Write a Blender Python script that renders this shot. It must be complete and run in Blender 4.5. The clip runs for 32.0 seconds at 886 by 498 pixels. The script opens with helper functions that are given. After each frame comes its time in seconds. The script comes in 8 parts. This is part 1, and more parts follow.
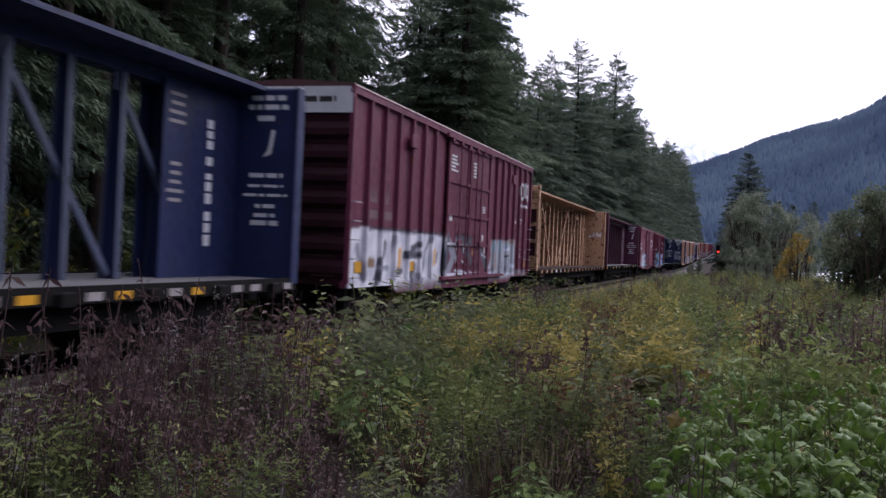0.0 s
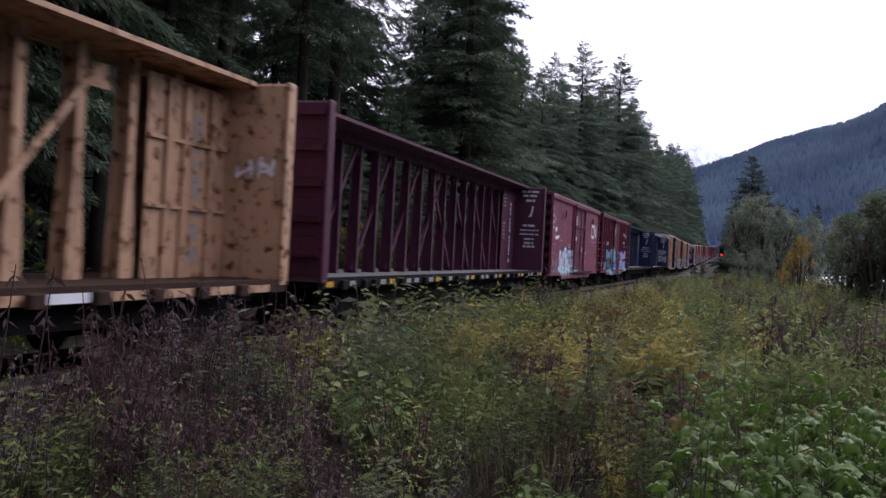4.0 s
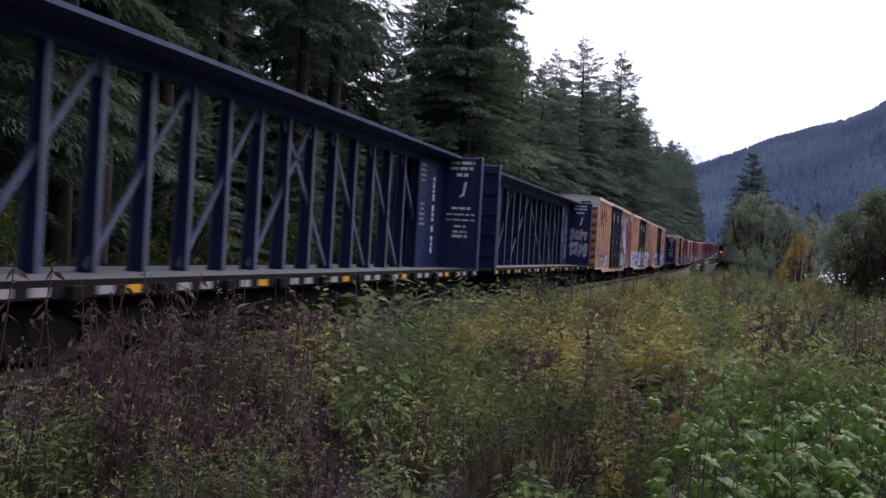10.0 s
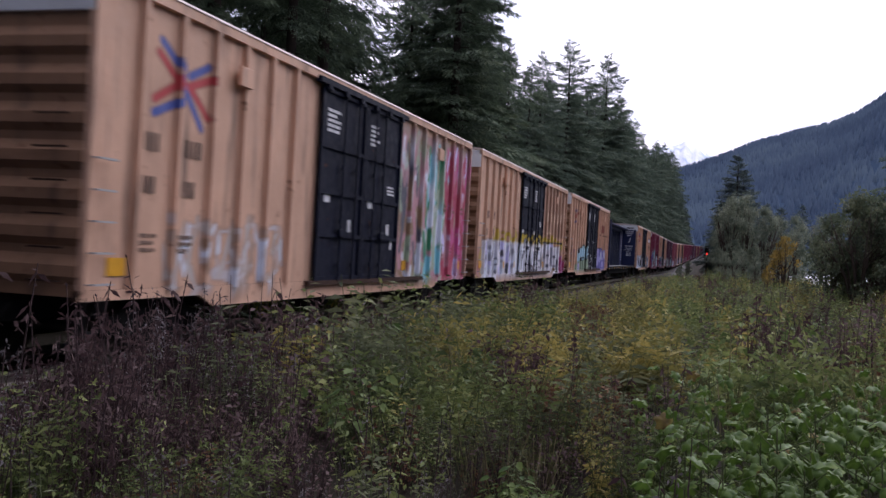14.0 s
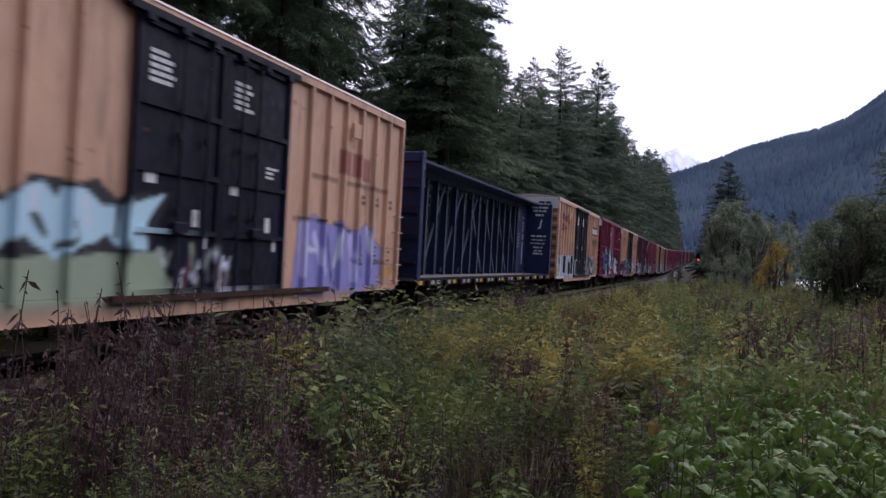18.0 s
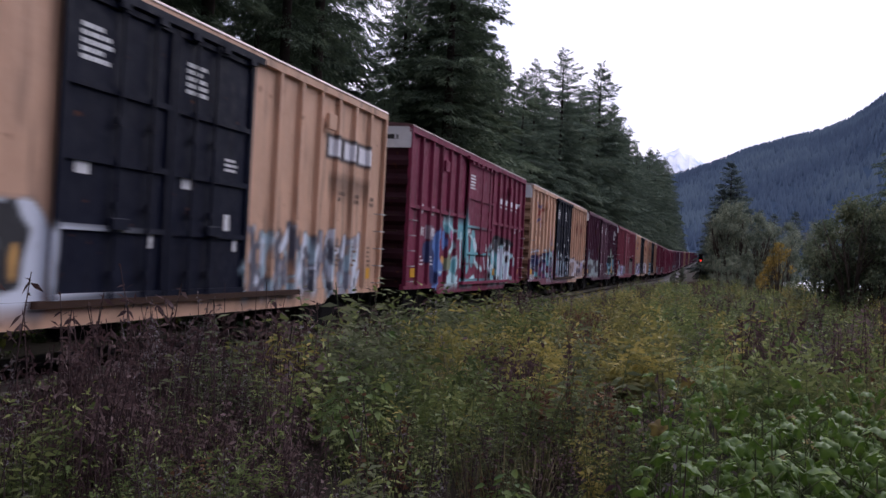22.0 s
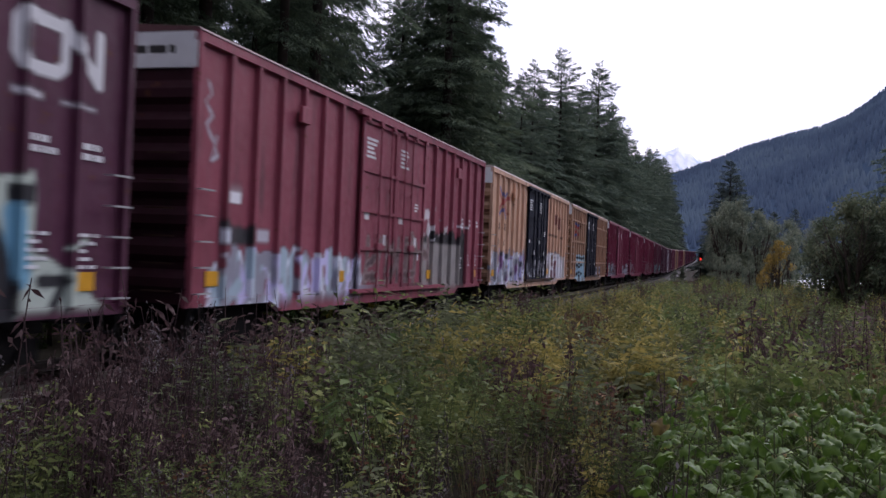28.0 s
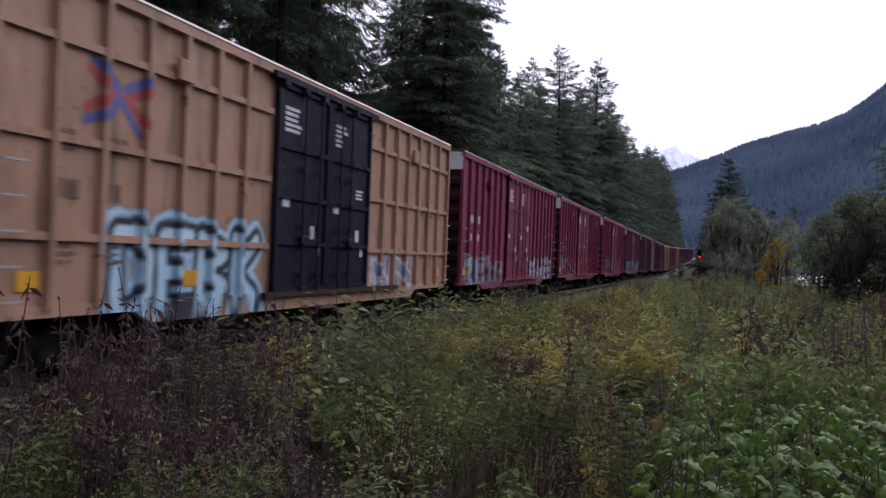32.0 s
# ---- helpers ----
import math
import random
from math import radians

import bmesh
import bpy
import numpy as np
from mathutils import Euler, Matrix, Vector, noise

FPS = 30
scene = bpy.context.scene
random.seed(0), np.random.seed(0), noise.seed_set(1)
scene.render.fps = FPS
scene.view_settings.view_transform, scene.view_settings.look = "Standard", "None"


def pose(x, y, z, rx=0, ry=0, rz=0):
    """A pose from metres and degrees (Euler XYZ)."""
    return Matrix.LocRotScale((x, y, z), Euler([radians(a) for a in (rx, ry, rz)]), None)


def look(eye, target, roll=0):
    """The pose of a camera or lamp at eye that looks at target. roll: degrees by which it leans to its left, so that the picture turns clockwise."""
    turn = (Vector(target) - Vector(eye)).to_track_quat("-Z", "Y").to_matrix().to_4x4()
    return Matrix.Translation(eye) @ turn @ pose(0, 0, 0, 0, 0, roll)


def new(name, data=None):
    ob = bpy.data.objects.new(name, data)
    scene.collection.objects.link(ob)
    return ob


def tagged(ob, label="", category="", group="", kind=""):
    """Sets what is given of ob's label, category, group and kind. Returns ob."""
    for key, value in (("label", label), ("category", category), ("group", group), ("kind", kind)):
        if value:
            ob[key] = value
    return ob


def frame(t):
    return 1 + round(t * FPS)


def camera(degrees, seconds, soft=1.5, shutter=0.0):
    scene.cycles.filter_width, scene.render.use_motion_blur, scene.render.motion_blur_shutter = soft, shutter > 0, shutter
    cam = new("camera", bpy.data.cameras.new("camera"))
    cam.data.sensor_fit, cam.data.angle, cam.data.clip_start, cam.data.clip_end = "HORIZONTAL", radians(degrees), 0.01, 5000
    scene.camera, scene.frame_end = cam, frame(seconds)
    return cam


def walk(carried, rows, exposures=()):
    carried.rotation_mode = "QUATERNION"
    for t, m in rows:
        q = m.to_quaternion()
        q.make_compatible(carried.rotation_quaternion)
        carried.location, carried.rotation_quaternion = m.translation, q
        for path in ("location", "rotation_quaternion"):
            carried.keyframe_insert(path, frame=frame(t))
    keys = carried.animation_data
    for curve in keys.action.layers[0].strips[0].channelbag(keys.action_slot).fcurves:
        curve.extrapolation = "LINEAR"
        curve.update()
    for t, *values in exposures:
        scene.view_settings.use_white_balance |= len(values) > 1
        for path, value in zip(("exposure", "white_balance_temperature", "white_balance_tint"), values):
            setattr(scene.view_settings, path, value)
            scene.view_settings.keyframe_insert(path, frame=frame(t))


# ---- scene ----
# World: y runs along the track away from the viewer, x to the right, z = 0 on the rail heads.
cam = camera(49.96, 32.0, 1.5, 0.4)
EYE = (0.0, 0.0, 1.827)


def aim(yaw, pitch, roll):
    a, b = radians(yaw), radians(pitch)
    ahead = Vector((-math.sin(a) * math.cos(b), math.cos(a) * math.cos(b), math.sin(b)))
    return look(EYE, Vector(EYE) + ahead * 50, roll)


# seconds, yaw to the left of the track, pitch, roll: a camera held by hand at one spot
PATH = [
    (0, 16.674, -0.043, 2.568),
    (0.5, 16.692, -0.023, 2.550),
    (1, 16.788, 0.003, 2.563),
    (1.5, 16.800, 0.044, 2.554),
    (2, 16.790, 0.043, 2.558),
    (2.5, 16.738, 0.002, 2.668),
    (3, 16.814, 0.048, 2.780),
    (3.5, 16.862, 0.038, 2.836),
    (5.5, 16.834, 0.071, 2.965),
    (6, 16.851, 0.073, 2.996),
    (6.5, 16.856, 0.018, 3.002),
    (7, 16.799, -0.030, 3.019),
    (7.5, 16.768, -0.117, 3.131),
    (8, 16.796, -0.187, 3.313),
    (8.5, 16.897, -0.223, 3.417),
    (9, 16.933, -0.243, 3.398),
    (9.5, 16.952, -0.244, 3.272),
    (10, 16.833, -0.218, 3.175),
    (10.5, 16.758, -0.204, 3.302),
    (11, 16.741, -0.200, 3.420),
    (11.5, 16.821, -0.199, 3.340),
    (12, 16.907, -0.165, 3.105),
    (12.5, 16.863, -0.195, 2.772),
    (13, 16.703, -0.291, 2.769),
    (13.5, 16.381, -0.236, 3.067),
    (14, 16.038, -0.051, 3.186),
    (14.5, 15.819, 0.109, 3.203),
    (16.5, 15.655, 0.237, 3.347),
    (17, 15.682, 0.291, 3.246),
    (17.5, 15.665, 0.331, 3.085),
    (18, 15.580, 0.361, 3.041),
    (18.5, 15.556, 0.344, 3.140),
    (19, 15.606, 0.356, 3.164),
    (19.5, 15.686, 0.368, 3.060),
    (20, 15.747, 0.398, 2.958),
    (20.5, 15.724, 0.411, 2.902),
    (21, 15.649, 0.372, 2.909),
    (21.5, 15.669, 0.386, 2.946),
    (22, 15.721, 0.421, 2.967),
    (22.5, 15.774, 0.425, 2.972),
    (23, 15.822, 0.405, 2.968),
    (23.5, 15.769, 0.375, 3.010),
    (24, 15.850, 0.415, 3.046),
    (24.5, 15.924, 0.423, 2.999),
    (25, 15.966, 0.452, 2.929),
    (25.5, 15.887, 0.410, 2.903),
    (27.5, 15.816, 0.485, 2.368),
    (28, 15.727, 0.514, 2.327),
    (28.5, 15.634, 0.510, 2.397),
    (29, 15.631, 0.489, 2.503),
    (29.5, 15.699, 0.521, 2.453),
    (30, 15.727, 0.510, 2.339),
    (30.5, 15.676, 0.419, 2.302),
    (31, 15.658, 0.371, 2.338),
    (31.5, 15.660, 0.381, 2.309),
    (32, 15.639, 0.404, 2.217),
]
walk(cam, [(t, aim(yaw, pitch, roll)) for t, yaw, pitch, roll in PATH], [(0, 0.46, 6150, 14), (2, 0.42, 6150, 14), (7, 0.35, 6100, 14), (9, 0.42, 6100, 14), (10, 0.52, 6150, 14), (12.5, 0.50, 6150, 14), (15, 0.12, 6150, 15), (20, 0.14, 6150, 15), (32, 0.11, 6150, 15)])

# ---- light: an overcast evening, bright white sky ----
SUN_EL, SUN_AZ = radians(32), radians(25)
world = bpy.data.worlds.new("overcast_sky")
scene.world = world
world.use_nodes = True
wn, wl = world.node_tree.nodes, world.node_tree.links
wn.clear()


def wnode(kind, **values):
    n = wn.new(kind)
    for k, v in values.items():
        n.inputs[k].default_value = v
    return n


sky = wn.new("ShaderNodeTexSky")
sky.sky_type = "NISHITA"
sky.sun_disc = False
sky.sun_elevation, sky.sun_rotation = SUN_EL, SUN_AZ
sky_bg = wnode("ShaderNodeBackground", Strength=0.10)
wl.new(sky.outputs["Color"], sky_bg.inputs["Color"])
coord = wn.new("ShaderNodeTexCoord")
stretch = wn.new("ShaderNodeMapping")
stretch.inputs["Scale"].default_value = (1.6, 1.6, 9.0)
wl.new(coord.outputs["Generated"], stretch.inputs["Vector"])
clouds = wnode("ShaderNodeTexNoise", Scale=1.7, Detail=5.0, Roughness=0.55)
wl.new(stretch.outputs["Vector"], clouds.inputs["Vector"])
ramp = wn.new("ShaderNodeValToRGB")
ramp.color_ramp.elements[0].position, ramp.color_ramp.elements[0].color = 0.30, (0.76, 0.79, 1.0, 1)
ramp.color_ramp.elements[1].position, ramp.color_ramp.elements[1].color = 0.52, (0.985, 0.935, 1.07, 1)
wl.new(clouds.outputs["Fac"], ramp.inputs["Fac"])
# brighter overhead and towards the open end of the valley, where the evening light comes from
axes = wn.new("ShaderNodeSeparateXYZ")
wl.new(coord.outputs["Generated"], axes.inputs[0])


def wmath(op, a, b, c=None):
    n = wn.new("ShaderNodeMath")
    n.operation = op
    for i, v in enumerate((a, b, c)):
        if isinstance(v, bpy.types.NodeSocket):
            wl.new(v, n.inputs[i])
        elif v is not None:
            n.inputs[i].default_value = v
    return n.outputs[0]


up = wmath("MAXIMUM", axes.outputs["Z"], 0.0)
rise = wmath("MULTIPLY_ADD", up, 0.80, 0.55)
ahead = wmath("MULTIPLY_ADD", axes.outputs["Y"], 0.54, 0.68)
cloud_bg = wn.new("ShaderNodeBackground")
wl.new(wmath("MULTIPLY", wmath("MULTIPLY", rise, ahead), 1.55), cloud_bg.inputs["Strength"])
wl.new(ramp.outputs["Color"], cloud_bg.inputs["Color"])
mixer = wnode("ShaderNodeMixShader", Fac=0.9)
wl.new(sky_bg.outputs[0], mixer.inputs[1])
wl.new(cloud_bg.outputs[0], mixer.inputs[2])
out = wn.new("ShaderNodeOutputWorld")
wl.new(mixer.outputs[0], out.inputs["Surface"])

sun_data = bpy.data.lights.new("sun", "SUN")
sun_data.energy, sun_data.angle, sun_data.color = 0.9, radians(40), (1.0, 0.96, 0.93)
sun = new("sun", sun_data)
sun.matrix_basis = look((25, 53, 37), (0, 0, 0))


# ---- materials ----
def material(name):
    m = bpy.data.materials.new(name)
    m.use_nodes = True
    return m, m.node_tree.nodes, m.node_tree.links, m.node_tree.nodes["Principled BSDF"]


def rgb(c):
    return (c[0], c[1], c[2], 1.0)


def noise_node(nodes, links, scale, detail=4.0, squash=None, coords="Object"):
    tc = nodes.new("ShaderNodeTexCoord")
    mp = nodes.new("ShaderNodeMapping")
    if squash:
        mp.inputs["Scale"].default_value = squash
    links.new(tc.outputs[coords], mp.inputs["Vector"])
    n = nodes.new("ShaderNodeTexNoise")
    n.inputs["Scale"].default_value, n.inputs["Detail"].default_value = scale, detail
    links.new(mp.outputs["Vector"], n.inputs["Vector"])
    return n


def mix_node(nodes, links, a, b, fac, blend="MIX"):
    m = nodes.new("ShaderNodeMix")
    m.data_type, m.blend_type = "RGBA", blend
    for sock, v in ((m.inputs["A"], a), (m.inputs["B"], b), (m.inputs["Factor"], fac)):
        if isinstance(v, bpy.types.NodeSocket):
            links.new(v, sock)
        else:
            sock.default_value = v
    return m.outputs["Result"]


def band(nodes, links, value, lo, hi):
    r = nodes.new("ShaderNodeMapRange")
    r.inputs["From Min"].default_value, r.inputs["From Max"].default_value = lo, hi
    links.new(value, r.inputs["Value"])
    return r.outputs["Result"]


def bump_node(nodes, links, bsdf, height, strength=0.3, distance=0.02):
    b = nodes.new("ShaderNodeBump")
    b.inputs["Strength"].default_value, b.inputs["Distance"].default_value = strength, distance
    links.new(height, b.inputs["Height"])
    links.new(b.outputs["Normal"], bsdf.inputs["Normal"])


def scaled(c, k):
    return tuple(min(1.0, v * k) for v in c)


def car_paint(name, color, rust=0.35, gloss=0.5, dirt=(0.055, 0.042, 0.036), shine=0.3):
    """Weathered wagon paint: grime streaks, faded patches, rust; spray paint from the 'spray' attribute."""
    m, n, l, b = material(name)
    fade = noise_node(n, l, 1.1, 9)
    col = mix_node(n, l, rgb(scaled(color, 0.70)), rgb(scaled(color, 1.22)), fade.outputs["Fac"])
    streak = noise_node(n, l, 1.0, 6, (4.0, 4.0, 0.5))
    col = mix_node(n, l, col, rgb(dirt), band(n, l, streak.outputs["Fac"], 0.54, 0.86))
    spots = noise_node(n, l, 5.0, 8)
    col = mix_node(n, l, col, rgb((0.12, 0.045, 0.02)), band(n, l, spots.outputs["Fac"], 0.71 - 0.12 * rust, 0.80 - 0.10 * rust))
    at = n.new("ShaderNodeAttribute")
    at.attribute_name = "spray"
    patch = noise_node(n, l, 2.2, 6)
    sprayed = mix_node(n, l, at.outputs["Color"], rgb((0.10, 0.09, 0.085)), band(n, l, patch.outputs["Fac"], 0.66, 1.0))
    col = mix_node(n, l, col, sprayed, at.outputs["Alpha"])
    l.new(col, b.inputs["Base Color"])
    rough = band(n, l, spots.outputs["Fac"], 0.2, 0.8)
    r2 = n.new("ShaderNodeMapRange")
    r2.inputs["To Min"].default_value, r2.inputs["To Max"].default_value = gloss - 0.1, gloss + 0.3
    l.new(rough, r2.inputs["Value"])
    l.new(r2.outputs["Result"], b.inputs["Roughness"])
    b.inputs["Specular IOR Level"].default_value = shine
    dents = noise_node(n, l, 2.2, 3)
    bump_node(n, l, b, dents.outputs["Fac"], 0.5, 0.05)
    return m


def plain(name, color, rough=0.7, metal=0.0, grain=12.0, vary=0.35, bump=0.25, emit=0.0):
    m, n, l, b = material(name)
    fine = noise_node(n, l, grain, 6)
    wide = noise_node(n, l, grain * 0.13, 4)
    col = mix_node(n, l, rgb(scaled(color, 1 - vary)), rgb(scaled(color, 1 + vary)), fine.outputs["Fac"])
    col = mix_node(n, l, col, rgb(scaled(color, 1 - vary)), band(n, l, wide.outputs["Fac"], 0.45, 0.8))
    l.new(col, b.inputs["Base Color"])
    b.inputs["Roughness"].default_value, b.inputs["Metallic"].default_value = rough, metal
    if rough > 0.8:
        b.inputs["Specular IOR Level"].default_value = 0.1
    bump_node(n, l, b, fine.outputs["Fac"], bump, 0.02)
    if emit:
        b.inputs["Emission Color"].default_value, b.inputs["Emission Strength"].default_value = rgb(color), emit
    return m


def foliage(name, colors, rough=0.65, patch=0.25, thin=0.35, clump=1.3, gloss=0.18):
    """Leaves: colour varies from leaf to leaf and in patches over the ground."""
    m, n, l, b = material(name)
    geo = n.new("ShaderNodeNewGeometry")
    ramp = n.new("ShaderNodeValToRGB")
    els = ramp.color_ramp.elements
    for i, c in enumerate(colors):
        e = els[i] if i < 2 else els.new(1.0)
        e.position, e.color = i / (len(colors) - 1), rgb(c)
    big = noise_node(n, l, patch, 4)
    mid = noise_node(n, l, clump, 2)
    add = n.new("ShaderNodeMath")
    add.operation = "MULTIPLY_ADD"
    l.new(geo.outputs["Random Per Island"], add.inputs[0])
    add.inputs[1].default_value = 0.38
    shift = n.new("ShaderNodeMapRange")
    shift.inputs["From Min"].default_value, shift.inputs["From Max"].default_value = 0.32, 0.68
    shift.inputs["To Min"].default_value, shift.inputs["To Max"].default_value = 0.0, 0.40
    l.new(big.outputs["Fac"], shift.inputs["Value"])
    l.new(shift.outputs["Result"], add.inputs[2])
    more = n.new("ShaderNodeMapRange")
    more.inputs["From Min"].default_value, more.inputs["From Max"].default_value = 0.34, 0.66
    more.inputs["To Min"].default_value, more.inputs["To Max"].default_value = -0.32, 0.46
    l.new(mid.outputs["Fac"], more.inputs["Value"])
    both = n.new("ShaderNodeMath")
    l.new(add.outputs[0], both.inputs[0])
    l.new(more.outputs["Result"], both.inputs[1])
    l.new(both.outputs[0], ramp.inputs["Fac"])
    l.new(ramp.outputs["Color"], b.inputs["Base Color"])
    b.inputs["Roughness"].default_value = rough
    b.inputs["Specular IOR Level"].default_value = gloss
    if thin:
        tr = n.new("ShaderNodeBsdfTranslucent")
        l.new(ramp.outputs["Color"], tr.inputs["Color"])
        mx = n.new("ShaderNodeMixShader")
        mx.inputs["Fac"].default_value = thin
        l.new(b.outputs[0], mx.inputs[1])
        l.new(tr.outputs[0], mx.inputs[2])
        l.new(mx.outputs[0], n["Material Output"].inputs["Surface"])
    return m


TAN, BLUE = (0.66, 0.404, 0.276), (0.019, 0.028, 0.090)
paint_tan = car_paint("tan_wagon_paint", TAN, 0.3)
paint_tan_dull = car_paint("dull_tan_wagon_paint", (0.43, 0.255, 0.165), 0.5)
paint_maroon = car_paint("maroon_wagon_paint", (0.155, 0.034, 0.068), 0.5, 0.5, (0.050, 0.024, 0.028), 0.22)
paint_dark_maroon = car_paint("dark_maroon_wagon_paint", (0.100, 0.029, 0.060), 0.6, 0.5, (0.050, 0.024, 0.028), 0.22)
paint_red = car_paint("oxide_red_wagon_paint", (0.215, 0.029, 0.070), 0.4, 0.5, (0.050, 0.024, 0.028), 0.22)
paint_oxide = car_paint("deep_oxide_wagon_paint", (0.155, 0.023, 0.050), 0.5, 0.5, (0.050, 0.024, 0.028), 0.22)
paint_pink = car_paint("faded_red_wagon_paint", (0.225, 0.055, 0.092), 0.3, 0.5, (0.050, 0.024, 0.028), 0.22)
paint_blue = car_paint("navy_wagon_paint", BLUE, 0.2, 0.42, (0.018, 0.017, 0.022))
paint_faded_red = car_paint("sun_faded_red_wagon_paint", (0.285, 0.066, 0.098), 0.3, 0.5, (0.080, 0.036, 0.044), 0.25)
# for car ends: shade of the gap between wagons is put into the paint
paint_end = car_paint("shaded_end_wagon_paint", (0.040, 0.014, 0.020), 0.5, 0.6, (0.018, 0.013, 0.014), 0.1)
paint_yellow = car_paint("ochre_wagon_paint", (0.55, 0.335, 0.205), 1.4)
paint_black = car_paint("black_door_paint", (0.0065, 0.0085, 0.022), 0.2, 0.5, (0.014, 0.013, 0.020), 0.10)
# tan for car ends, darkened by the gap's shade, with more rust
paint_tan_shaded = car_paint("shaded_tan_end_wagon_paint", (0.33, 0.185, 0.110), 0.7)
# lighter copy of the navy: light on the post flanges is put into it
paint_blue_lit = plain("lit_navy_brace_paint", (0.062, 0.076, 0.132), 0.6, 0, 6, 0.3)
white_paint = plain("white_lettering", (0.72, 0.72, 0.74), 0.6, 0, 9, 0.15)
white_cap = plain("white_end_paint", (0.78, 0.78, 0.80), 0.6, 0, 5, 0.18)
faded_white = plain("faded_lettering", (0.34, 0.31, 0.31), 0.7, 0, 9, 0.25)
brown_letter = plain("faded_brown_lettering", (0.16, 0.095, 0.065), 0.75, 0, 9, 0.3)
tan_roof = plain("pinkish_grey_roof_sheet", (0.62, 0.52, 0.48), 0.6, 0.0, 5, 0.2)
red_roof = plain("dull_red_roof_sheet", (0.13, 0.055, 0.06), 0.6, 0.0, 5, 0.25)
black_letter = plain("black_lettering", (0.035, 0.032, 0.032), 0.7, 0, 9, 0.3)
yellow_mark = plain("yellow_reflector", (0.72, 0.36, 0.02), 0.4, 0, 9, 0.15)
steel_dark = plain("dark_running_gear_steel", (0.011, 0.010, 0.010), 0.85, 0.0, 14, 0.4)
steel_rust = plain("rusty_steel", (0.055, 0.032, 0.024), 0.85, 0.1, 12, 0.45)
galvanised = plain("galvanised_roof_sheet", (0.42, 0.42, 0.43), 0.5, 0.3, 5, 0.2)
wheel_steel = plain("worn_wheel_steel", (0.10, 0.085, 0.075), 0.5, 0.6, 14, 0.3)
rail_steel = plain("polished_rail_steel", (0.22, 0.19, 0.17), 0.35, 0.8, 12, 0.3)
deck_steel = plain("grey_wagon_deck", (0.15, 0.145, 0.15), 0.75, 0.1, 4, 0.35)
tie_wood = plain("creosoted_sleeper_wood", (0.045, 0.034, 0.028), 0.9, 0, 20, 0.4)
ballast_mat = plain("grey_ballast_stone", (0.125, 0.115, 0.118), 0.9, 0, 22, 0.55, 1.0)
soil = plain("dark_leafy_soil", (0.030, 0.025, 0.017), 0.95, 0, 3.5, 0.5, 0.8)
bark = plain("dark_conifer_bark", (0.050, 0.040, 0.034), 0.95, 0, 7, 0.45, 0.9)
twig_bark = plain("grey_brown_twig_bark", (0.085, 0.066, 0.055), 0.9, 0, 14, 0.35)
needles = foliage("dark_conifer_needles", [(0.066, 0.096, 0.067), (0.126, 0.170, 0.111), (0.208, 0.254, 0.158)], 0.75, 0.11, 0.25)
# haze over the distance is put into these two paler needle colours
mid_needles = foliage("lightly_hazed_conifer_needles", [(0.082, 0.116, 0.090), (0.145, 0.190, 0.138), (0.225, 0.268, 0.184)], 0.8, 0.11, 0.25)
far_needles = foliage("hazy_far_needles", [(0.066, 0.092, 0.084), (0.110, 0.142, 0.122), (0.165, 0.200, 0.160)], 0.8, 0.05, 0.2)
willow_leaf = foliage("dull_green_willow_leaves", [(0.070, 0.092, 0.062), (0.125, 0.155, 0.092), (0.225, 0.238, 0.140)], 0.7, 0.5)
poplar_leaf = foliage("grey_green_poplar_leaves", [(0.135, 0.165, 0.125), (0.220, 0.252, 0.182), (0.330, 0.345, 0.235)], 0.75, 0.3)
yellow_leaf = foliage("autumn_yellow_leaves", [(0.20, 0.155, 0.046), (0.36, 0.26, 0.068), (0.54, 0.37, 0.10)], 0.7, 0.6)
shrub_leaf = foliage("understorey_leaves", [(0.028, 0.050, 0.016), (0.070, 0.095, 0.024), (0.20, 0.155, 0.025)], 0.7, 0.35)
weed_green = foliage("green_weed_leaves", [(0.066, 0.092, 0.034), (0.162, 0.200, 0.068), (0.325, 0.350, 0.124)], 0.65, 0.45)
weed_olive = foliage("yellowing_weed_leaves", [(0.092, 0.094, 0.036), (0.235, 0.222, 0.070), (0.480, 0.385, 0.115)], 0.65, 0.5)
weed_brown = foliage("withered_weed_leaves", [(0.050, 0.027, 0.030), (0.104, 0.064, 0.064), (0.215, 0.155, 0.148)], 0.85, 0.5)
weed_grey = foliage("seeding_weed_heads", [(0.08, 0.066, 0.07), (0.15, 0.128, 0.132), (0.34, 0.31, 0.32)], 0.9, 0.7)
grass_mat = foliage("dying_grass_blades", [(0.084, 0.090, 0.041), (0.162, 0.150, 0.072), (0.264, 0.222, 0.132)], 0.8, 0.5)
pale_grass = foliage("bleached_grass_blades", [(0.120, 0.100, 0.100), (0.190, 0.165, 0.168), (0.30, 0.265, 0.27)], 0.9, 0.8)
broad_weed = foliage("broad_weed_leaves", [(0.069, 0.116, 0.036), (0.152, 0.208, 0.062), (0.284, 0.320, 0.102)], 0.6, 0.6)
berry_leaf = foliage("broad_bramble_leaf", [(0.052, 0.100, 0.020), (0.112, 0.185, 0.032), (0.225, 0.300, 0.060)], 0.5, 0.9, 0.3, 7.0, 0.3)
yellowing_leaf = foliage("yellowing_bramble_leaf", [(0.11, 0.075, 0.035), (0.21, 0.16, 0.05), (0.34, 0.29, 0.09)], 0.6, 0.9, 0.3, 7.0)
weed_russet = foliage("russet_weed_leaves", [(0.060, 0.030, 0.020), (0.135, 0.070, 0.040), (0.230, 0.135, 0.070)], 0.8, 0.5)
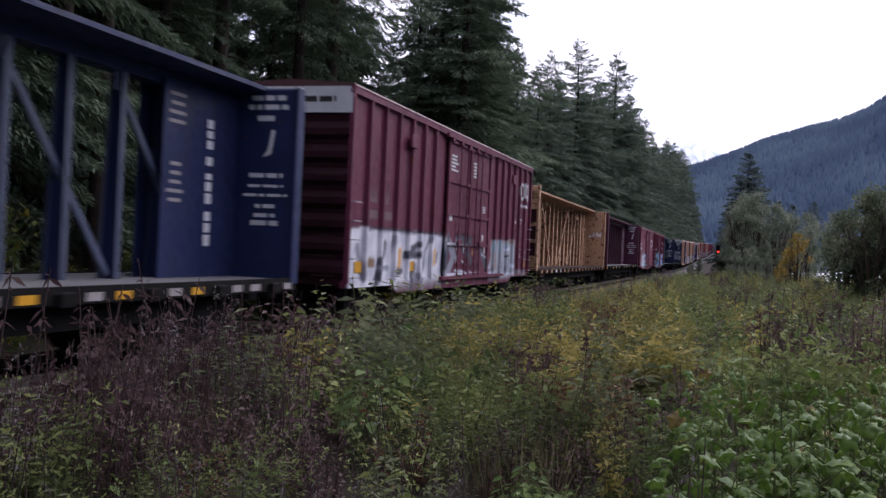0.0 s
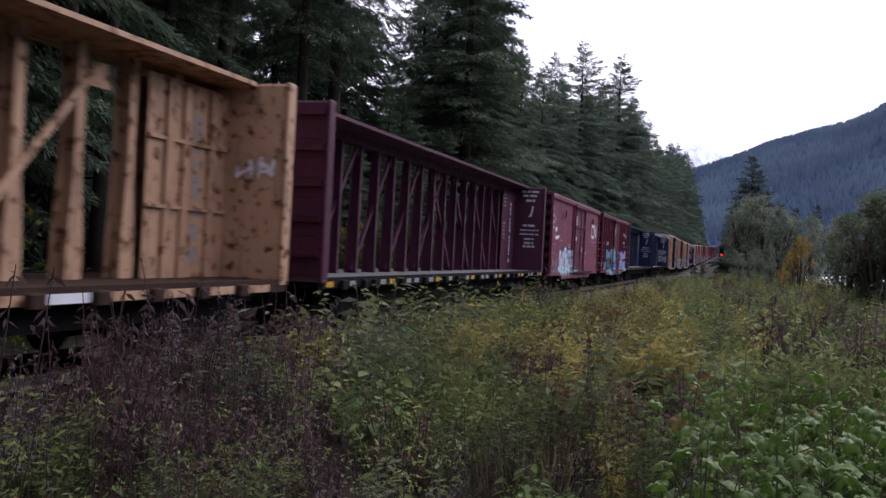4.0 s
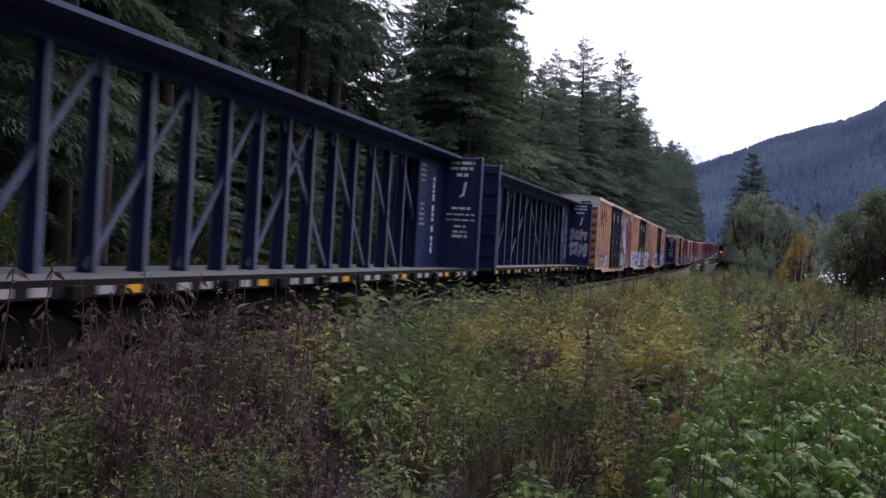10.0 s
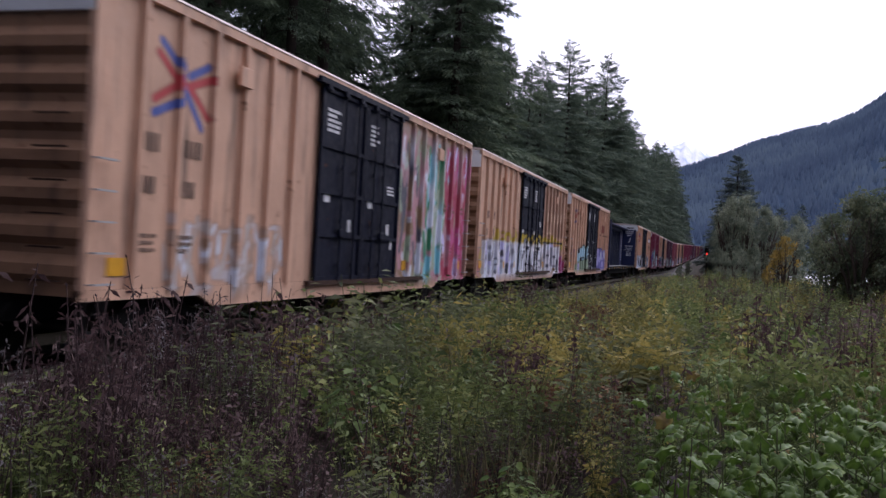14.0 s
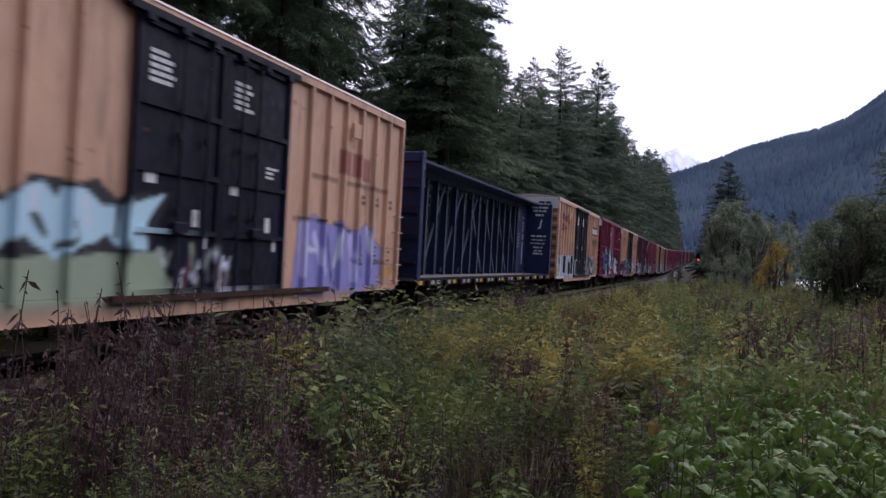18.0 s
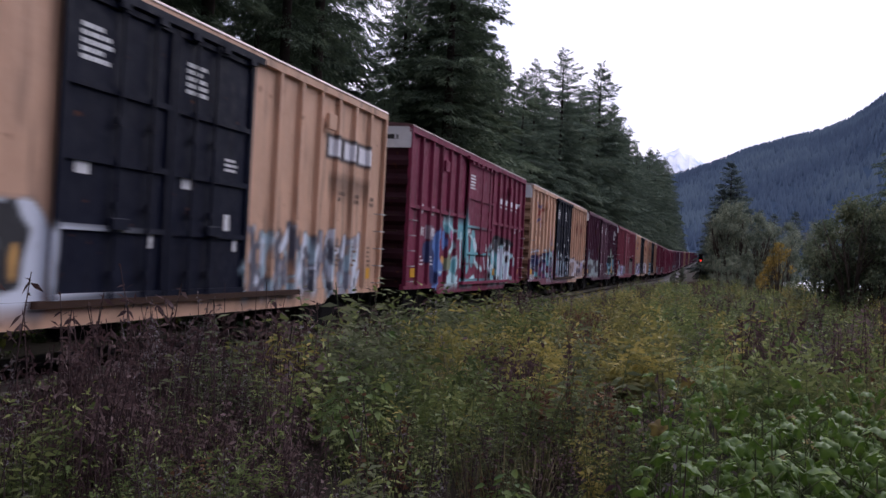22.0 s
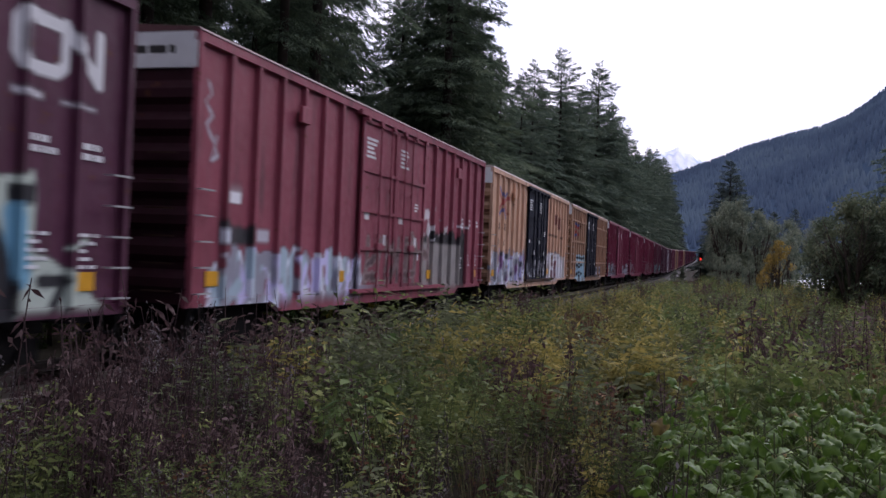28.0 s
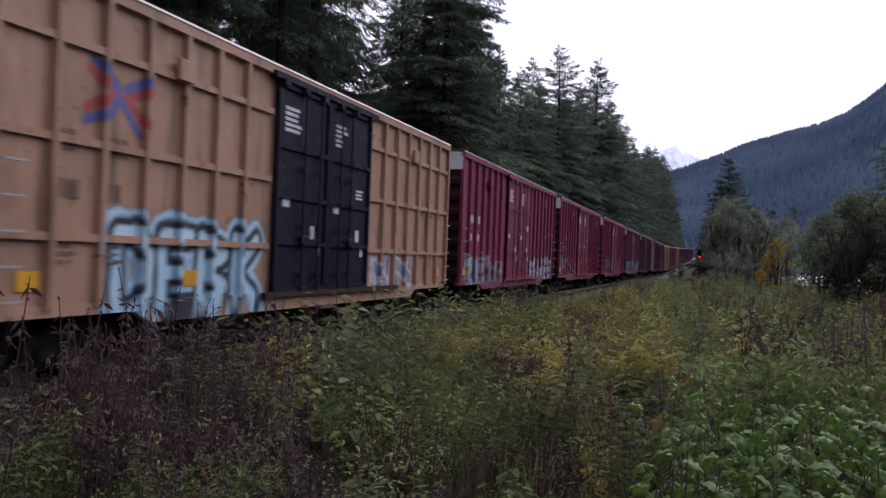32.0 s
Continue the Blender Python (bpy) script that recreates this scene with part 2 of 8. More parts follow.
weed_sage = foliage("grey_green_weed_leaves", [(0.068, 0.080, 0.046), (0.138, 0.154, 0.083), (0.236, 0.250, 0.138)], 0.75, 0.5)


# ---- mesh helpers ----
def unsprayed(v):
    return np.zeros((len(v), 4))


class Shape:
    """Collects vertices and faces of one mesh."""

    def __init__(self):
        self.v, self.f = [], []

    def add(self, verts, faces):
        k = len(self.v)
        self.v.extend(verts)
        self.f.extend([tuple(i + k for i in q) for q in faces])
        return self

    def box(self, x0, x1, y0, y1, z0, z1):
        vs = [(x, y, z) for x in (x0, x1) for y in (y0, y1) for z in (z0, z1)]
        return self.add(vs, [(0, 1, 3, 2), (4, 6, 7, 5), (0, 4, 5, 1), (2, 3, 7, 6), (0, 2, 6, 4), (1, 5, 7, 3)])

    def soft(self, x0, x1, y0, y1, z0, z1, c=0.02):
        """A box with chamfered upright and top edges."""
        ring = [(x0 + c, y0), (x1 - c, y0), (x1, y0 + c), (x1, y1 - c), (x1 - c, y1), (x0 + c, y1), (x0, y1 - c), (x0, y0 + c)]
        mx, my = (x0 + x1) / 2, (y0 + y1) / 2
        vs = [(x, y, z0) for x, y in ring] + [(x, y, z1 - c) for x, y in ring]
        vs += [(x - c * (1 if x > mx else -1), y - c * (1 if y > my else -1), z1) for x, y in ring]
        fs = [tuple(range(7, -1, -1)), tuple(range(16, 24))]
        for r in (0, 8):
            fs += [(r + i, r + (i + 1) % 8, r + 8 + (i + 1) % 8, r + 8 + i) for i in range(8)]
        return self.add(vs, fs)

    def poly(self, pts, x0, x1):
        """A profile in (y, z), extruded along x."""
        n = len(pts)
        vs = [(x0, y, z) for y, z in pts] + [(x1, y, z) for y, z in pts]
        return self.add(vs, [tuple(range(n - 1, -1, -1)), tuple(range(n, 2 * n))] + [(i, (i + 1) % n, n + (i + 1) % n, n + i) for i in range(n)])

    def bar(self, a, b, w, d=None, up=(1, 0, 0)):
        """A square bar from a to b."""
        a, b = Vector(a), Vector(b)
        s = (b - a).cross(Vector(up))
        s = s.normalized() * w / 2
        u = (b - a).cross(s).normalized() * (d or w) / 2
        vs = [tuple(p + i * s + j * u) for p in (a, b) for i, j in ((-1, -1), (1, -1), (1, 1), (-1, 1))]
        return self.add(vs, [(0, 1, 2, 3), (7, 6, 5, 4), (0, 4, 5, 1), (1, 5, 6, 2), (2, 6, 7, 3), (3, 7, 4, 0)])

    def tube(self, pts, radii, n=7):
        """A round tapering tube through the points."""
        rings = []
        for i, p in enumerate(pts):
            p = Vector(p)
            d = Vector(pts[min(i + 1, len(pts) - 1)]) - Vector(pts[max(i - 1, 0)])
            s = d.cross(Vector((0.31, 0.17, 0.93) if abs(d.normalized().z) < 0.9 else (1, 0, 0))).normalized()
            u = d.cross(s).normalized()
            rings.append([tuple(p + radii[i] * (math.cos(k * 2 * math.pi / n) * s + math.sin(k * 2 * math.pi / n) * u)) for k in range(n)])
        fs = [(r * n + k, r * n + (k + 1) % n, (r + 1) * n + (k + 1) % n, (r + 1) * n + k) for r in range(len(pts) - 1) for k in range(n)]
        fs += [tuple(range(n - 1, -1, -1)), tuple(range((len(pts) - 1) * n, len(pts) * n))]
        return self.add([v for r in rings for v in r], fs)

    def beam(self, profile, y0, y1):
        """A profile in (x, z), extruded along y."""
        n = len(profile)
        vs = [(x, y, z) for y in (y0, y1) for x, z in profile]
        return self.add(vs, [tuple(range(n)), tuple(range(2 * n - 1, n - 1, -1))] + [(i, n + i, n + (i + 1) % n, (i + 1) % n) for i in range(n)])

    def disc(self, x0, x1, y, z, radius, n=20):
        """A wheel-like cylinder along x."""
        pts = [(y + radius * math.cos(i * 2 * math.pi / n), z + radius * math.sin(i * 2 * math.pi / n)) for i in range(n)]
        return self.poly(pts, x0, x1)

    def mesh(self, name, mat, spray=None, smooth=False):
        me = bpy.data.meshes.new(name)
        me.from_pydata(self.v, [], self.f)
        me.materials.append(mat)
        if spray is None and "wagon_paint" in mat.name or "door_paint" in mat.name and spray is None:
            spray = unsprayed
        if spray is not None:
            at = me.attributes.new("spray", "FLOAT_COLOR", "POINT")
            at.data.foreach_set("color", spray(np.array(self.v, dtype=float)).astype(np.float32).ravel())
        if smooth:
            me.polygons.foreach_set("use_smooth", [True] * len(me.polygons))
        me.update()
        return me


def part(name, shape, mat, parent, label="", spray=None, smooth=False):
    me = shape if isinstance(shape, bpy.types.Mesh) else shape.mesh(name, mat, spray, smooth)
    ob = new(name, me)
    ob.parent = parent
    return tagged(ob, label) if label else ob


def thing(name, label, category, group="", m=None, kind=""):
    ob = new(name)
    ob.empty_display_size = 0.3
    if m is not None:
        ob.matrix_basis = m
    return tagged(ob, label, category, group, kind)


def arrays_mesh(name, verts, faces, mat):
    """A mesh from number arrays; faces all have the same count of corners."""
    me = bpy.data.meshes.new(name)
    me.vertices.add(len(verts))
    me.vertices.foreach_set("co", np.ascontiguousarray(verts, dtype=np.float32).ravel())
    k = faces.shape[1]
    me.loops.add(faces.size)
    me.loops.foreach_set("vertex_index", np.ascontiguousarray(faces, dtype=np.int32).ravel())
    me.polygons.add(len(faces))
    me.polygons.foreach_set("loop_start", np.arange(0, faces.size, k, dtype=np.int32))
    me.update(calc_edges=True)
    me.materials.append(mat)
    return me


# ---- ground, track bed, distance ----
TRACK_X = -9.05
BEND_Y, BEND_R = 560.0, 1500.0


def track_rise(y):
    """The line climbs gently down the valley."""
    k = max(0.0, y - 175.0)
    return 0.0155 * k * k / (k + 12.0)


def track_off(y):
    return -max(0.0, y - BEND_Y) ** 2 / (2 * BEND_R)


def track_turn(y):
    return math.degrees(math.atan(max(0.0, y - BEND_Y) / BEND_R))


def smooth(a, b, v):
    k = min(1.0, max(0.0, (v - a) / (b - a)))
    return k * k * (3 - 2 * k)


def ground_z(x, y):
    side = x - TRACK_X - track_off(y)
    z = -0.62 + 0.36 * smooth(2.9, 4.2, side) + 0.14 * noise.noise(Vector((x * 0.13, y * 0.13, 0.0)))
    z += 0.07 * noise.noise(Vector((x * 0.7, y * 0.7, 4.0)))
    if side > 3.4:
        z += 0.20 * smooth(6.0, 10.0, side) - 0.5 * smooth(20, 45, side)
    if side < -3.4:
        z += 1.1 * smooth(-4.5, -13, side) + 0.10 * max(0.0, -side - 13)
    if abs(side) < 3.4:
        z = -0.62
    return z + track_rise(y) * (1 - smooth(5, 14, side))


def build_ground():
    xs = [TRACK_X + s for s in (-2600, -1200, -600, -300, -150, -90, -60, -45, -34, -26, -20, -16, -13, -10, -8, -6, -4.5, -3.4, 0, 3.4)]
    xs += [-5.2 + 0.8 * i for i in range(30)] + [20, 23, 27, 32, 40, 50, 70, 100, 180, 400, 900, 2600]
    ys = [-2600, -900, -300, -120, -60, -30, -15, -6] + [i * 1.1 for i in range(45)] + [50 + 3 * i for i in range(20)] + [115, 125, 140, 160, 180, 200, 225, 250, 280, 310, 350, 400, 480, 600, 900, 1500, 3500]
    verts = []
    for y in ys:
        o = track_off(min(y, 900))
        for x in xs:
            px = x + o
            verts.append((px, y, ground_z(px, min(y, 900))))
    n = len(xs)
    faces = [(j * n + i, j * n + i + 1, (j + 1) * n + i + 1, (j + 1) * n + i) for j in range(len(ys) - 1) for i in range(n - 1)]
    s = Shape().add(verts, faces)
    ob = new("ground", s.mesh("ground", soil, None, True))
    tagged(ob, "dark soil with dead leaves under dense autumn weeds", "ground", kind="structure")


def strip(profile, y0, y1, step):
    """A profile in (x, z) swept along the track."""
    n, rows = len(profile), max(2, int((y1 - y0) / step) + 1)
    verts, faces = [], []
    for r in range(rows):
        y = y0 + (y1 - y0) * r / (rows - 1)
        c = TRACK_X + track_off(y)
        verts += [(c + x, y, z + track_rise(y)) for x, z in profile]
    for r in range(rows - 1):
        faces += [(r * n + i, (r + 1) * n + i, (r + 1) * n + (i + 1) % n, r * n + (i + 1) % n) for i in range(n)]
    return Shape().add(verts, faces)


def build_track():
    bed = new("ballast_bed", strip([(-3.1, -0.75), (-1.75, -0.24), (1.75, -0.24), (3.1, -0.75)], -120, 900, 4).mesh("ballast_bed", ballast_mat))
    tagged(bed, "grey crushed-stone ballast bed under the railway track", "ballast", kind="structure")
    for sx in (-0.755, 0.755):
        prof = [(sx - 0.07, -0.165), (sx - 0.07, -0.15), (sx - 0.012, -0.13), (sx - 0.012, -0.04), (sx - 0.036, -0.03), (sx - 0.034, 0.0),
                (sx + 0.034, 0.0), (sx + 0.036, -0.03), (sx + 0.012, -0.04), (sx + 0.012, -0.13), (sx + 0.07, -0.15), (sx + 0.07, -0.165)]
        rail = new("rail", strip(prof, -120, 900, 6).mesh("rail", rail_steel))
        tagged(rail, "worn steel rail with a polished head on sleepers", "rail", "rails of the track", "structure")
    # loose stones on the shoulder of the bed
    rng = np.random.default_rng(4)
    tet = np.array([(1, 0, -0.6), (-0.6, 0.9, -0.5), (-0.6, -0.9, -0.5), (0.1, 0.1, 0.8)])
    count = 9000
    yy = 6 + 110 * rng.random(count) ** 1.4
    xx = TRACK_X + 1.3 + rng.random(count) * 1.7
    zz = np.interp(xx - TRACK_X, [1.3, 1.75, 3.1], [-0.22, -0.22, -0.74])
    size = rng.uniform(0.02, 0.05, count)
    turn = rng.uniform(0, 6.28, count)
    c, s = np.cos(turn), np.sin(turn)
    v = np.empty((count, 4, 3))
    v[:, :, 0] = (tet[:, 0] * c[:, None] - tet[:, 1] * s[:, None]) * size[:, None] + xx[:, None]
    v[:, :, 1] = (tet[:, 0] * s[:, None] + tet[:, 1] * c[:, None]) * size[:, None] + yy[:, None]
    v[:, :, 2] = tet[:, 2] * size[:, None] + zz[:, None]
    f = np.array([(0, 1, 3), (1, 2, 3), (2, 0, 3)])[None] + (np.arange(count) * 4)[:, None, None]
    st = new("ballast_stones", arrays_mesh("ballast_stones", v.reshape(-1, 3), f.reshape(-1, 3), ballast_mat))
    tagged(st, "loose grey crushed stones on the ballast shoulder", "gravel", kind="stuff")
    return bed


def build_sleepers(bed):
    tie = Shape().soft(-1.3, 1.3, -0.11, 0.11, -0.38, -0.17, 0.015).mesh("sleeper", tie_wood)
    for i in range(180):
        y = 6 + i * 0.53
        ob = new("sleeper", tie)
        ob.parent = bed
        ob.location = (TRACK_X + track_off(y), y, 0)


def polar_sheet(az0, az1, naz, radii, height, mat, name):
    verts, faces = [], []
    for r in radii:
        for i in range(naz):
            a = radians(az0 + (az1 - az0) * i / (naz - 1))
            verts.append((-r * math.sin(a), r * math.cos(a), height(math.degrees(a), r)))
    for j in range(len(radii) - 1):
        faces += [(j * naz + i, j * naz + i + 1, (j + 1) * naz + i + 1, (j + 1) * naz + i) for i in range(naz - 1)]
    return new(name, Shape().add(verts, faces).mesh(name, mat, None, True))


def hill_top(az):
    """Rise of the wooded ridge over the eye, as a slope, by direction. Out of view it is added to block the low sky."""
    return float(np.interp(az, [-180, -75, -40, -20, -14, -11, -8.96, -8.08, -7.07, -5.74, -3.7, -1.63, 0.28, 2.37, 5.0, 9.0, 16, 40, 120, 180],
                           [0.26, 0.28, 0.30, 0.26, 0.222, 0.199, 0.1745, 0.162, 0.150, 0.140, 0.1315, 0.1205, 0.1065, 0.094, 0.082, 0.060, 0.05, 0.26, 0.30, 0.26]))


HILL_R = 1500.0


def hill_height(az, r):
    k = smooth(420, HILL_R, r)
    z = -8 + (1.83 + 8 + hill_top(az) * HILL_R - 13) * k
    z += 18 * k * noise.noise(Vector((az * 0.5, r * 0.004, 0))) * (1 - smooth(900, 1300, r))
    if r > HILL_R:
        z -= (r - HILL_R) * 0.5
    return z


# hill and its trees: the blue of hazy air is put into the base colours
hill_forest = plain("blue_hazed_forested_hillside", (0.030, 0.058, 0.104), 0.95, 0, 0.02, 0.38, 0.4)
far_tree_mat = foliage("blue_hazed_far_conifers", [(0.044, 0.070, 0.118), (0.062, 0.095, 0.146), (0.084, 0.122, 0.168)], 0.9, 0.006, 0, 0.012)


def snow_material():
    m, n, l, b = material("hazed_snow_and_rock")
    a = noise_node(n, l, 0.011, 8, (1.0, 1.0, 0.55))
    rock = band(n, l, a.outputs["Fac"], 0.50, 0.60)
    # both colours are lightened and blued: haze in front of the peak is painted in
    l.new(mix_node(n, l, rgb((0.86, 0.90, 1.0)), rgb((0.52, 0.62, 0.80)), rock), b.inputs["Base Color"])
    b.inputs["Roughness"].default_value = 0.8
    bump_node(n, l, b, a.outputs["Fac"], 1.0, 30)
    return m


def build_distance():
    # full circle: the unseen part of the ridge is added to block low sky
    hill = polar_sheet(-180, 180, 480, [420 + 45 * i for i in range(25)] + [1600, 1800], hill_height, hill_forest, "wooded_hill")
    tagged(hill, "wooded valley side with blue haze painted into its colour, under a pale sky", "hill", kind="structure")
    rng = np.random.default_rng(9)
    count = 24000
    az = -22 + 32 * rng.random(count)
    r = 620 + (HILL_R - 660) * rng.random(count) ** 0.6
    ridge = rng.random(count) < 0.16
    r[ridge] = HILL_R - 60 * rng.random(int(ridge.sum()))
    pts = np.array([(-q * math.sin(radians(a)), q * math.cos(radians(a)), hill_height(a, q) - 2) for a, q in zip(az, r)])
    h = np.where(ridge, rng.uniform(3, 7, count), rng.uniform(6, 13, count))
    ang = np.arange(4) * 2 * math.pi / 4
    tmpl = np.vstack([np.column_stack([0.26 * np.cos(ang), 0.26 * np.sin(ang), np.zeros(4)]), [(0, 0, 1)]])
    v = pts[:, None, :] + tmpl[None] * h[:, None, None]
    f = np.array([(i, (i + 1) % 4, 4) for i in range(4)])[None] + (np.arange(count) * 5)[:, None, None]
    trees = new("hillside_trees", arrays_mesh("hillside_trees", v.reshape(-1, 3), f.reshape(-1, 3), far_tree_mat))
    tagged(trees, "distant conifers covering the hillside up to the ridge", "trees", kind="stuff")

    def peak(a, r):
        base = np.interp(a, [-6, -0.9, 0.6, 1.1, 1.6, 2.15, 2.55, 3.1, 3.6, 4.4, 6.6, 9, 14], [0.06, 0.088, 0.098, 0.102, 0.106, 0.1100, 0.1075, 0.1055, 0.103, 0.098, 0.085, 0.07, 0.05])
        base += 0.0035 * noise.noise(Vector((a * 2.6, 0, 3))) + 0.0022 * noise.noise(Vector((a * 6.5, r * 0.004, 8)))
        k = smooth(3100, 3900, r)
        return (1.8 + base * 4300) * (0.45 + 0.55 * k) * (1 - 0.5 * smooth(4300, 4600, r)) + 45 * noise.noise(Vector((a * 3.2, r * 0.006, 1))) * (1 - k * 0.75)

    mt = polar_sheet(-6, 14, 150, [3000 + 75 * i for i in range(23)], peak, snow_material(), "snowy_mountain")
    tagged(mt, "far snow-covered rocky mountain at the head of the valley", "mountain", kind="structure")
    # river glimpses beyond the field
    m, n, l, b = material("pale_river_water")
    # foam and the sky's white reflection are put into the pale base colour
    b.inputs["Base Color"].default_value = (0.62, 0.64, 0.68, 1)
    b.inputs["Roughness"].default_value = 0.3
    w = noise_node(n, l, 0.8, 5, (1, 0.3, 1))
    bump_node(n, l, b, w.outputs["Fac"], 0.6, 0.2)
    v, f = [], []
    ys = [62, 75, 90, 110, 135, 165, 200, 240, 300]
    left = [10.5, 10.2, 9.6, 9.0, 8.6, 8.2, 8.0, 8.6, 10]
    for y, x in zip(ys, left):
        v += [(x, y, 0.28), (x + 26, y, 0.28)]
    f = [(2 * i, 2 * i + 1, 2 * i + 3, 2 * i + 2) for i in range(len(ys) - 1)]
    river = new("river_water", Shape().add(v, f).mesh("river_water", m))
    tagged(river, "pale rippled river water, foam and sky reflection painted into its colour", "river", kind="structure")


build_ground()
track_bed = build_track()
build_distance()


# ---- the train ----
TRAIN = []  # (wagon, place of its middle along the track at the start)


def run(t):
    """Metres that the train has gone after t seconds."""
    u = t / 16 - 1
    return 11.6027 * t + 16 * (0.18 * (u * u - 1) - 0.3835 * (u ** 3 + 1) - 0.1763 * (u ** 4 - 1) + 0.1971 * (u ** 5 + 1))


def wave(u, z, k):
    return (np.sin(3.1 * u + 1.7 * z + k) + np.sin(5.3 * z - 2.2 * u + 2.1 * k) + np.sin(7.9 * u + 0.6 * k) * 0.7) / 2.7


def seg_dist(u, z, a, b):
    d = (b[0] - a[0], b[1] - a[1])
    k = np.clip(((u - a[0]) * d[0] + (z - a[1]) * d[1]) / max(1e-9, d[0] ** 2 + d[1] ** 2), 0, 1)
    return np.hypot(u - a[0] - k * d[0], z - a[1] - k * d[1])


def lay(rgba, mask, color, alpha=1.0):
    k = np.clip(mask, 0, 1)[:, None] * alpha
    rgba[:, :3] = rgba[:, :3] * (1 - k) + np.asarray(color) * k
    rgba[:, 3:] = np.maximum(rgba[:, 3:], k)


GLYPHS = {"D": "00-04-14-23-21-10-00", "E": "24-04-00-20 02-12", "B": "00-04-23-02-21-00", "K": "00-04 24-02-20", "I": "10-14",
          "M": "00-04-12-24-20", "N": "00-04-20-24", "P": "00-04-24-22-02", "A": "00-14-20 05-25", "T": "04-24 14-10", "R": "00-04-24-22-02-20",
          "O": "00-04-24-20-00", "L": "04-00-20"}


def strokes_of(text, u0, u1, z0, z1, rng):
    w = (u1 - u0) / len(text)
    out = []
    for i, ch in enumerate(text):
        a0 = u0 + i * w + 0.16 * w
        cw, chh = 0.68 * w, z1 - z0
        if ch == "*":  # a loose bubble shape that stands for no letter
            sl = rng.uniform(-0.12, 0.12)
            lines = [((0.08 - sl, 0.0), (0.08 + sl, rng.uniform(0.85, 1.0))), ((0.92 - sl, rng.uniform(0, 0.12)), (0.92 + sl, rng.uniform(0.75, 1.0)))]
            lines += [((0.08, rng.uniform(0.0, 1.0)), (0.92, rng.uniform(0.0, 1.0))) for _ in range(2)]
            lines.append(((rng.uniform(0.2, 0.8), rng.uniform(-0.05, 0.2)), (rng.uniform(0.2, 0.8), rng.uniform(0.6, 1.08))))
            out += [((a0 + p[0] * cw, z0 + p[1] * chh), (a0 + q[0] * cw, z0 + q[1] * chh)) for p, q in lines[: rng.choice((3, 4, 5))]]
            continue
        for line in GLYPHS[ch].split():
            pts = [(a0 + int(c[0]) / 2 * cw, z0 + (0.35 if c[1] == "5" else int(c[1]) / 4) * chh) for c in line.split("-")]
            out += list(zip(pts, pts[1:]))
    return out


def letters(text, u0, u1, z0, z1, lo, hi, edge, w=0.14, halo=None, rim=0.10, seed=1):
    rng = random.Random(seed)
    segs = strokes_of(text, u0, u1, z0 + w, z1 - w, rng)

    if "*" in text:
        tones = [rng.uniform(-0.35, 0.35) for _ in segs]
        glow = np.clip(np.asarray(hi) * 1.25, 0, 0.8)

        def paint_loose(u, z, rgba):
            near = (u > u0 - 0.6) & (u < u1 + 0.6) & (z < z1 + 0.6)
            if not near.any():
                return
            wob = 0.045 * wave(u * 2.3, z * 2.3, seed)
            ds = [seg_dist(u, z, a, b) + wob for a, b in segs]
            if halo is not None:
                lay(rgba, np.where(near, (w + rim + 0.2 + 0.08 * wave(u, z, seed) - np.min(ds, axis=0)) / 0.08, 0), halo)
            for d, tone, (a, b) in zip(ds, tones, segs):
                ww = w * (1.0 + tone * 0.5)
                lay(rgba, np.where(near, (ww + rim * 0.75 - d) / 0.035, 0), edge)
                k = np.clip((z - z0) / (z1 - z0) + tone + 0.5 * wave(u * 1.6, z * 1.4, seed + 3), 0, 1)[:, None]
                fill = np.asarray(lo) * (1 - k) + np.asarray(hi) * k
                m = np.clip(np.where(near, (ww - d) / 0.035, 0), 0, 1)[:, None]
                rgba[:, :3] = rgba[:, :3] * (1 - m) + fill * m
                rgba[:, 3:] = np.maximum(rgba[:, 3:], m)
                shine = seg_dist(u + 0.05, z - 0.06, a, ((a[0] + b[0]) / 2, (a[1] + b[1]) / 2))
                lay(rgba, np.where(near & (d < ww * 0.9), (ww * 0.22 - shine) / 0.03, 0), glow, 0.4)
        return paint_loose

    def paint(u, z, rgba):
        near = (u > u0 - 0.6) & (u < u1 + 0.6) & (z < z1 + 0.6)
        if not near.any():
            return
        d = np.full(u.shape, 9.0)
        for a, b in segs:
            d = np.minimum(d, seg_dist(u, z, a, b))
        d = d + 0.03 * wave(u * 2, z * 2, seed)
        soft = 0.04
        if halo is not None:
            lay(rgba, np.where(near, (w + rim + 0.12 + 0.05 * wave(u, z, seed) - d) / 0.06, 0), halo)
        lay(rgba, np.where(near, (w + rim - d) / soft, 0), edge)
        k = np.clip((z - z0) / (z1 - z0) + 0.55 * wave(u * 1.6, z * 1.4, seed + 3), 0, 1)[:, None]
        fill = np.asarray(lo) * (1 - k) + np.asarray(hi) * k
        m = np.clip(np.where(near, (w - d) / soft, 0), 0, 1)[:, None]
        rgba[:, :3] = rgba[:, :3] * (1 - m) + fill * m
        rgba[:, 3:] = np.maximum(rgba[:, 3:], m)
    return paint


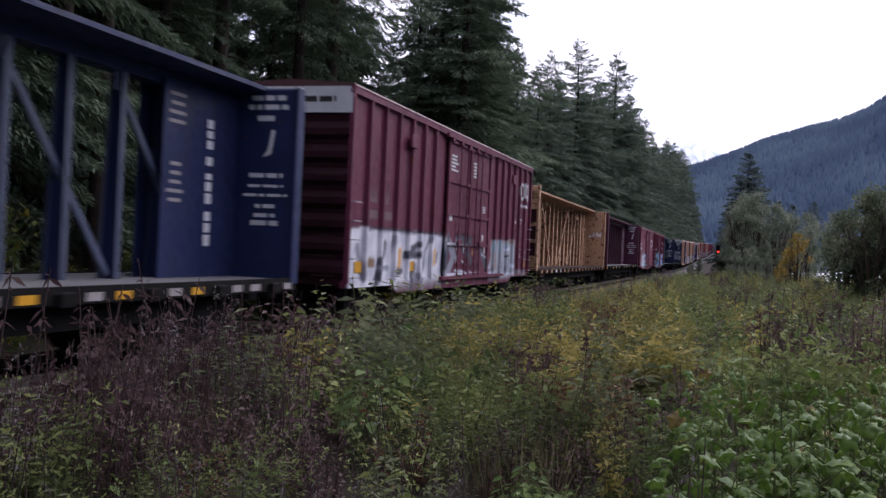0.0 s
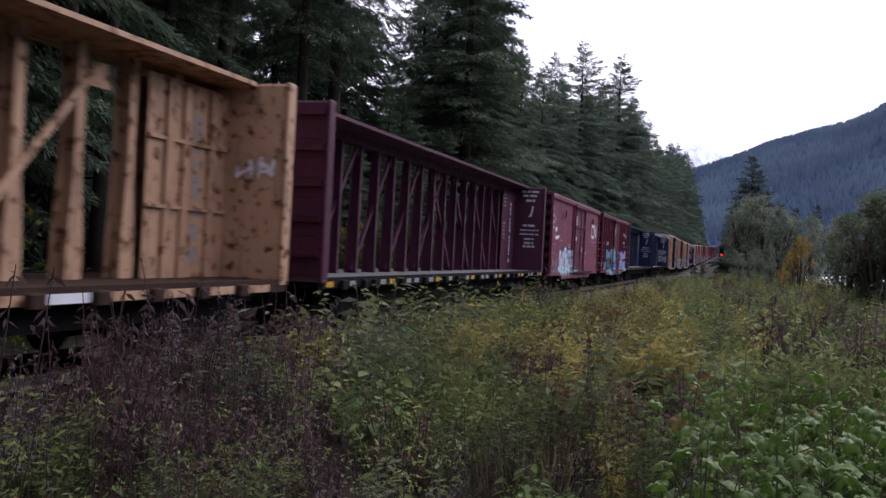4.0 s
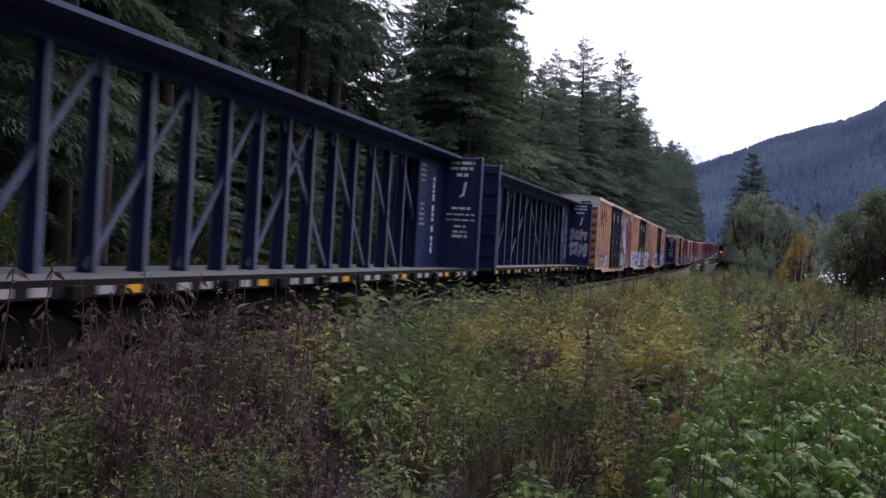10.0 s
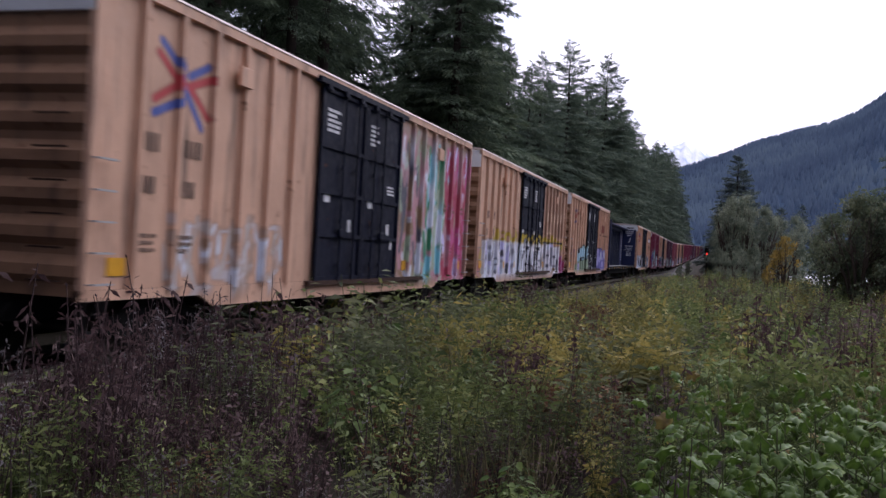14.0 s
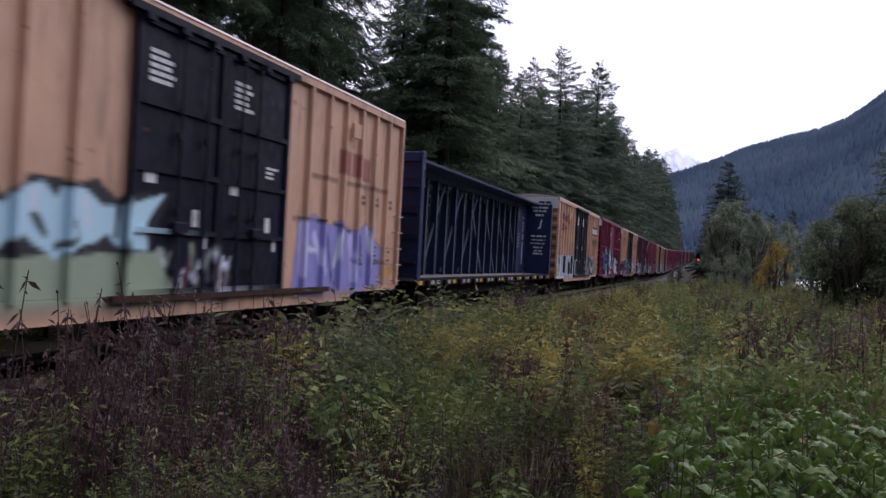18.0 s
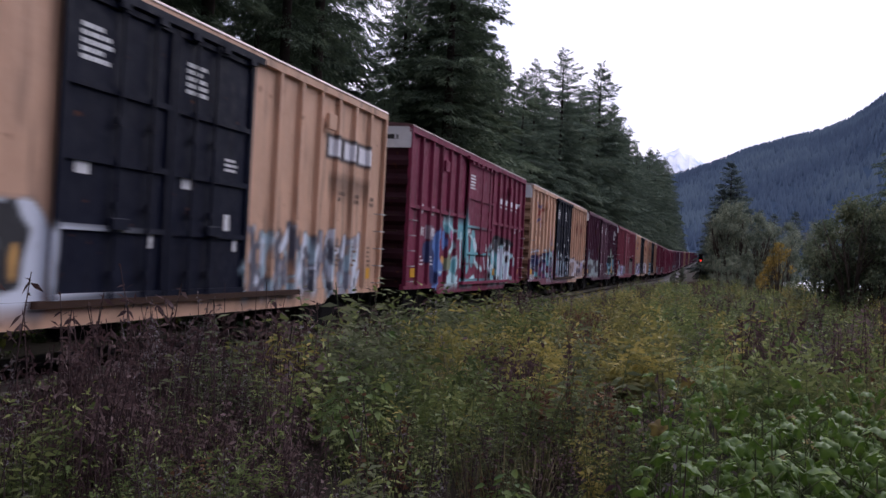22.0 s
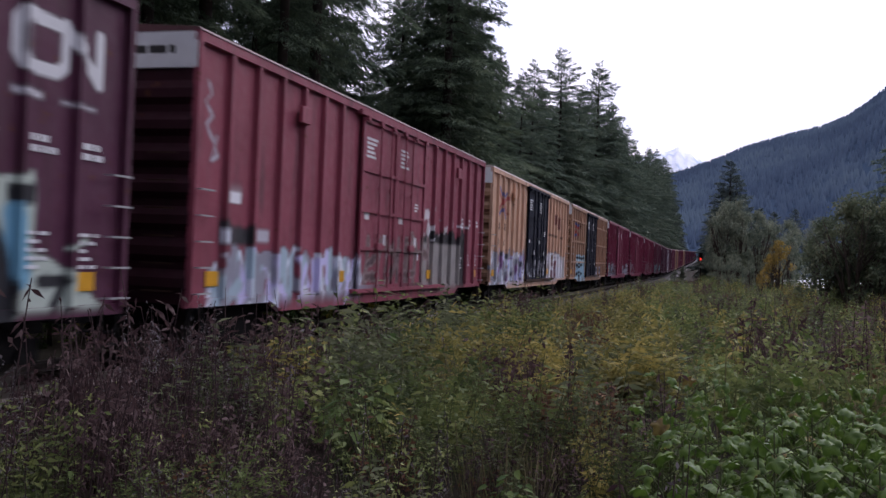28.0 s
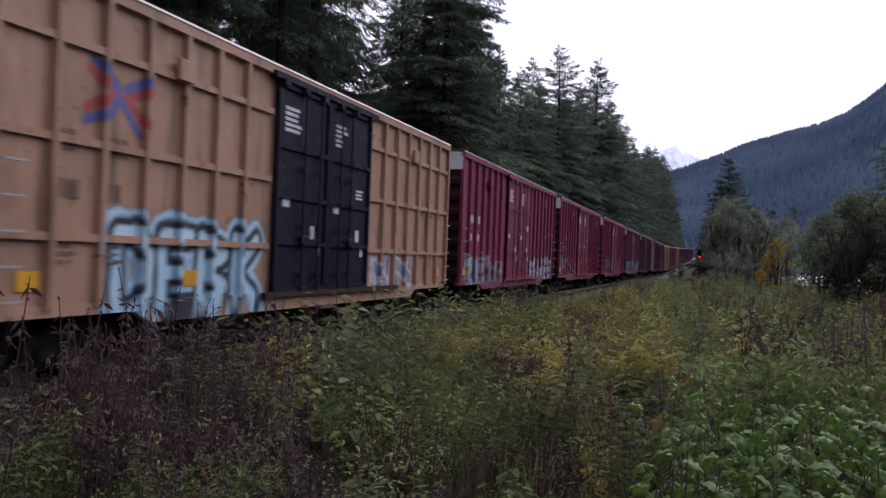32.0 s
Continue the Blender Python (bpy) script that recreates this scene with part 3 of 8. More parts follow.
def field(u0, u1, z0, z1, a, b, alpha=1.0, ragged=0.12, seed=2, cut=-9.0):
    """A sprayed patch of two colours with a wavy outline."""
    def paint(u, z, rgba):
        wv = wave(u, z, seed)
        m = np.minimum(np.minimum(u - u0, u1 - u), np.minimum(z - z0, z1 + ragged * wave(u * 1.7, 0 * z, seed) - z)) / 0.08
        m = np.where(wave(u * 1.9, z * 2.3, seed + 5) > cut, m, 0)
        k = np.clip(0.5 + 0.9 * wave(u * 1.5, z * 1.8, seed), 0, 1)[:, None]
        col = np.asarray(a) * (1 - k) + np.asarray(b) * k
        mm = np.clip(m, 0, 1)[:, None] * alpha
        rgba[:, :3] = rgba[:, :3] * (1 - mm) + col * mm
        rgba[:, 3:] = np.maximum(rgba[:, 3:], mm)
    return paint


def ribbon_mark(u0, u1, z0, z1, color=(0.72, 0.72, 0.74), w=0.10):
    """A railway's mark as a plain ribbon: an open loop and a zigzag."""
    a, b = u0 + (u1 - u0) * 0.46, u0 + (u1 - u0) * 0.56
    pts = [(a, z1 - 0.03), (u0 + 0.12, z1), (u0, z1 - 0.12), (u0, z0 + 0.12), (u0 + 0.12, z0), (a, z0), (b, z0 + 0.1), (b, z1), (u1, z0), (u1, z1)]

    def paint(u, z, rgba):
        d = np.full(u.shape, 9.0)
        for p, q in zip(pts, pts[1:]):
            d = np.minimum(d, seg_dist(u, z, p, q))
        lay(rgba, (w - d) / 0.03, color)
    return paint


def slabs(boxes, color, alpha=1.0, slant=0.0):
    """Plain painted blocks: (u0, u1, z0, z1) each."""
    def paint(u, z, rgba):
        for a, b, c, d in boxes:
            w = u - slant * (z - c)
            lay(rgba, np.minimum(np.minimum(w - a, b - w), np.minimum(z - c, d - z)) / 0.03 + 0.5, color, alpha)
    return paint


def blocks(u0, u1, z0, z1, n, lo, hi, dark, seed=1, rim=0.09, lean=0.12, uneven=0.35):
    """Tall sprayed block shapes side by side, shaded from foot to head, with dark outlines and cracks."""
    rng = random.Random(seed)
    w = (u1 - u0) / n
    rows = []
    for i in range(n):
        a = u0 + i * w + rng.uniform(0.0, 0.10) * w
        b = u0 + (i + 1) * w - rng.uniform(0.0, 0.12) * w
        holes = [((rng.uniform(a + 0.2 * w, b - 0.2 * w), rng.uniform(z0 + 0.25, z1 - 0.5)), rng.uniform(-0.3, 0.3) * w, rng.uniform(0.05, 0.5), rng.uniform(0.03, 0.11)) for _ in range(rng.choice((2, 3, 4, 5)))]
        rows.append((a, b, z0 + rng.uniform(-0.05, 0.12), z1 - rng.uniform(0, uneven), rng.uniform(-0.25, 0.25), rng.uniform(-0.2, 0.2), holes))

    def paint(u, z, rgba):
        near = (u > u0 - 0.8) & (u < u1 + 0.8) & (z < z1 + 0.5)
        if not near.any():
            return
        wob = 0.06 * wave(u * 2.1, z * 2.4, seed) + 0.05 * wave(u * 4.3, z * 5.1, seed + 2)
        sl = u - lean * (z - z0)
        ms = [np.minimum(np.minimum(sl - a, b - sl), np.minimum(z - lowest, top + tilt * (u - (a + b) / 2) - z)) + wob for a, b, lowest, top, tilt, _, _ in rows]
        lay(rgba, np.where(near, (np.max(ms, axis=0) + rim) / 0.04, 0), dark)
        for m, (a, b, lowest, top, tilt, tone, holes) in zip(ms, rows):
            k = np.clip(1.6 * (z - z0) / (z1 - z0) - 0.3 + tone + 0.7 * wave(u * 2.4, z * 1.9, seed + 4), 0, 1)
            k = np.clip(k * 3 - 1, 0, 1)[:, None]
            fill = np.asarray(lo) * (1 - k) + np.asarray(hi) * k
            mm = np.clip(np.where(near, m / 0.04, 0), 0, 1)[:, None]
            rgba[:, :3] = rgba[:, :3] * (1 - mm) + fill * mm
            rgba[:, 3:] = np.maximum(rgba[:, 3:], mm)
            for (hu, hz), du, dz, hw in holes:
                lay(rgba, np.where(m > -0.02, (hw + wob - seg_dist(u, z, (hu, hz), (hu + du, hz + dz))) / 0.03, 0), dark, 0.9)
    return paint


def daub(color, w, *pts, alpha=1.0):
    """A sprayed line through the points, with an uneven edge."""
    us, zs = [p[0] for p in pts], [p[1] for p in pts]
    lo_u, hi_u, lo_z, hi_z = min(us) - w - 0.2, max(us) + w + 0.2, min(zs) - w - 0.2, max(zs) + w + 0.2

    def paint(u, z, rgba):
        at = np.nonzero((u > lo_u) & (u < hi_u) & (z > lo_z) & (z < hi_z))[0]
        if not len(at):
            return
        a, b = u[at], z[at]
        d = np.min([seg_dist(a, b, p, q) for p, q in zip(pts, pts[1:])], axis=0) + 0.025 * wave(a * 2.6, b * 2.9, w * 40)
        some = rgba[at]
        lay(some, (w - d) / 0.05 + 0.3, color, alpha)
        rgba[at] = some
    return paint


def blot(color, *pts, alpha=1.0):
    """A sprayed area inside the outline, with an uneven edge."""
    us, zs = [p[0] for p in pts], [p[1] for p in pts]
    lo_u, hi_u, lo_z, hi_z = min(us) - 0.2, max(us) + 0.2, min(zs) - 0.2, max(zs) + 0.2
    ring = list(zip(pts, pts[1:] + pts[:1]))

    def paint(u, z, rgba):
        at = np.nonzero((u > lo_u) & (u < hi_u) & (z > lo_z) & (z < hi_z))[0]
        if not len(at):
            return
        a, b = u[at], z[at]
        inside = np.zeros(len(at), dtype=bool)
        for p, q in ring:
            if p[1] != q[1]:
                inside ^= ((p[1] > b) != (q[1] > b)) & (a < p[0] + (b - p[1]) * (q[0] - p[0]) / (q[1] - p[1]))
        d = np.min([seg_dist(a, b, p, q) for p, q in ring], axis=0)
        some = rgba[at]
        lay(some, (np.where(inside, d, -d) + 0.03 * wave(a * 2.2, b * 2.4, len(pts))) / 0.05 + 0.4, color, alpha)
        rgba[at] = some
    return paint


def mosaic(u0, u1, z0, z1, palette, n, seed, w=(0.05, 0.16)):
    """Many short overlapping strokes of several colours, as of pieces sprayed over each other."""
    rng = random.Random(seed)
    for _ in range(n):
        u, z, a, l = rng.uniform(u0, u1), rng.uniform(z0, z1), rng.gauss(1.5, 0.6), rng.uniform(0.1, 0.5)
        top = z1 + 0.12 * math.sin(u * 3.1 + seed)
        p, q = (u, max(z0, z - l * math.sin(a))), (u + l * math.cos(a), min(top, z + l * math.sin(a)))
        yield daub(rng.choice(palette), rng.uniform(*w), p, q)


def cross_mark(u0, u1, z0, z1, alpha=0.85):
    """Two crossed arrows, red and blue."""
    red, blue = (0.50, 0.05, 0.06), (0.06, 0.11, 0.40)
    w = 0.085
    lines = ((red, (0.04, 0.82), (0.42, 0.53), (0.0, 0.25)), (red, (0.58, 0.52), (1.0, 0.70)), (red, (0.62, 0.50), (0.96, 0.18)),
             (blue, (0.08, 0.98), (0.45, 0.70), (0.50, 0.50), (0.40, 0.28), (0.0, 0.08)), (blue, (0.60, 0.66), (0.95, 0.86)), (blue, (0.55, 0.42), (0.84, 0.02)))
    runs = [(tuple((u0 + (u1 - u0) * h, z0 + (z1 - z0) * k) for h, k in (p, q)), c) for c, *pts in lines for p, q in zip(pts, pts[1:])]

    def paint(u, z, rgba):
        for (a, b), c in runs:
            lay(rgba, (w - seg_dist(u, z, a, b)) / 0.03, c, alpha)
    return paint


def sprayer(length, pieces):
    def f(v):
        u, z = v[:, 1] + length / 2, v[:, 2]
        rgba = np.zeros((len(v), 4))
        for p in pieces:
            p(u, z, rgba)
        rgba[v[:, 0] < 1.2] = 0
        return rgba
    return f


def steps(a, b, coarse, fine=()):
    """Grid stops from a to b, closer within the fine stretches."""
    out, x = [a], a
    while x < b - 1e-6:
        d = coarse
        for f0, f1, fd in fine:
            if f0 <= x < f1:
                d = min(d, fd)
        x = min(b, x + d)
        for f0, f1, fd in fine:
            if out[-1] < f0 < x:
                x = f0
        out.append(x)
    return out


def sheet(x, us, zs, length):
    """An upright sheet at x that faces +x, with a back 2 cm behind."""
    n = len(zs)
    a, b = us[0], us[-1]
    v = [(x + 0.016 * math.sin(math.pi * (u - a) / (b - a)) * (0.7 + 0.6 * noise.noise(Vector((a, u * 0.5, z * 1.1)))) * (b - a < 1.6), u - length / 2, z) for u in us for z in zs]
    f = [(i * n + j, (i + 1) * n + j, (i + 1) * n + j + 1, i * n + j + 1) for i in range(len(us) - 1) for j in range(n - 1)]
    return Shape().add(v, f)


def rib_shape(x, u, zs, length, base=0.14, top=0.10, deep=0.095):
    y = u - length / 2
    prof = [(x - 0.004, y - base / 2), (x + deep, y - top / 2), (x + deep, y + top / 2), (x - 0.004, y + base / 2)]
    v = [(px, py, z) for z in zs for px, py in prof]
    f = [(r * 4 + i, r * 4 + i + 1, r * 4 + 5 + i, r * 4 + 4 + i) for r in range(len(zs) - 1) for i in range(3)]
    k = (len(zs) - 1) * 4
    f += [(3, 2, 1, 0), (k, k + 1, k + 2, k + 3)]
    return Shape().add(v, f)


def truck_meshes():
    side = [(-1.22, 0.32), (-1.22, 0.62), (-0.98, 0.66), (-0.55, 0.82), (0.55, 0.82), (0.98, 0.66), (1.22, 0.62), (1.22, 0.32), (0.62, 0.36), (0.42, 0.16), (-0.42, 0.16), (-0.62, 0.36)]
    frame_mesh = Shape().poly(side, -0.09, 0.09).mesh("side_frame", steel_dark)
    ws = Shape()
    for sx in (-0.75, 0.75):
        k = 1 if sx > 0 else -1
        ws.disc(min(sx - 0.06 * k, sx + 0.07 * k), max(sx - 0.06 * k, sx + 0.07 * k), 0, 0, 0.42, 22)
        ws.disc(min(sx - 0.09 * k, sx - 0.06 * k), max(sx - 0.09 * k, sx - 0.06 * k), 0, 0, 0.45, 22)
        ws.disc(min(sx + 0.07 * k, sx + 0.11 * k), max(sx + 0.07 * k, sx + 0.11 * k), 0, 0, 0.16, 14)
    ws.disc(-1.05, 1.05, 0, 0, 0.08, 12)
    wheel_mesh = ws.mesh("wheelset", wheel_steel)
    bol = Shape().soft(-1.12, 1.12, -0.22, 0.22, 0.34, 0.66, 0.03).mesh("truck", steel_dark)
    spring = Shape()
    for dy in (-0.2, 0.0, 0.2):
        spring.tube([(0, dy, 0.2), (0, dy, 0.4)], [0.07, 0.07], 8)
    cap = Shape().disc(-0.02, 0.1, 0, 0, 0.11, 10)
    return frame_mesh, wheel_mesh, bol, spring.mesh("spring_nest", steel_dark), cap.mesh("bearing_cap", steel_dark)


FRAME_MESH, WHEEL_MESH, BOLSTER_MESH, SPRING_MESH, CAP_MESH = truck_meshes()
RUNG_MESH = Shape().bar((0.13, -0.2, 0), (0.13, 0.2, 0), 0.025).bar((0, -0.2, 0), (0.13, -0.2, 0), 0.022, up=(0, 0, 1)).bar((0, 0.2, 0), (0.13, 0.2, 0), 0.022, up=(0, 0, 1)).mesh("ladder_rung", galvanised)
END_RUNG_MESH = Shape().bar((-0.25, 0, 0), (0.25, 0, 0), 0.025, up=(0, 1, 0)).mesh("end_rung", steel_rust)
WHEELS = []  # (wheelset, place along the track at the start)


def add_truck(car, y, q):
    tr = part("truck", BOLSTER_MESH, None, car)
    tr.location = (0, y, 0)
    for sx in (-1.0, 1.0):
        part("side_frame", FRAME_MESH, None, tr).location = (sx, 0, 0)
        part("spring_nest", SPRING_MESH, None, tr).location = (sx * 1.02, 0, 0)
        for dy in (-0.89, 0.89):
            part("bearing_cap", CAP_MESH, None, tr).location = (sx * 1.1 - 0.04, dy, 0.42)
    for dy in (-0.89, 0.89):
        w = part("wheelset", WHEEL_MESH, None, tr)
        w.location = (0, dy, 0.42)
        WHEELS.append((w, q + y + dy, dy))


def coupler_shape(sign, y):
    s = Shape().box(-0.13, 0.13, min(y, y + sign * 0.75), max(y, y + sign * 0.75), 0.72, 0.95)
    s.soft(-0.24, 0.24, min(y + sign * 0.62, y + sign * 1.0), max(y + sign * 0.62, y + sign * 1.0), 0.66, 1.02, 0.06)
    s.tube([(0.35, y, 0.8), (0.42, y + sign * 0.45, 0.5), (0.2, y + sign * 0.95, 0.55)], [0.03, 0.03, 0.03], 6)
    return s


def text_bars(shape, x, y, z, width, rows, pitch, h, rng, gap=0.10):
    """Lines of writing too small to read, as plain bars."""
    for r in range(rows):
        w = width * rng.uniform(0.6, 1.0)
        y0, zz = y, z - r * pitch
        while y0 < y + w - 0.05:
            d = min(rng.uniform(0.10, 0.28) if h < 0.15 else rng.uniform(0.07, 0.13), y + w - y0)
            shape.box(x, x + 0.004, y0, y0 + d, zz, zz + h)
            y0 += d + gap * rng.uniform(0.3, 0.8)


def face_bars(shape, y, x, z, width, rows, pitch, h, rng):
    """The same on a wall that faces along the track."""
    for r in range(rows):
        w = width * rng.uniform(0.7, 1.0)
        x0, zz = x - w / 2, z - r * pitch
        while x0 < x + w / 2 - 0.04:
            d = min(rng.uniform(0.10, 0.34), x + w / 2 - x0)
            shape.box(x0, x0 + d, y - 0.004, y, zz, zz + h)
            x0 += d + 0.05


def boxcar(q, length, eave, paint, label, pieces=(), ribs="narrow", doors=(7.0, 11.9), door_paint=None, cap=True, letter=None, fine=(), seed=1, roof=None, own_door=False, group="boxcars of the train", detail=True, tall_spray=None, own_marks=False):
    rng = random.Random(seed)
    car = thing("boxcar", label, "freight car", group)
    half, zb = length / 2, 1.0
    TRAIN.append((car, q + half))
    spray = sprayer(length, pieces)
    letter = letter or white_paint
    coarse_u, coarse_z = (0.055, 0.05) if pieces and detail else (0.6, 0.6)
    core = Shape().box(-1.46, 1.415, -half + 0.10, half - 0.10, zb - 0.02, eave - 0.02)
    part("body", core, paint, car)
    top = Shape().box(1.42, 1.525, -half, half, eave - 0.15, eave).box(-1.525, -1.42, -half, half, eave - 0.15, eave)
    part("top_chord", top, paint, car)
    # ribs
    d0, d1 = doors
    pos = []
    if ribs != "smooth":
        nl = max(2, round((d0 - 0.2) / 0.92))
        pos += [0.12 + (d0 - 0.25) * i / nl for i in range(1, nl)]
        nr = max(2, round((length - d1 - 0.2) / 0.92))
        pos += [d1 + 0.13 + (length - d1 - 0.25) * i / nr for i in range(1, nr)]
    else:
        pos += [d0 - 0.35, d1 + 0.35]
    stops = [0.0] + sorted(pos + [d0, d1]) + [length]
    for a, b in zip(stops, stops[1:]):
        if b - a < 0.05:
            continue
        close = [f for f in fine if f[0] < b and f[1] > a]
        high = ((zb, 4.9, 0.07),) if tall_spray and tall_spray[0] < b and tall_spray[1] > a else ()
        zs = steps(zb, eave - 0.12, 0.5, ((zb, 2.75, coarse_z),) + high + tuple((f[2], f[3], 0.04) for f in close))
        us = steps(a, b, min(coarse_u, 0.04) if close else coarse_u)
        part("side_panel", sheet(1.43, us, zs, length), paint, car, spray=spray)
    bp, tp = 0.14, 0.10
    for u in pos:
        zr = steps(zb, eave - 0.15, 0.5, ((zb, 2.75, coarse_z),) + tuple((f[2], f[3], 0.05) for f in fine if f[0] < u < f[1]))
        part("side_rib", rib_shape(1.43, u, zr, length, bp, tp), paint, car, spray=spray)
    for u in (0.055, length - 0.055):
        part("corner_post", rib_shape(1.425, u, zr, length, 0.11, 0.10, 0.10), paint, car, spray=spray)
    far = Shape()
    for u in pos + [0.06, length - 0.06]:
        far.box(-1.52, -1.46, u - half - 0.05, u - half + 0.05, zb, eave - 0.1)
    part("far_side_ribs", far, paint, car)
    if ribs in ("grid", "banded"):
        for z in ((4.28, 3.08, 1.88) if ribs == "grid" else (3.1,)):
            for a, b in ((0.1, d0 - 0.1), (d1 + 0.1, length - 0.1)):
                part("rail_band", Shape().box(1.43, 1.50, a - half, b - half, z - 0.05, z + 0.05), paint, car)
    # sill
    prof = [(-half, 0.90), (-half, 1.04), (half, 1.04), (half, 0.90), (half - 2.9, 0.90), (half - 3.3, 0.72), (-half + 3.3, 0.72), (-half + 2.9, 0.90)]
    s = Shape()
    ysill = steps(-half + 0.001, half - 0.001, 0.12 if pieces else 1.0)
    low = [float(np.interp(abs(y), [0, half - 3.3, half - 2.9, half], [0.72, 0.72, 0.90, 0.90])) for y in ysill]
    s.add([(1.47, y, z) for y, b in zip(ysill, low) for z in (b, 1.04)], [(2 * i, 2 * i + 2, 2 * i + 3, 2 * i + 1) for i in range(len(ysill) - 1)])
    part("side_sill", s, paint, car, spray=spray)
    part("sill_plate", Shape().poly(prof, 1.36, 1.465).poly(prof, -1.47, -1.37), paint if paint is not paint_tan else steel_rust, car)
    # roof with its seams
    r = Shape()
    n = int(length / 1.2)
    r.add([(x, y, z) for y in (-half, half) for x, z in ((-1.54, eave), (-1.50, eave + 0.05), (0, eave + 0.13), (1.50, eave + 0.05), (1.54, eave))],
          [(0, 1, 6, 5), (1, 2, 7, 6), (2, 3, 8, 7), (3, 4, 9, 8), (4, 0, 5, 9), (4, 3, 2, 1, 0), (5, 6, 7, 8, 9)])
    for i in range(n + 1):
        y = -half + 0.06 + (length - 0.12) * i / n
        r.add([(x, y + d, z) for d in (-0.04, 0.04) for x, z in ((-1.42, eave + 0.04), (-1.42, eave + 0.065), (0, eave + 0.15), (1.42, eave + 0.065), (1.42, eave + 0.04))],
              [(0, 1, 6, 5), (1, 2, 7, 6), (2, 3, 8, 7), (3, 4, 9, 8), (4, 3, 2, 1, 0), (5, 6, 7, 8, 9)])
    part("roof", r, roof or (tan_roof if paint in (paint_tan, paint_tan_dull) else red_roof), car)
    # ends with horizontal corrugations
    for sign in (-1, 1):
        prof, z, k = [(0.0, zb - 0.05)], zb + 0.05, 0
        rows = 7
        step = (eave - 0.1 - (0.6 if cap else 0.1) - z) / rows
        for i in range(rows):
            prof += [(0.0, z + 0.06), (0.09, z + 0.16), (0.09, z + step * 0.62), (0.0, z + step * 0.9)]
            z += step
        prof += [(0.0, eave - 0.02), (-0.05, eave - 0.02), (-0.05, zb - 0.05)]
        pts = [(sign * (half - 0.06 + a), b) for a, b in prof]
        # end paint is darker than the sides: it carries the gap's shade
        part("end_wall", Shape().poly(pts, -1.44, 1.44), paint_tan_shaded if paint in (paint_tan, paint_tan_dull) else paint_end, car)
        if cap:
            y0 = sign * half
            part("end_cap", Shape().soft(-1.49, 1.49, min(y0, y0 - sign * 0.1), max(y0, y0 - sign * 0.1), eave - 0.56, eave - 0.01, 0.01), white_cap, car, "white high-clearance band across the car end")
            b = Shape()
            if sign < 0:
                face_bars(b, y0, 0.75, eave - 0.34, 0.8, 1, 0.1, 0.12, rng)
                part("end_lettering", b, black_letter, car)
        elif sign < 0:
            b = Shape()
            face_bars(b, -half - 0.032, 0.9, eave - 0.35, 0.7, 1, 0.1, 0.12, rng)
            part("end_lettering", b, white_paint, car)
        # ladders: side rungs near the corner and rungs on the end
        u = 0.27 if sign < 0 else length - 0.27
        for k in range(5):
            z = 1.12 + k * 0.40
            part("ladder_rung", RUNG_MESH, None, car).location = (1.47, u - half, z)
        st = Shape().bar((1.46, u - half - 0.18, 0.95), (1.46, u - half - 0.18, 0.50), 0.03).bar((1.46, u - half + 0.18, 0.95), (1.46, u - half + 0.18, 0.50), 0.03)
        st.bar((1.46, u - half - 0.19, 0.5), (1.46, u - half + 0.19, 0.5), 0.03)
        part("stirrup_step", st, steel_dark, car)
        for k in range(6):
            part("end_rung", END_RUNG_MESH, None, car).location = (1.0, sign * (half + 0.10), 1.15 + k * 0.42)
        part("coupler", coupler_shape(sign, sign * (half - 0.1)), steel_dark, car)
        add_truck(car, sign * (half - 2.35), q + half)
    bw = Shape().tube([(-0.6, -half - 0.18, 2.0), (-0.6, -half - 0.20, 2.0)], [0.28, 0.28], 14)
    part("brake_wheel", bw, steel_dark, car)
    # underframe
    uf = Shape().box(-0.33, 0.33, -half + 0.1, half - 0.1, 0.58, 0.99)
    for i in range(7):
        y = -half + 3.4 + (length - 6.8) * i / 6
        uf.box(-1.36, 1.36, y - 0.06, y + 0.06, 0.70, 0.99)
    part("underframe", uf, steel_dark, car)
    part("air_tank", Shape().tube([(0.75, -1.3, 0.62), (0.75, -1.2, 0.62), (0.75, -0.1, 0.62), (0.75, 0, 0.62)], [0.12, 0.2, 0.2, 0.12], 12), steel_dark, car)
    # doors
    dm = door_paint or paint
    leaves = 2 if d1 - d0 > 3.8 else 1
    dz0, dz1 = 1.06, eave - 0.24
    dw = (d1 - d0) / leaves
    zd = steps(dz0, dz1, 0.5, ((dz0, 2.75, coarse_z),))
    for k in range(leaves):
        a, b = d0 + k * dw + 0.02, d0 + (k + 1) * dw - 0.02
        door = part("door", sheet(1.505, steps(a, b, coarse_u), zd, length), dm, car, "closed sliding plug door with locking bars" if k == 0 else "", spray)
        fr = Shape()
        for z in (dz0 + 0.03, dz0 + (dz1 - dz0) * 0.235, dz0 + (dz1 - dz0) * 0.46, dz0 + (dz1 - dz0) * 0.70, dz1 - 0.04):
            fr.box(1.50, 1.548, a - half, b - half, z - 0.04, z + 0.04)
        for y in (a + 0.05, b - 0.05):
            zf = steps(dz0, dz1, 0.8, ((dz0, 2.75, 0.2),))
            for lo_z, hi_z in zip(zf, zf[1:]):
                fr.box(1.50, 1.552, y - half - 0.05, y - half + 0.05, lo_z, hi_z)
        part("door_frame", fr, dm, door, spray=spray)
        for y in ((a + b) / 2 - 0.08, a + (b - a) * 0.22 if k else b - (b - a) * 0.22):
            rod = Shape().bar((1.575, y - half, dz0 - 0.02), (1.575, y - half, dz1 + 0.02), 0.035)
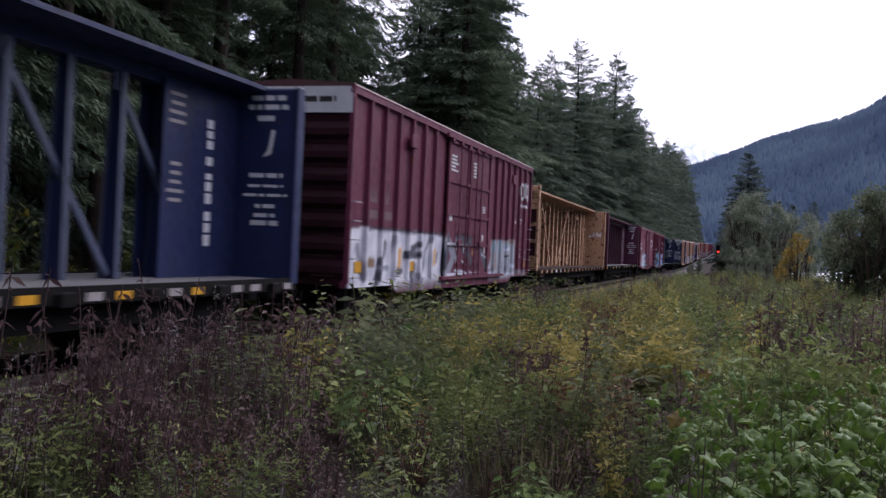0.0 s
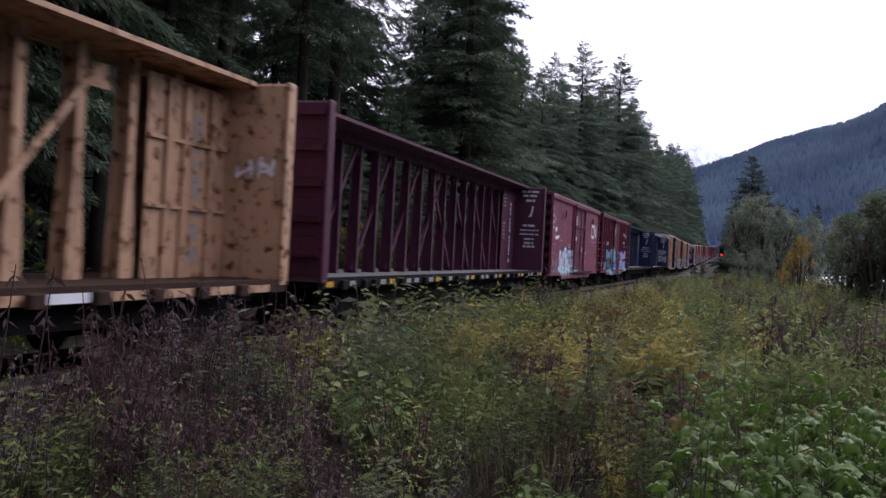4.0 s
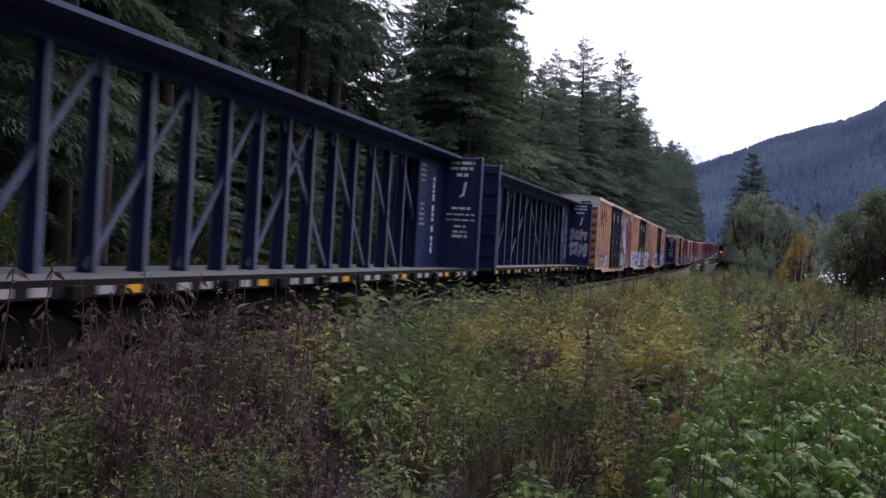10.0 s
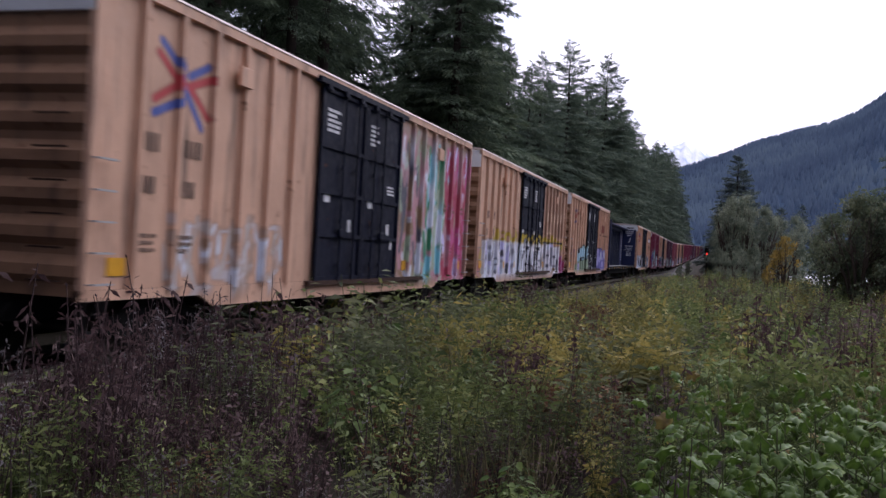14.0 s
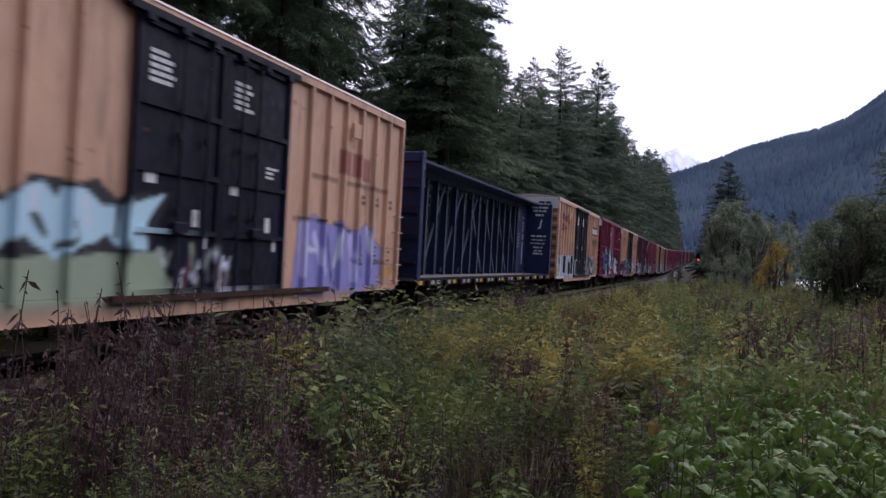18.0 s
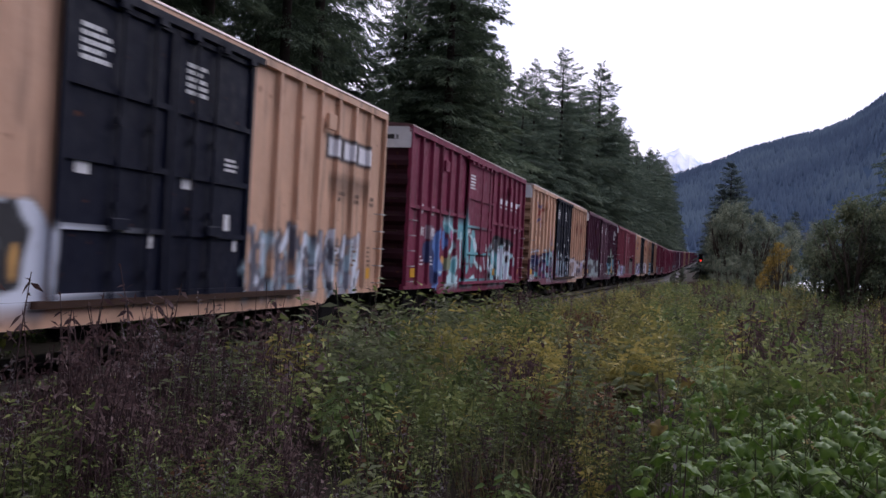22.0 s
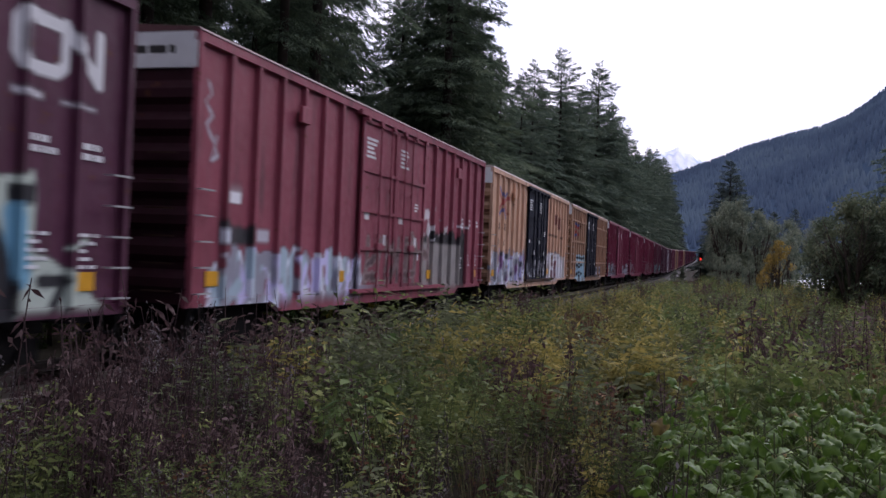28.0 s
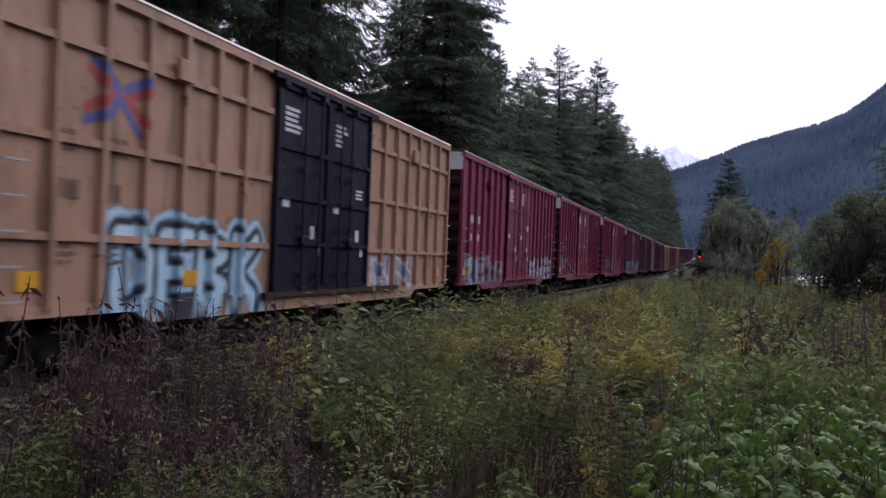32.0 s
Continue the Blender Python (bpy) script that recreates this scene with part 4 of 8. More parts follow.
            for z in (dz0 + 0.3, dz0 + 1.2, dz0 + 2.3):
                rod.box(1.548, 1.60, y - half - 0.06, y - half + 0.06, z - 0.05, z + 0.05)
            part("locking_rod", rod, dm if not own_door else paint, door)
        ts = Shape()
        for y, z, w, h in ((a + 0.35, 2.62, 0.28, 0.20), (b - 0.75, 2.05, 0.18, 0.26), (b - 0.42, 1.72, 0.12, 0.20)):
            if rng.random() < 0.8:
                part("door_placard", Shape().box(1.505, 1.509, y - half, y - half + w, z, z + h), white_paint, door)
        text_bars(ts, 1.506, a - half + 0.35, dz1 - 0.45, 0.7, 5, 0.10, 0.06, rng, 0.05)
        part("door_lettering", ts, white_paint, door)
        if k:
            ts = Shape()
            text_bars(ts, 1.506, b - half - 0.8, dz0 + (dz1 - dz0) * 0.55, 0.5, 3, 0.08, 0.045, rng, 0.04)
            part("door_lettering", ts, white_paint, door)
        hd = Shape().soft(1.55, 1.62, (a + b) / 2 - half - 0.2, (a + b) / 2 - half + 0.2, 1.95, 2.1, 0.01)
        part("door_handle", hd, dm, door)
    part("door_track", Shape().box(1.47, 1.58, d0 - half - 0.3, min(half - 0.3, d1 - half + dw * 0.9), 0.96, 1.05), steel_rust if dm is not paint else paint, car)
    hood = Shape().box(1.47, 1.60, d0 - half - 0.25, d1 - half + 0.25, dz1 + 0.03, dz1 + 0.14)
    for k in range(6):
        y = d0 - half + 0.2 + (d1 - d0 - 0.4) * k / 5
        hood.box(1.50, 1.62, y - 0.1, y + 0.1, dz1 - 0.06, dz1 + 0.05)
    part("door_hood", hood, dm, car)
    # boxes near the eaves, reflectors, lettering
    for u in (d0 * 0.56, d1 + (length - d1) * 0.5):
        part("defect_card_board", Shape().soft(1.525, 1.60, u - half - 0.3, u - half + 0.12, eave - 0.86, eave - 0.55, 0.01), paint, car)
    for u in (0.75, d0 * 0.62, d0 - 0.8, d1 + 0.9, length - 0.8):
        if cap and 1.0 < u < length - 1.0 and rng.random() < 0.6:
            continue
        dw2, z2, h2 = (0.20, 1.22, 0.24) if cap else (0.05, 1.30, 0.44)
        part("reflector", Shape().box(1.450, 1.460, u - half - dw2, u - half + dw2, z2, z2 + h2), yellow_mark, car)
    def block(*a):
        tx = Shape()
        text_bars(tx, *a)
        if tx.v:
            part("lettering_block", tx, letter, car)

    cols = [p + 0.12 for p in pos if p < d0 - 1.2][:2] if ribs != "smooth" else [0.8, 1.7]
    for u in () if own_marks else cols:
        block(1.452, u - half, 2.95, 0.60, 1, 0.3, 0.26, rng)
        block(1.452, u - half, 2.36, 0.62, 1, 0.3, 0.24, rng)
        block(1.452, u - half, 1.75, 0.45, 3, 0.10, 0.05, rng)
    for u in [p + 0.12 for p in pos if p > d1 + 0.5][3:6]:
        block(1.452, u - half, 3.0, 0.5, 2, 0.13, 0.08, rng)
        block(1.452, u - half, 1.9, 0.4, 5, 0.10, 0.045, rng)
    return car


def centerbeam(q, length, paint, label, pieces=(), seed=1, tapered=False, web_front=False, plates=("y", "w", "w"), first=1.24, braces=((1, 3), (3, 5), (5, 7), (7, 9), (10, 8), (12, 10), (14, 12), (16, 14))):
    rng = random.Random(seed)
    car = thing("centerbeam_flatcar", label, "freight car", "centre-beam flatcars of the train")
    half = length / 2
    TRAIN.append((car, q + half))
    part("deck", Shape().box(-1.43, 1.43, -half, half, 1.06, 1.14), steel_rust if tapered else deck_steel, car)
    for sx in (1, -1):
        part("side_sill", Shape().box(min(1.36 * sx, 1.46 * sx), max(1.36 * sx, 1.46 * sx), -half, half, 0.94, 1.16), steel_rust if tapered else steel_dark, car)
    n = int(length / 0.6)
    if tapered:
        for i in range(18):
            y = -half + 0.45 + (length - 0.9) * (i + 0.5) / 18
            part("sill_plate", Shape().box(1.46, 1.468, y - 0.40, y + 0.40, 0.95, 1.075), white_cap if i in (3, 4, 13) else paint, car)
            part("strap_winch", Shape().soft(1.46, 1.57, y - 0.75, y - 0.47, 0.92, 1.10, 0.02), steel_rust, car)
        n = 0
    for i in range(n):
        y = -half + 0.35 + (length - 0.7) * i / (n - 1)
        k = i % 6
        kind = {0: plates[0], 2: plates[1], 3: plates[2] if i % 12 < 6 else "w", 5: "w"}.get(k, "d")
        if kind == "d":
            w = Shape().soft(1.46, 1.56, y - 0.13, y + 0.13, 0.92, 1.10, 0.02)
            part("strap_winch", w, steel_dark if not tapered else steel_rust, car)
        else:
            part("reflector_plate", Shape().box(1.46, 1.468, y - 0.16, y + 0.16, 0.97, 1.08), {"y": yellow_mark, "w": faded_white, "o": paint_yellow}[kind], car)
    prof = [(-half, 0.94), (half, 0.94), (half - 2.6, 0.94), (half - 3.4, 0.58), (-half + 3.4, 0.58), (-half + 2.6, 0.94)]
    part("fish_belly_sill", Shape().poly([prof[0], prof[5], prof[4], prof[3], prof[2], prof[1], (half, 1.0), (-half, 1.0)], 1.05, 1.15).poly([prof[0], prof[5], prof[4], prof[3], prof[2], prof[1], (half, 1.0), (-half, 1.0)], -1.15, -1.05), steel_dark, car)
    part("centre_sill", Shape().box(-0.35, 0.35, -half + 0.1, half - 0.1, 0.55, 1.0), steel_dark, car)
    # top chord
    low = 4.52 if tapered else 4.30
    tc = Shape().beam([(-0.16, low), (0.16, low), (0.16, 4.52), (0.80, 4.57), (0.80, 4.65), (-0.80, 4.65), (-0.80, 4.57), (-0.16, 4.52)], -half + 0.21, half - 0.21)
    part("top_chord", tc, paint, car)
    # posts and diagonals
    pitch = 1.22
    xs = [-half + first + pitch * i for i in range(int((length - first - 0.5) / pitch) + 1)]
    # navy wagons: flanges and braces take the lighter copy, with the flanges' light painted in
    brace_mat = paint_blue_lit if paint is paint_blue else paint
    for y in xs:
        if tapered:
            pl = Shape()
            for sx in (0.11, -0.11):
                pl.poly([(y - 0.17, 1.14), (y + 0.17, 1.14), (y + 0.17, 1.75), (y + 0.095, 2.6), (y + 0.095, low), (y - 0.095, low), (y - 0.095, 2.6), (y - 0.17, 1.75)], min(sx, sx * 1.3), max(sx, sx * 1.3))
            part("post", pl.box(-0.11, 0.11, y - 0.02, y + 0.02, 1.14, 4.3), paint, car)
            continue
        # a plate across the wagon, broad at its foot, between two narrow flanges
        post = part("post", Shape().beam([(-0.13, 1.14), (0.16, 1.14), (0.16, low), (-0.02, low)], y - 0.012, y + 0.012), paint, car)
        part("post_flange", Shape().box(0.16, 0.176, y - 0.058, y + 0.058, 1.14, low), brace_mat, post)
        part("post_flange", Shape().add([(x, y + d, z) for d in (-0.058, 0.058) for x, z in ((-0.146, 1.14), (-0.13, 1.14), (-0.02, low), (-0.036, low))],
                                        [(0, 1, 2, 3), (7, 6, 5, 4), (0, 4, 5, 1), (1, 5, 6, 2), (2, 6, 7, 3), (3, 7, 4, 0)]), brace_mat, post)
    if tapered:  # braces fall from the ends towards the middle, with bays left open between them
        ends = [(k * o * pitch, k * p * pitch) for k in (-1, 1) for o, p in ((0.85, 3.2), (3.75, 6.1))]
    else:
        ends = [(xs[0] + pitch * a, xs[0] + pitch * b) for a, b in braces]
    for a, b in ends:
        if tapered:
            dg = Shape().bar((0.168, a, 1.2), (0.168, b, 4.25), 0.13, 0.05)
            part("gusset_plate", Shape().soft(-0.15, 0.15, a - 0.22, a + 0.22, 1.14, 1.66, 0.02), paint, car)
            part("gusset_plate", Shape().poly([(b - 0.24, 3.92), (b + 0.24, 3.92), (b + 0.14, 4.28), (b - 0.14, 4.28)], 0.195, 0.205), paint, car)
        else:
            dg = Shape().bar((0.06, a - 0.10, 1.2), (0.06, b - 0.10, low - 0.06), 0.11, 0.06)
            part("gusset_plate", Shape().poly([(b - 0.16, low - 0.30), (b + 0.16, low - 0.30), (b + 0.16, low), (b - 0.16, low)], 0.095, 0.105), brace_mat, car)
        part("diagonal_brace", dg, brace_mat, car)
    for sign in (-1, 1):
        y = sign * half
        b = Shape().soft(-1.45, 1.45, min(y, y - sign * 0.20), max(y, y - sign * 0.20), 1.06, 4.62, 0.03)
        bh = part("bulkhead", b, paint, car)
        ed = Shape().soft(1.40, 1.47, min(y + sign * 0.06, y - sign * 0.24), max(y + sign * 0.06, y - sign * 0.24), 1.06, 4.64, 0.02)
        part("bulkhead_edge", ed, paint, bh)
        for z in (1.6, 2.3, 3.0, 3.7, 4.4):
            part("bulkhead_stiffener", Shape().box(-1.38, 1.38, min(y, y + sign * 0.09), max(y, y + sign * 0.09), z - 0.06, z + 0.06), paint, bh)
        if tapered and sign < 0:
            for z in (1.95, 2.65, 3.35):
                part("end_sheet", Shape().box(-1.36, 1.36, y - 0.012, y - 0.002, z - 0.27, z + 0.27), paint_end, bh, "dark sheet between stiffeners")
        if sign > 0 or web_front:
            a, c = (y - 2.6, y - 0.2) if sign > 0 else (y + 0.2, y + 2.0)
            part("web_panel", Shape().box(0.215, 0.235, a, c, 1.14, 4.4).box(-0.235, -0.215, a, c, 1.14, 4.4), paint, car)
        part("coupler", coupler_shape(sign, sign * (half - 0.1)), steel_dark, car)
        add_truck(car, sign * (half - 2.6), q + half)
        for k in range(9):
            part("end_rung", END_RUNG_MESH, None, car).location = (1.12, sign * (half + 0.12), 1.2 + 0.38 * k)
    # warning texts on the inner face of the rear bulkhead and along the web
    yb = half - 0.204
    for z, rows, w, h in () if tapered else ((4.40, 2, 0.9, 0.09), (4.02, 1, 0.55, 0.10), (2.98, 1, 0.8, 0.08), (2.80, 2, 0.95, 0.05), (2.42, 2, 0.5, 0.07), (2.10, 1, 0.6, 0.09)):
        tx = Shape()
        face_bars(tx, yb, 0.86, z, w, rows, 0.17, h, rng)
        part("bulkhead_lettering", tx, white_paint, car)
    tx = Shape().add([(0.78, yb - 0.004, 3.35), (0.95, yb - 0.004, 3.42), (1.02, yb - 0.004, 3.85), (0.94, yb - 0.004, 3.85), (0.88, yb - 0.004, 3.5)], [(0, 1, 2, 3, 4)])
    if not tapered:
        part("warning_mark", tx, white_paint, car)
    if not tapered:
        for z in (4.15, 4.0, 3.85, 3.7, 3.0, 2.85, 2.7, 2.55, 2.4):
            w = rng.uniform(0.28, 0.5)
            part("web_lettering", Shape().box(0.236, 0.240, half - 2.2 - w / 2, half - 2.2 + w / 2, z, z + 0.06), faded_white, car)
    z = 3.9
    while z > 1.6:
        h = rng.uniform(0.08, 0.2)
        part("web_lettering", Shape().box(0.236, 0.240, half - 1.25, half - 1.05, z - h, z), faded_white if tapered else white_paint, car)
        z -= h + rng.choice((0.04, 0.04, 0.14))
    if tapered:  # the web is stiffened by posts and two bands
        for y in (-2.05, -1.55, -0.75):
            part("web_post", Shape().box(0.235, 0.30, half + y - 0.09, half + y + 0.09, 1.14, 4.35), paint, car)
        for z in (2.3, 3.4):
            part("web_band", Shape().box(0.235, 0.29, half - 2.6, half - 0.2, z - 0.03, z + 0.03), paint, car)
    if pieces:
        g = Shape()
        xs2, zs2 = [0.22 + 0.05 * i for i in range(24)], [1.15 + 0.05 * i for i in range(46)]
        nn = len(zs2)
        g.add([(x, yb - 0.006, z) for x in xs2 for z in zs2], [(i * nn + j, (i + 1) * nn + j, (i + 1) * nn + j + 1, i * nn + j + 1) for i in range(len(xs2) - 1) for j in range(nn - 1)])

        def end_spray(v):
            rgba = np.zeros((len(v), 4))
            for p in pieces:
                p(v[:, 0], v[:, 2], rgba)
            return rgba
        part("sprayed_panel", g, paint, car, "spray-painted patch on the bulkhead", end_spray)
    return car


# ---- trees ----
def unit(a):
    return a / np.maximum(1e-9, np.linalg.norm(a, axis=-1, keepdims=True))


def diamonds(base, direction, length, width, rng, fold=0.0):
    """Leaf or twig blades: four-cornered, from base along direction. Returns corners and faces."""
    n = len(base)
    side = unit(np.cross(direction, unit(rng.normal(size=(n, 3)))))
    mid = base + direction * (length * 0.45)[:, None]
    v = np.empty((n, 4, 3))
    v[:, 0] = base
    v[:, 1] = mid + side * width[:, None] / 2
    v[:, 2] = base + direction * length[:, None]
    v[:, 3] = mid - side * width[:, None] / 2
    if fold:
        v[:, 2, 2] -= fold * length
    return v.reshape(-1, 3), np.arange(n * 4).reshape(n, 4)


def ovals(base, direction, length, width, rng, fold=0.15):
    """Rounder leaves of two halves, folded along the midrib and curved down to the tip."""
    n = len(base)
    side = unit(np.cross(direction, unit(rng.normal(size=(n, 3)) * 0.35 + np.array([0, 0, 1.0]))))
    up = np.cross(side, direction)
    v = np.empty((n, 6, 3))
    v[:, 0] = base
    v[:, 3] = base + direction * length[:, None]
    v[:, 3, 2] -= fold * length
    for i, (k, sgn, w) in enumerate(((0.30, 1, 0.48), (0.72, 1, 0.34), (0.72, -1, 0.34), (0.30, -1, 0.48))):
        p = base + direction * (length * k)[:, None] + side * (sgn * w * width)[:, None] + up * (0.12 * width)[:, None]
        p[:, 2] -= fold * length * k * k
        v[:, (1, 2, 4, 5)[i]] = p
    f = np.array([(0, 1, 2, 3), (0, 3, 4, 5)])[None] + (np.arange(n) * 6)[:, None, None]
    return v.reshape(-1, 3), f.reshape(-1, 4)


def conifer_mesh(height, spread, seed, bare=0.12, density=1.0, mat=needles, name="crown", droop=0.35, size_up=1.0, taper=0.66):
    """A crown of flat drooping boughs, each a leaf-shaped fan of needle sprays, with dark gaps between the tiers."""
    rng = np.random.default_rng(seed)
    base, direc, side_way, size = [], [], [], []
    z = height * bare
    while z < height * 0.988:
        k = (z / height - bare) / (1 - bare)
        tip = smooth(0.70, 1.0, k)
        reach = spread * min((1 - k) ** taper, 2.1 * (1 - k)) * (0.65 if k < 0.07 else 1.0) * rng.uniform(0.75, 1.15)
        for _ in range(rng.integers(4, 7)):
            r = reach * rng.uniform(0.55, 1.15) + 0.14
            if rng.random() < 0.07:
                continue
            a, zb = rng.uniform(0, 2 * math.pi), z + rng.normal(0, 0.30)
            ahead, side = np.array([math.cos(a), math.sin(a), 0.0]), np.array([-math.sin(a), math.cos(a), 0.0])
            rise, sag = -0.12 + 0.42 * k + 0.45 * tip + rng.normal(0, 0.10), droop * rng.uniform(0.5, 1.2) * (1 - tip)
            n = int(density * (26 + 17 * r * r) / size_up ** 1.5) + 6
            q = rng.random(n) ** 0.62
            half = 0.10 + 0.42 * r * np.sqrt(q) * (1 - q) ** 0.7
            fan = rng.uniform(-1, 1, n) * half
            p = ahead * (q * r)[:, None] + side * fan[:, None]
            p[:, 2] = zb + r * (rise * q - sag * q * q) - 0.30 * np.abs(fan) * (1 - tip) + rng.normal(0, 0.045, n)
            d = ahead * 0.8 + side * (np.sign(fan) * rng.uniform(0.15, 0.9, n))[:, None]
            d[:, 2] = rng.uniform(-0.75, 0.10, n) + 0.9 * tip
            d = unit(d + rng.normal(0, 0.15, (n, 3)))
            base.append(p)
            direc.append(d)
            side_way.append(unit(np.cross(d, np.array([0, 0, 1.0]) + rng.normal(0, 0.40, (n, 3)))))
            size.append(size_up * rng.uniform(0.15, 0.36, n) * (0.65 + 0.35 * min(1, r / 2)))
        z += rng.uniform(0.30, 0.62) * height / 26 * (1 - 0.45 * tip)
    base, direc, side_way, size = np.vstack(base), np.vstack(direc), np.vstack(side_way), np.concatenate(size)
    n = len(size)
    wide = (size * rng.uniform(0.08, 0.15, n))[:, None]
    v = np.empty((n, 4, 3))
    v[:, 0], v[:, 2] = base, base + direc * size[:, None]
    mid = base + direc * (size * 0.45)[:, None]
    v[:, 1], v[:, 3] = mid + side_way * wide, mid - side_way * wide
    v[:, 2, 2] -= 0.15 * size
    return arrays_mesh(name, v.reshape(-1, 3), np.arange(n * 4).reshape(n, 4), mat)


def trunk_mesh(height, radius, seed, lean=0.0, limbs=0):
    rng = random.Random(seed)
    pts = [(lean * k * k + 0.05 * rng.uniform(-1, 1), 0.05 * rng.uniform(-1, 1), height * k) for k in (0, 0.03, 0.2, 0.45, 0.7, 0.9, 0.99)]
    rad = [radius * q for q in (1.5, 1.12, 0.92, 0.68, 0.42, 0.17, 0.03)]
    s = Shape().tube(pts, rad, 9)
    for _ in range(limbs):
        z = height * rng.uniform(0.08, 0.85)
        a, r = rng.uniform(0, 6.28), rng.uniform(0.5, 1.8) * (1 - z / height) + 0.3
        s.tube([(0, 0, z), (r * 0.6 * math.cos(a), r * 0.6 * math.sin(a), z - 0.05), (r * math.cos(a), r * math.sin(a), z - 0.3 * r)], [0.045, 0.03, 0.012], 4)
    return s.mesh("trunk", bark, None, True)


def base_tree(name, label, trunk, crown, m):
    t = thing(name, label, "tree", "conifers beside the railway")
    part("trunk", trunk, None, t)
    part("crown", crown, None, t)
    t.matrix_basis = m
    return t


KINDS = []
for i, (h, spread, bare, dens) in enumerate(((26, 4.8, 0.08, 1.15), (24, 4.3, 0.04, 1.25), (28, 4.6, 0.36, 1.1), (22, 4.8, 0.02, 1.2), (27, 4.2, 0.40, 0.95))):
    KINDS.append((h, trunk_mesh(h, 0.24 + 0.02 * i, 10 + i, 0.2 * (i % 3 - 1), 26), conifer_mesh(h, spread, 20 + i, bare, 1.45 * dens, size_up=0.68 if i in (2, 4) else 0.85)))
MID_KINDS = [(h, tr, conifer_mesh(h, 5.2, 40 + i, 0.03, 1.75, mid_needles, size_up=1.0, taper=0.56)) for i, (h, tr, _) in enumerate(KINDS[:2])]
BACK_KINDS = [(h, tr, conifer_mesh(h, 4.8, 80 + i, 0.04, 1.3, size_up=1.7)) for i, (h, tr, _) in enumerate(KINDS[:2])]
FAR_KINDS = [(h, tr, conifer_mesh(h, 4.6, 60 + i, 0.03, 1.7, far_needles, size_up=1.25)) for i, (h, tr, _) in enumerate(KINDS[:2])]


def plant_conifer(kind, x, y, height, turn, far=False, thick=1.0, z=None, back=False):
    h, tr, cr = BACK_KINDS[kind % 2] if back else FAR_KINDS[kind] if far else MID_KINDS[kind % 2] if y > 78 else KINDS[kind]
    far_off = math.hypot(x, y)
    height -= track_rise(y)
    way, wide = math.degrees(math.atan2(-x, y)), math.degrees(1.3 * thick * height / h / far_off)
    if not far and x < 0 and y > 20 and way + wide > 20.0 and way - wide < 20.6:
        height = min(height, 1.2 + 0.185 * far_off)  # a gap in the wood
    labels = ("tall dark green conifer with drooping boughs", "dense dark conifer with boughs to the ground", "tall conifer with a bare lower trunk", "broad dark conifer beside the track", "thin open-crowned conifer against the sky")
    t = base_tree("conifer_tree", labels[kind], tr, cr, pose(x, y, (ground_z(x, y) if z is None else z) - 0.15, 0, 0, turn))
    s = height / h
    t.scale = (s * thick, s * thick, s)
    return t


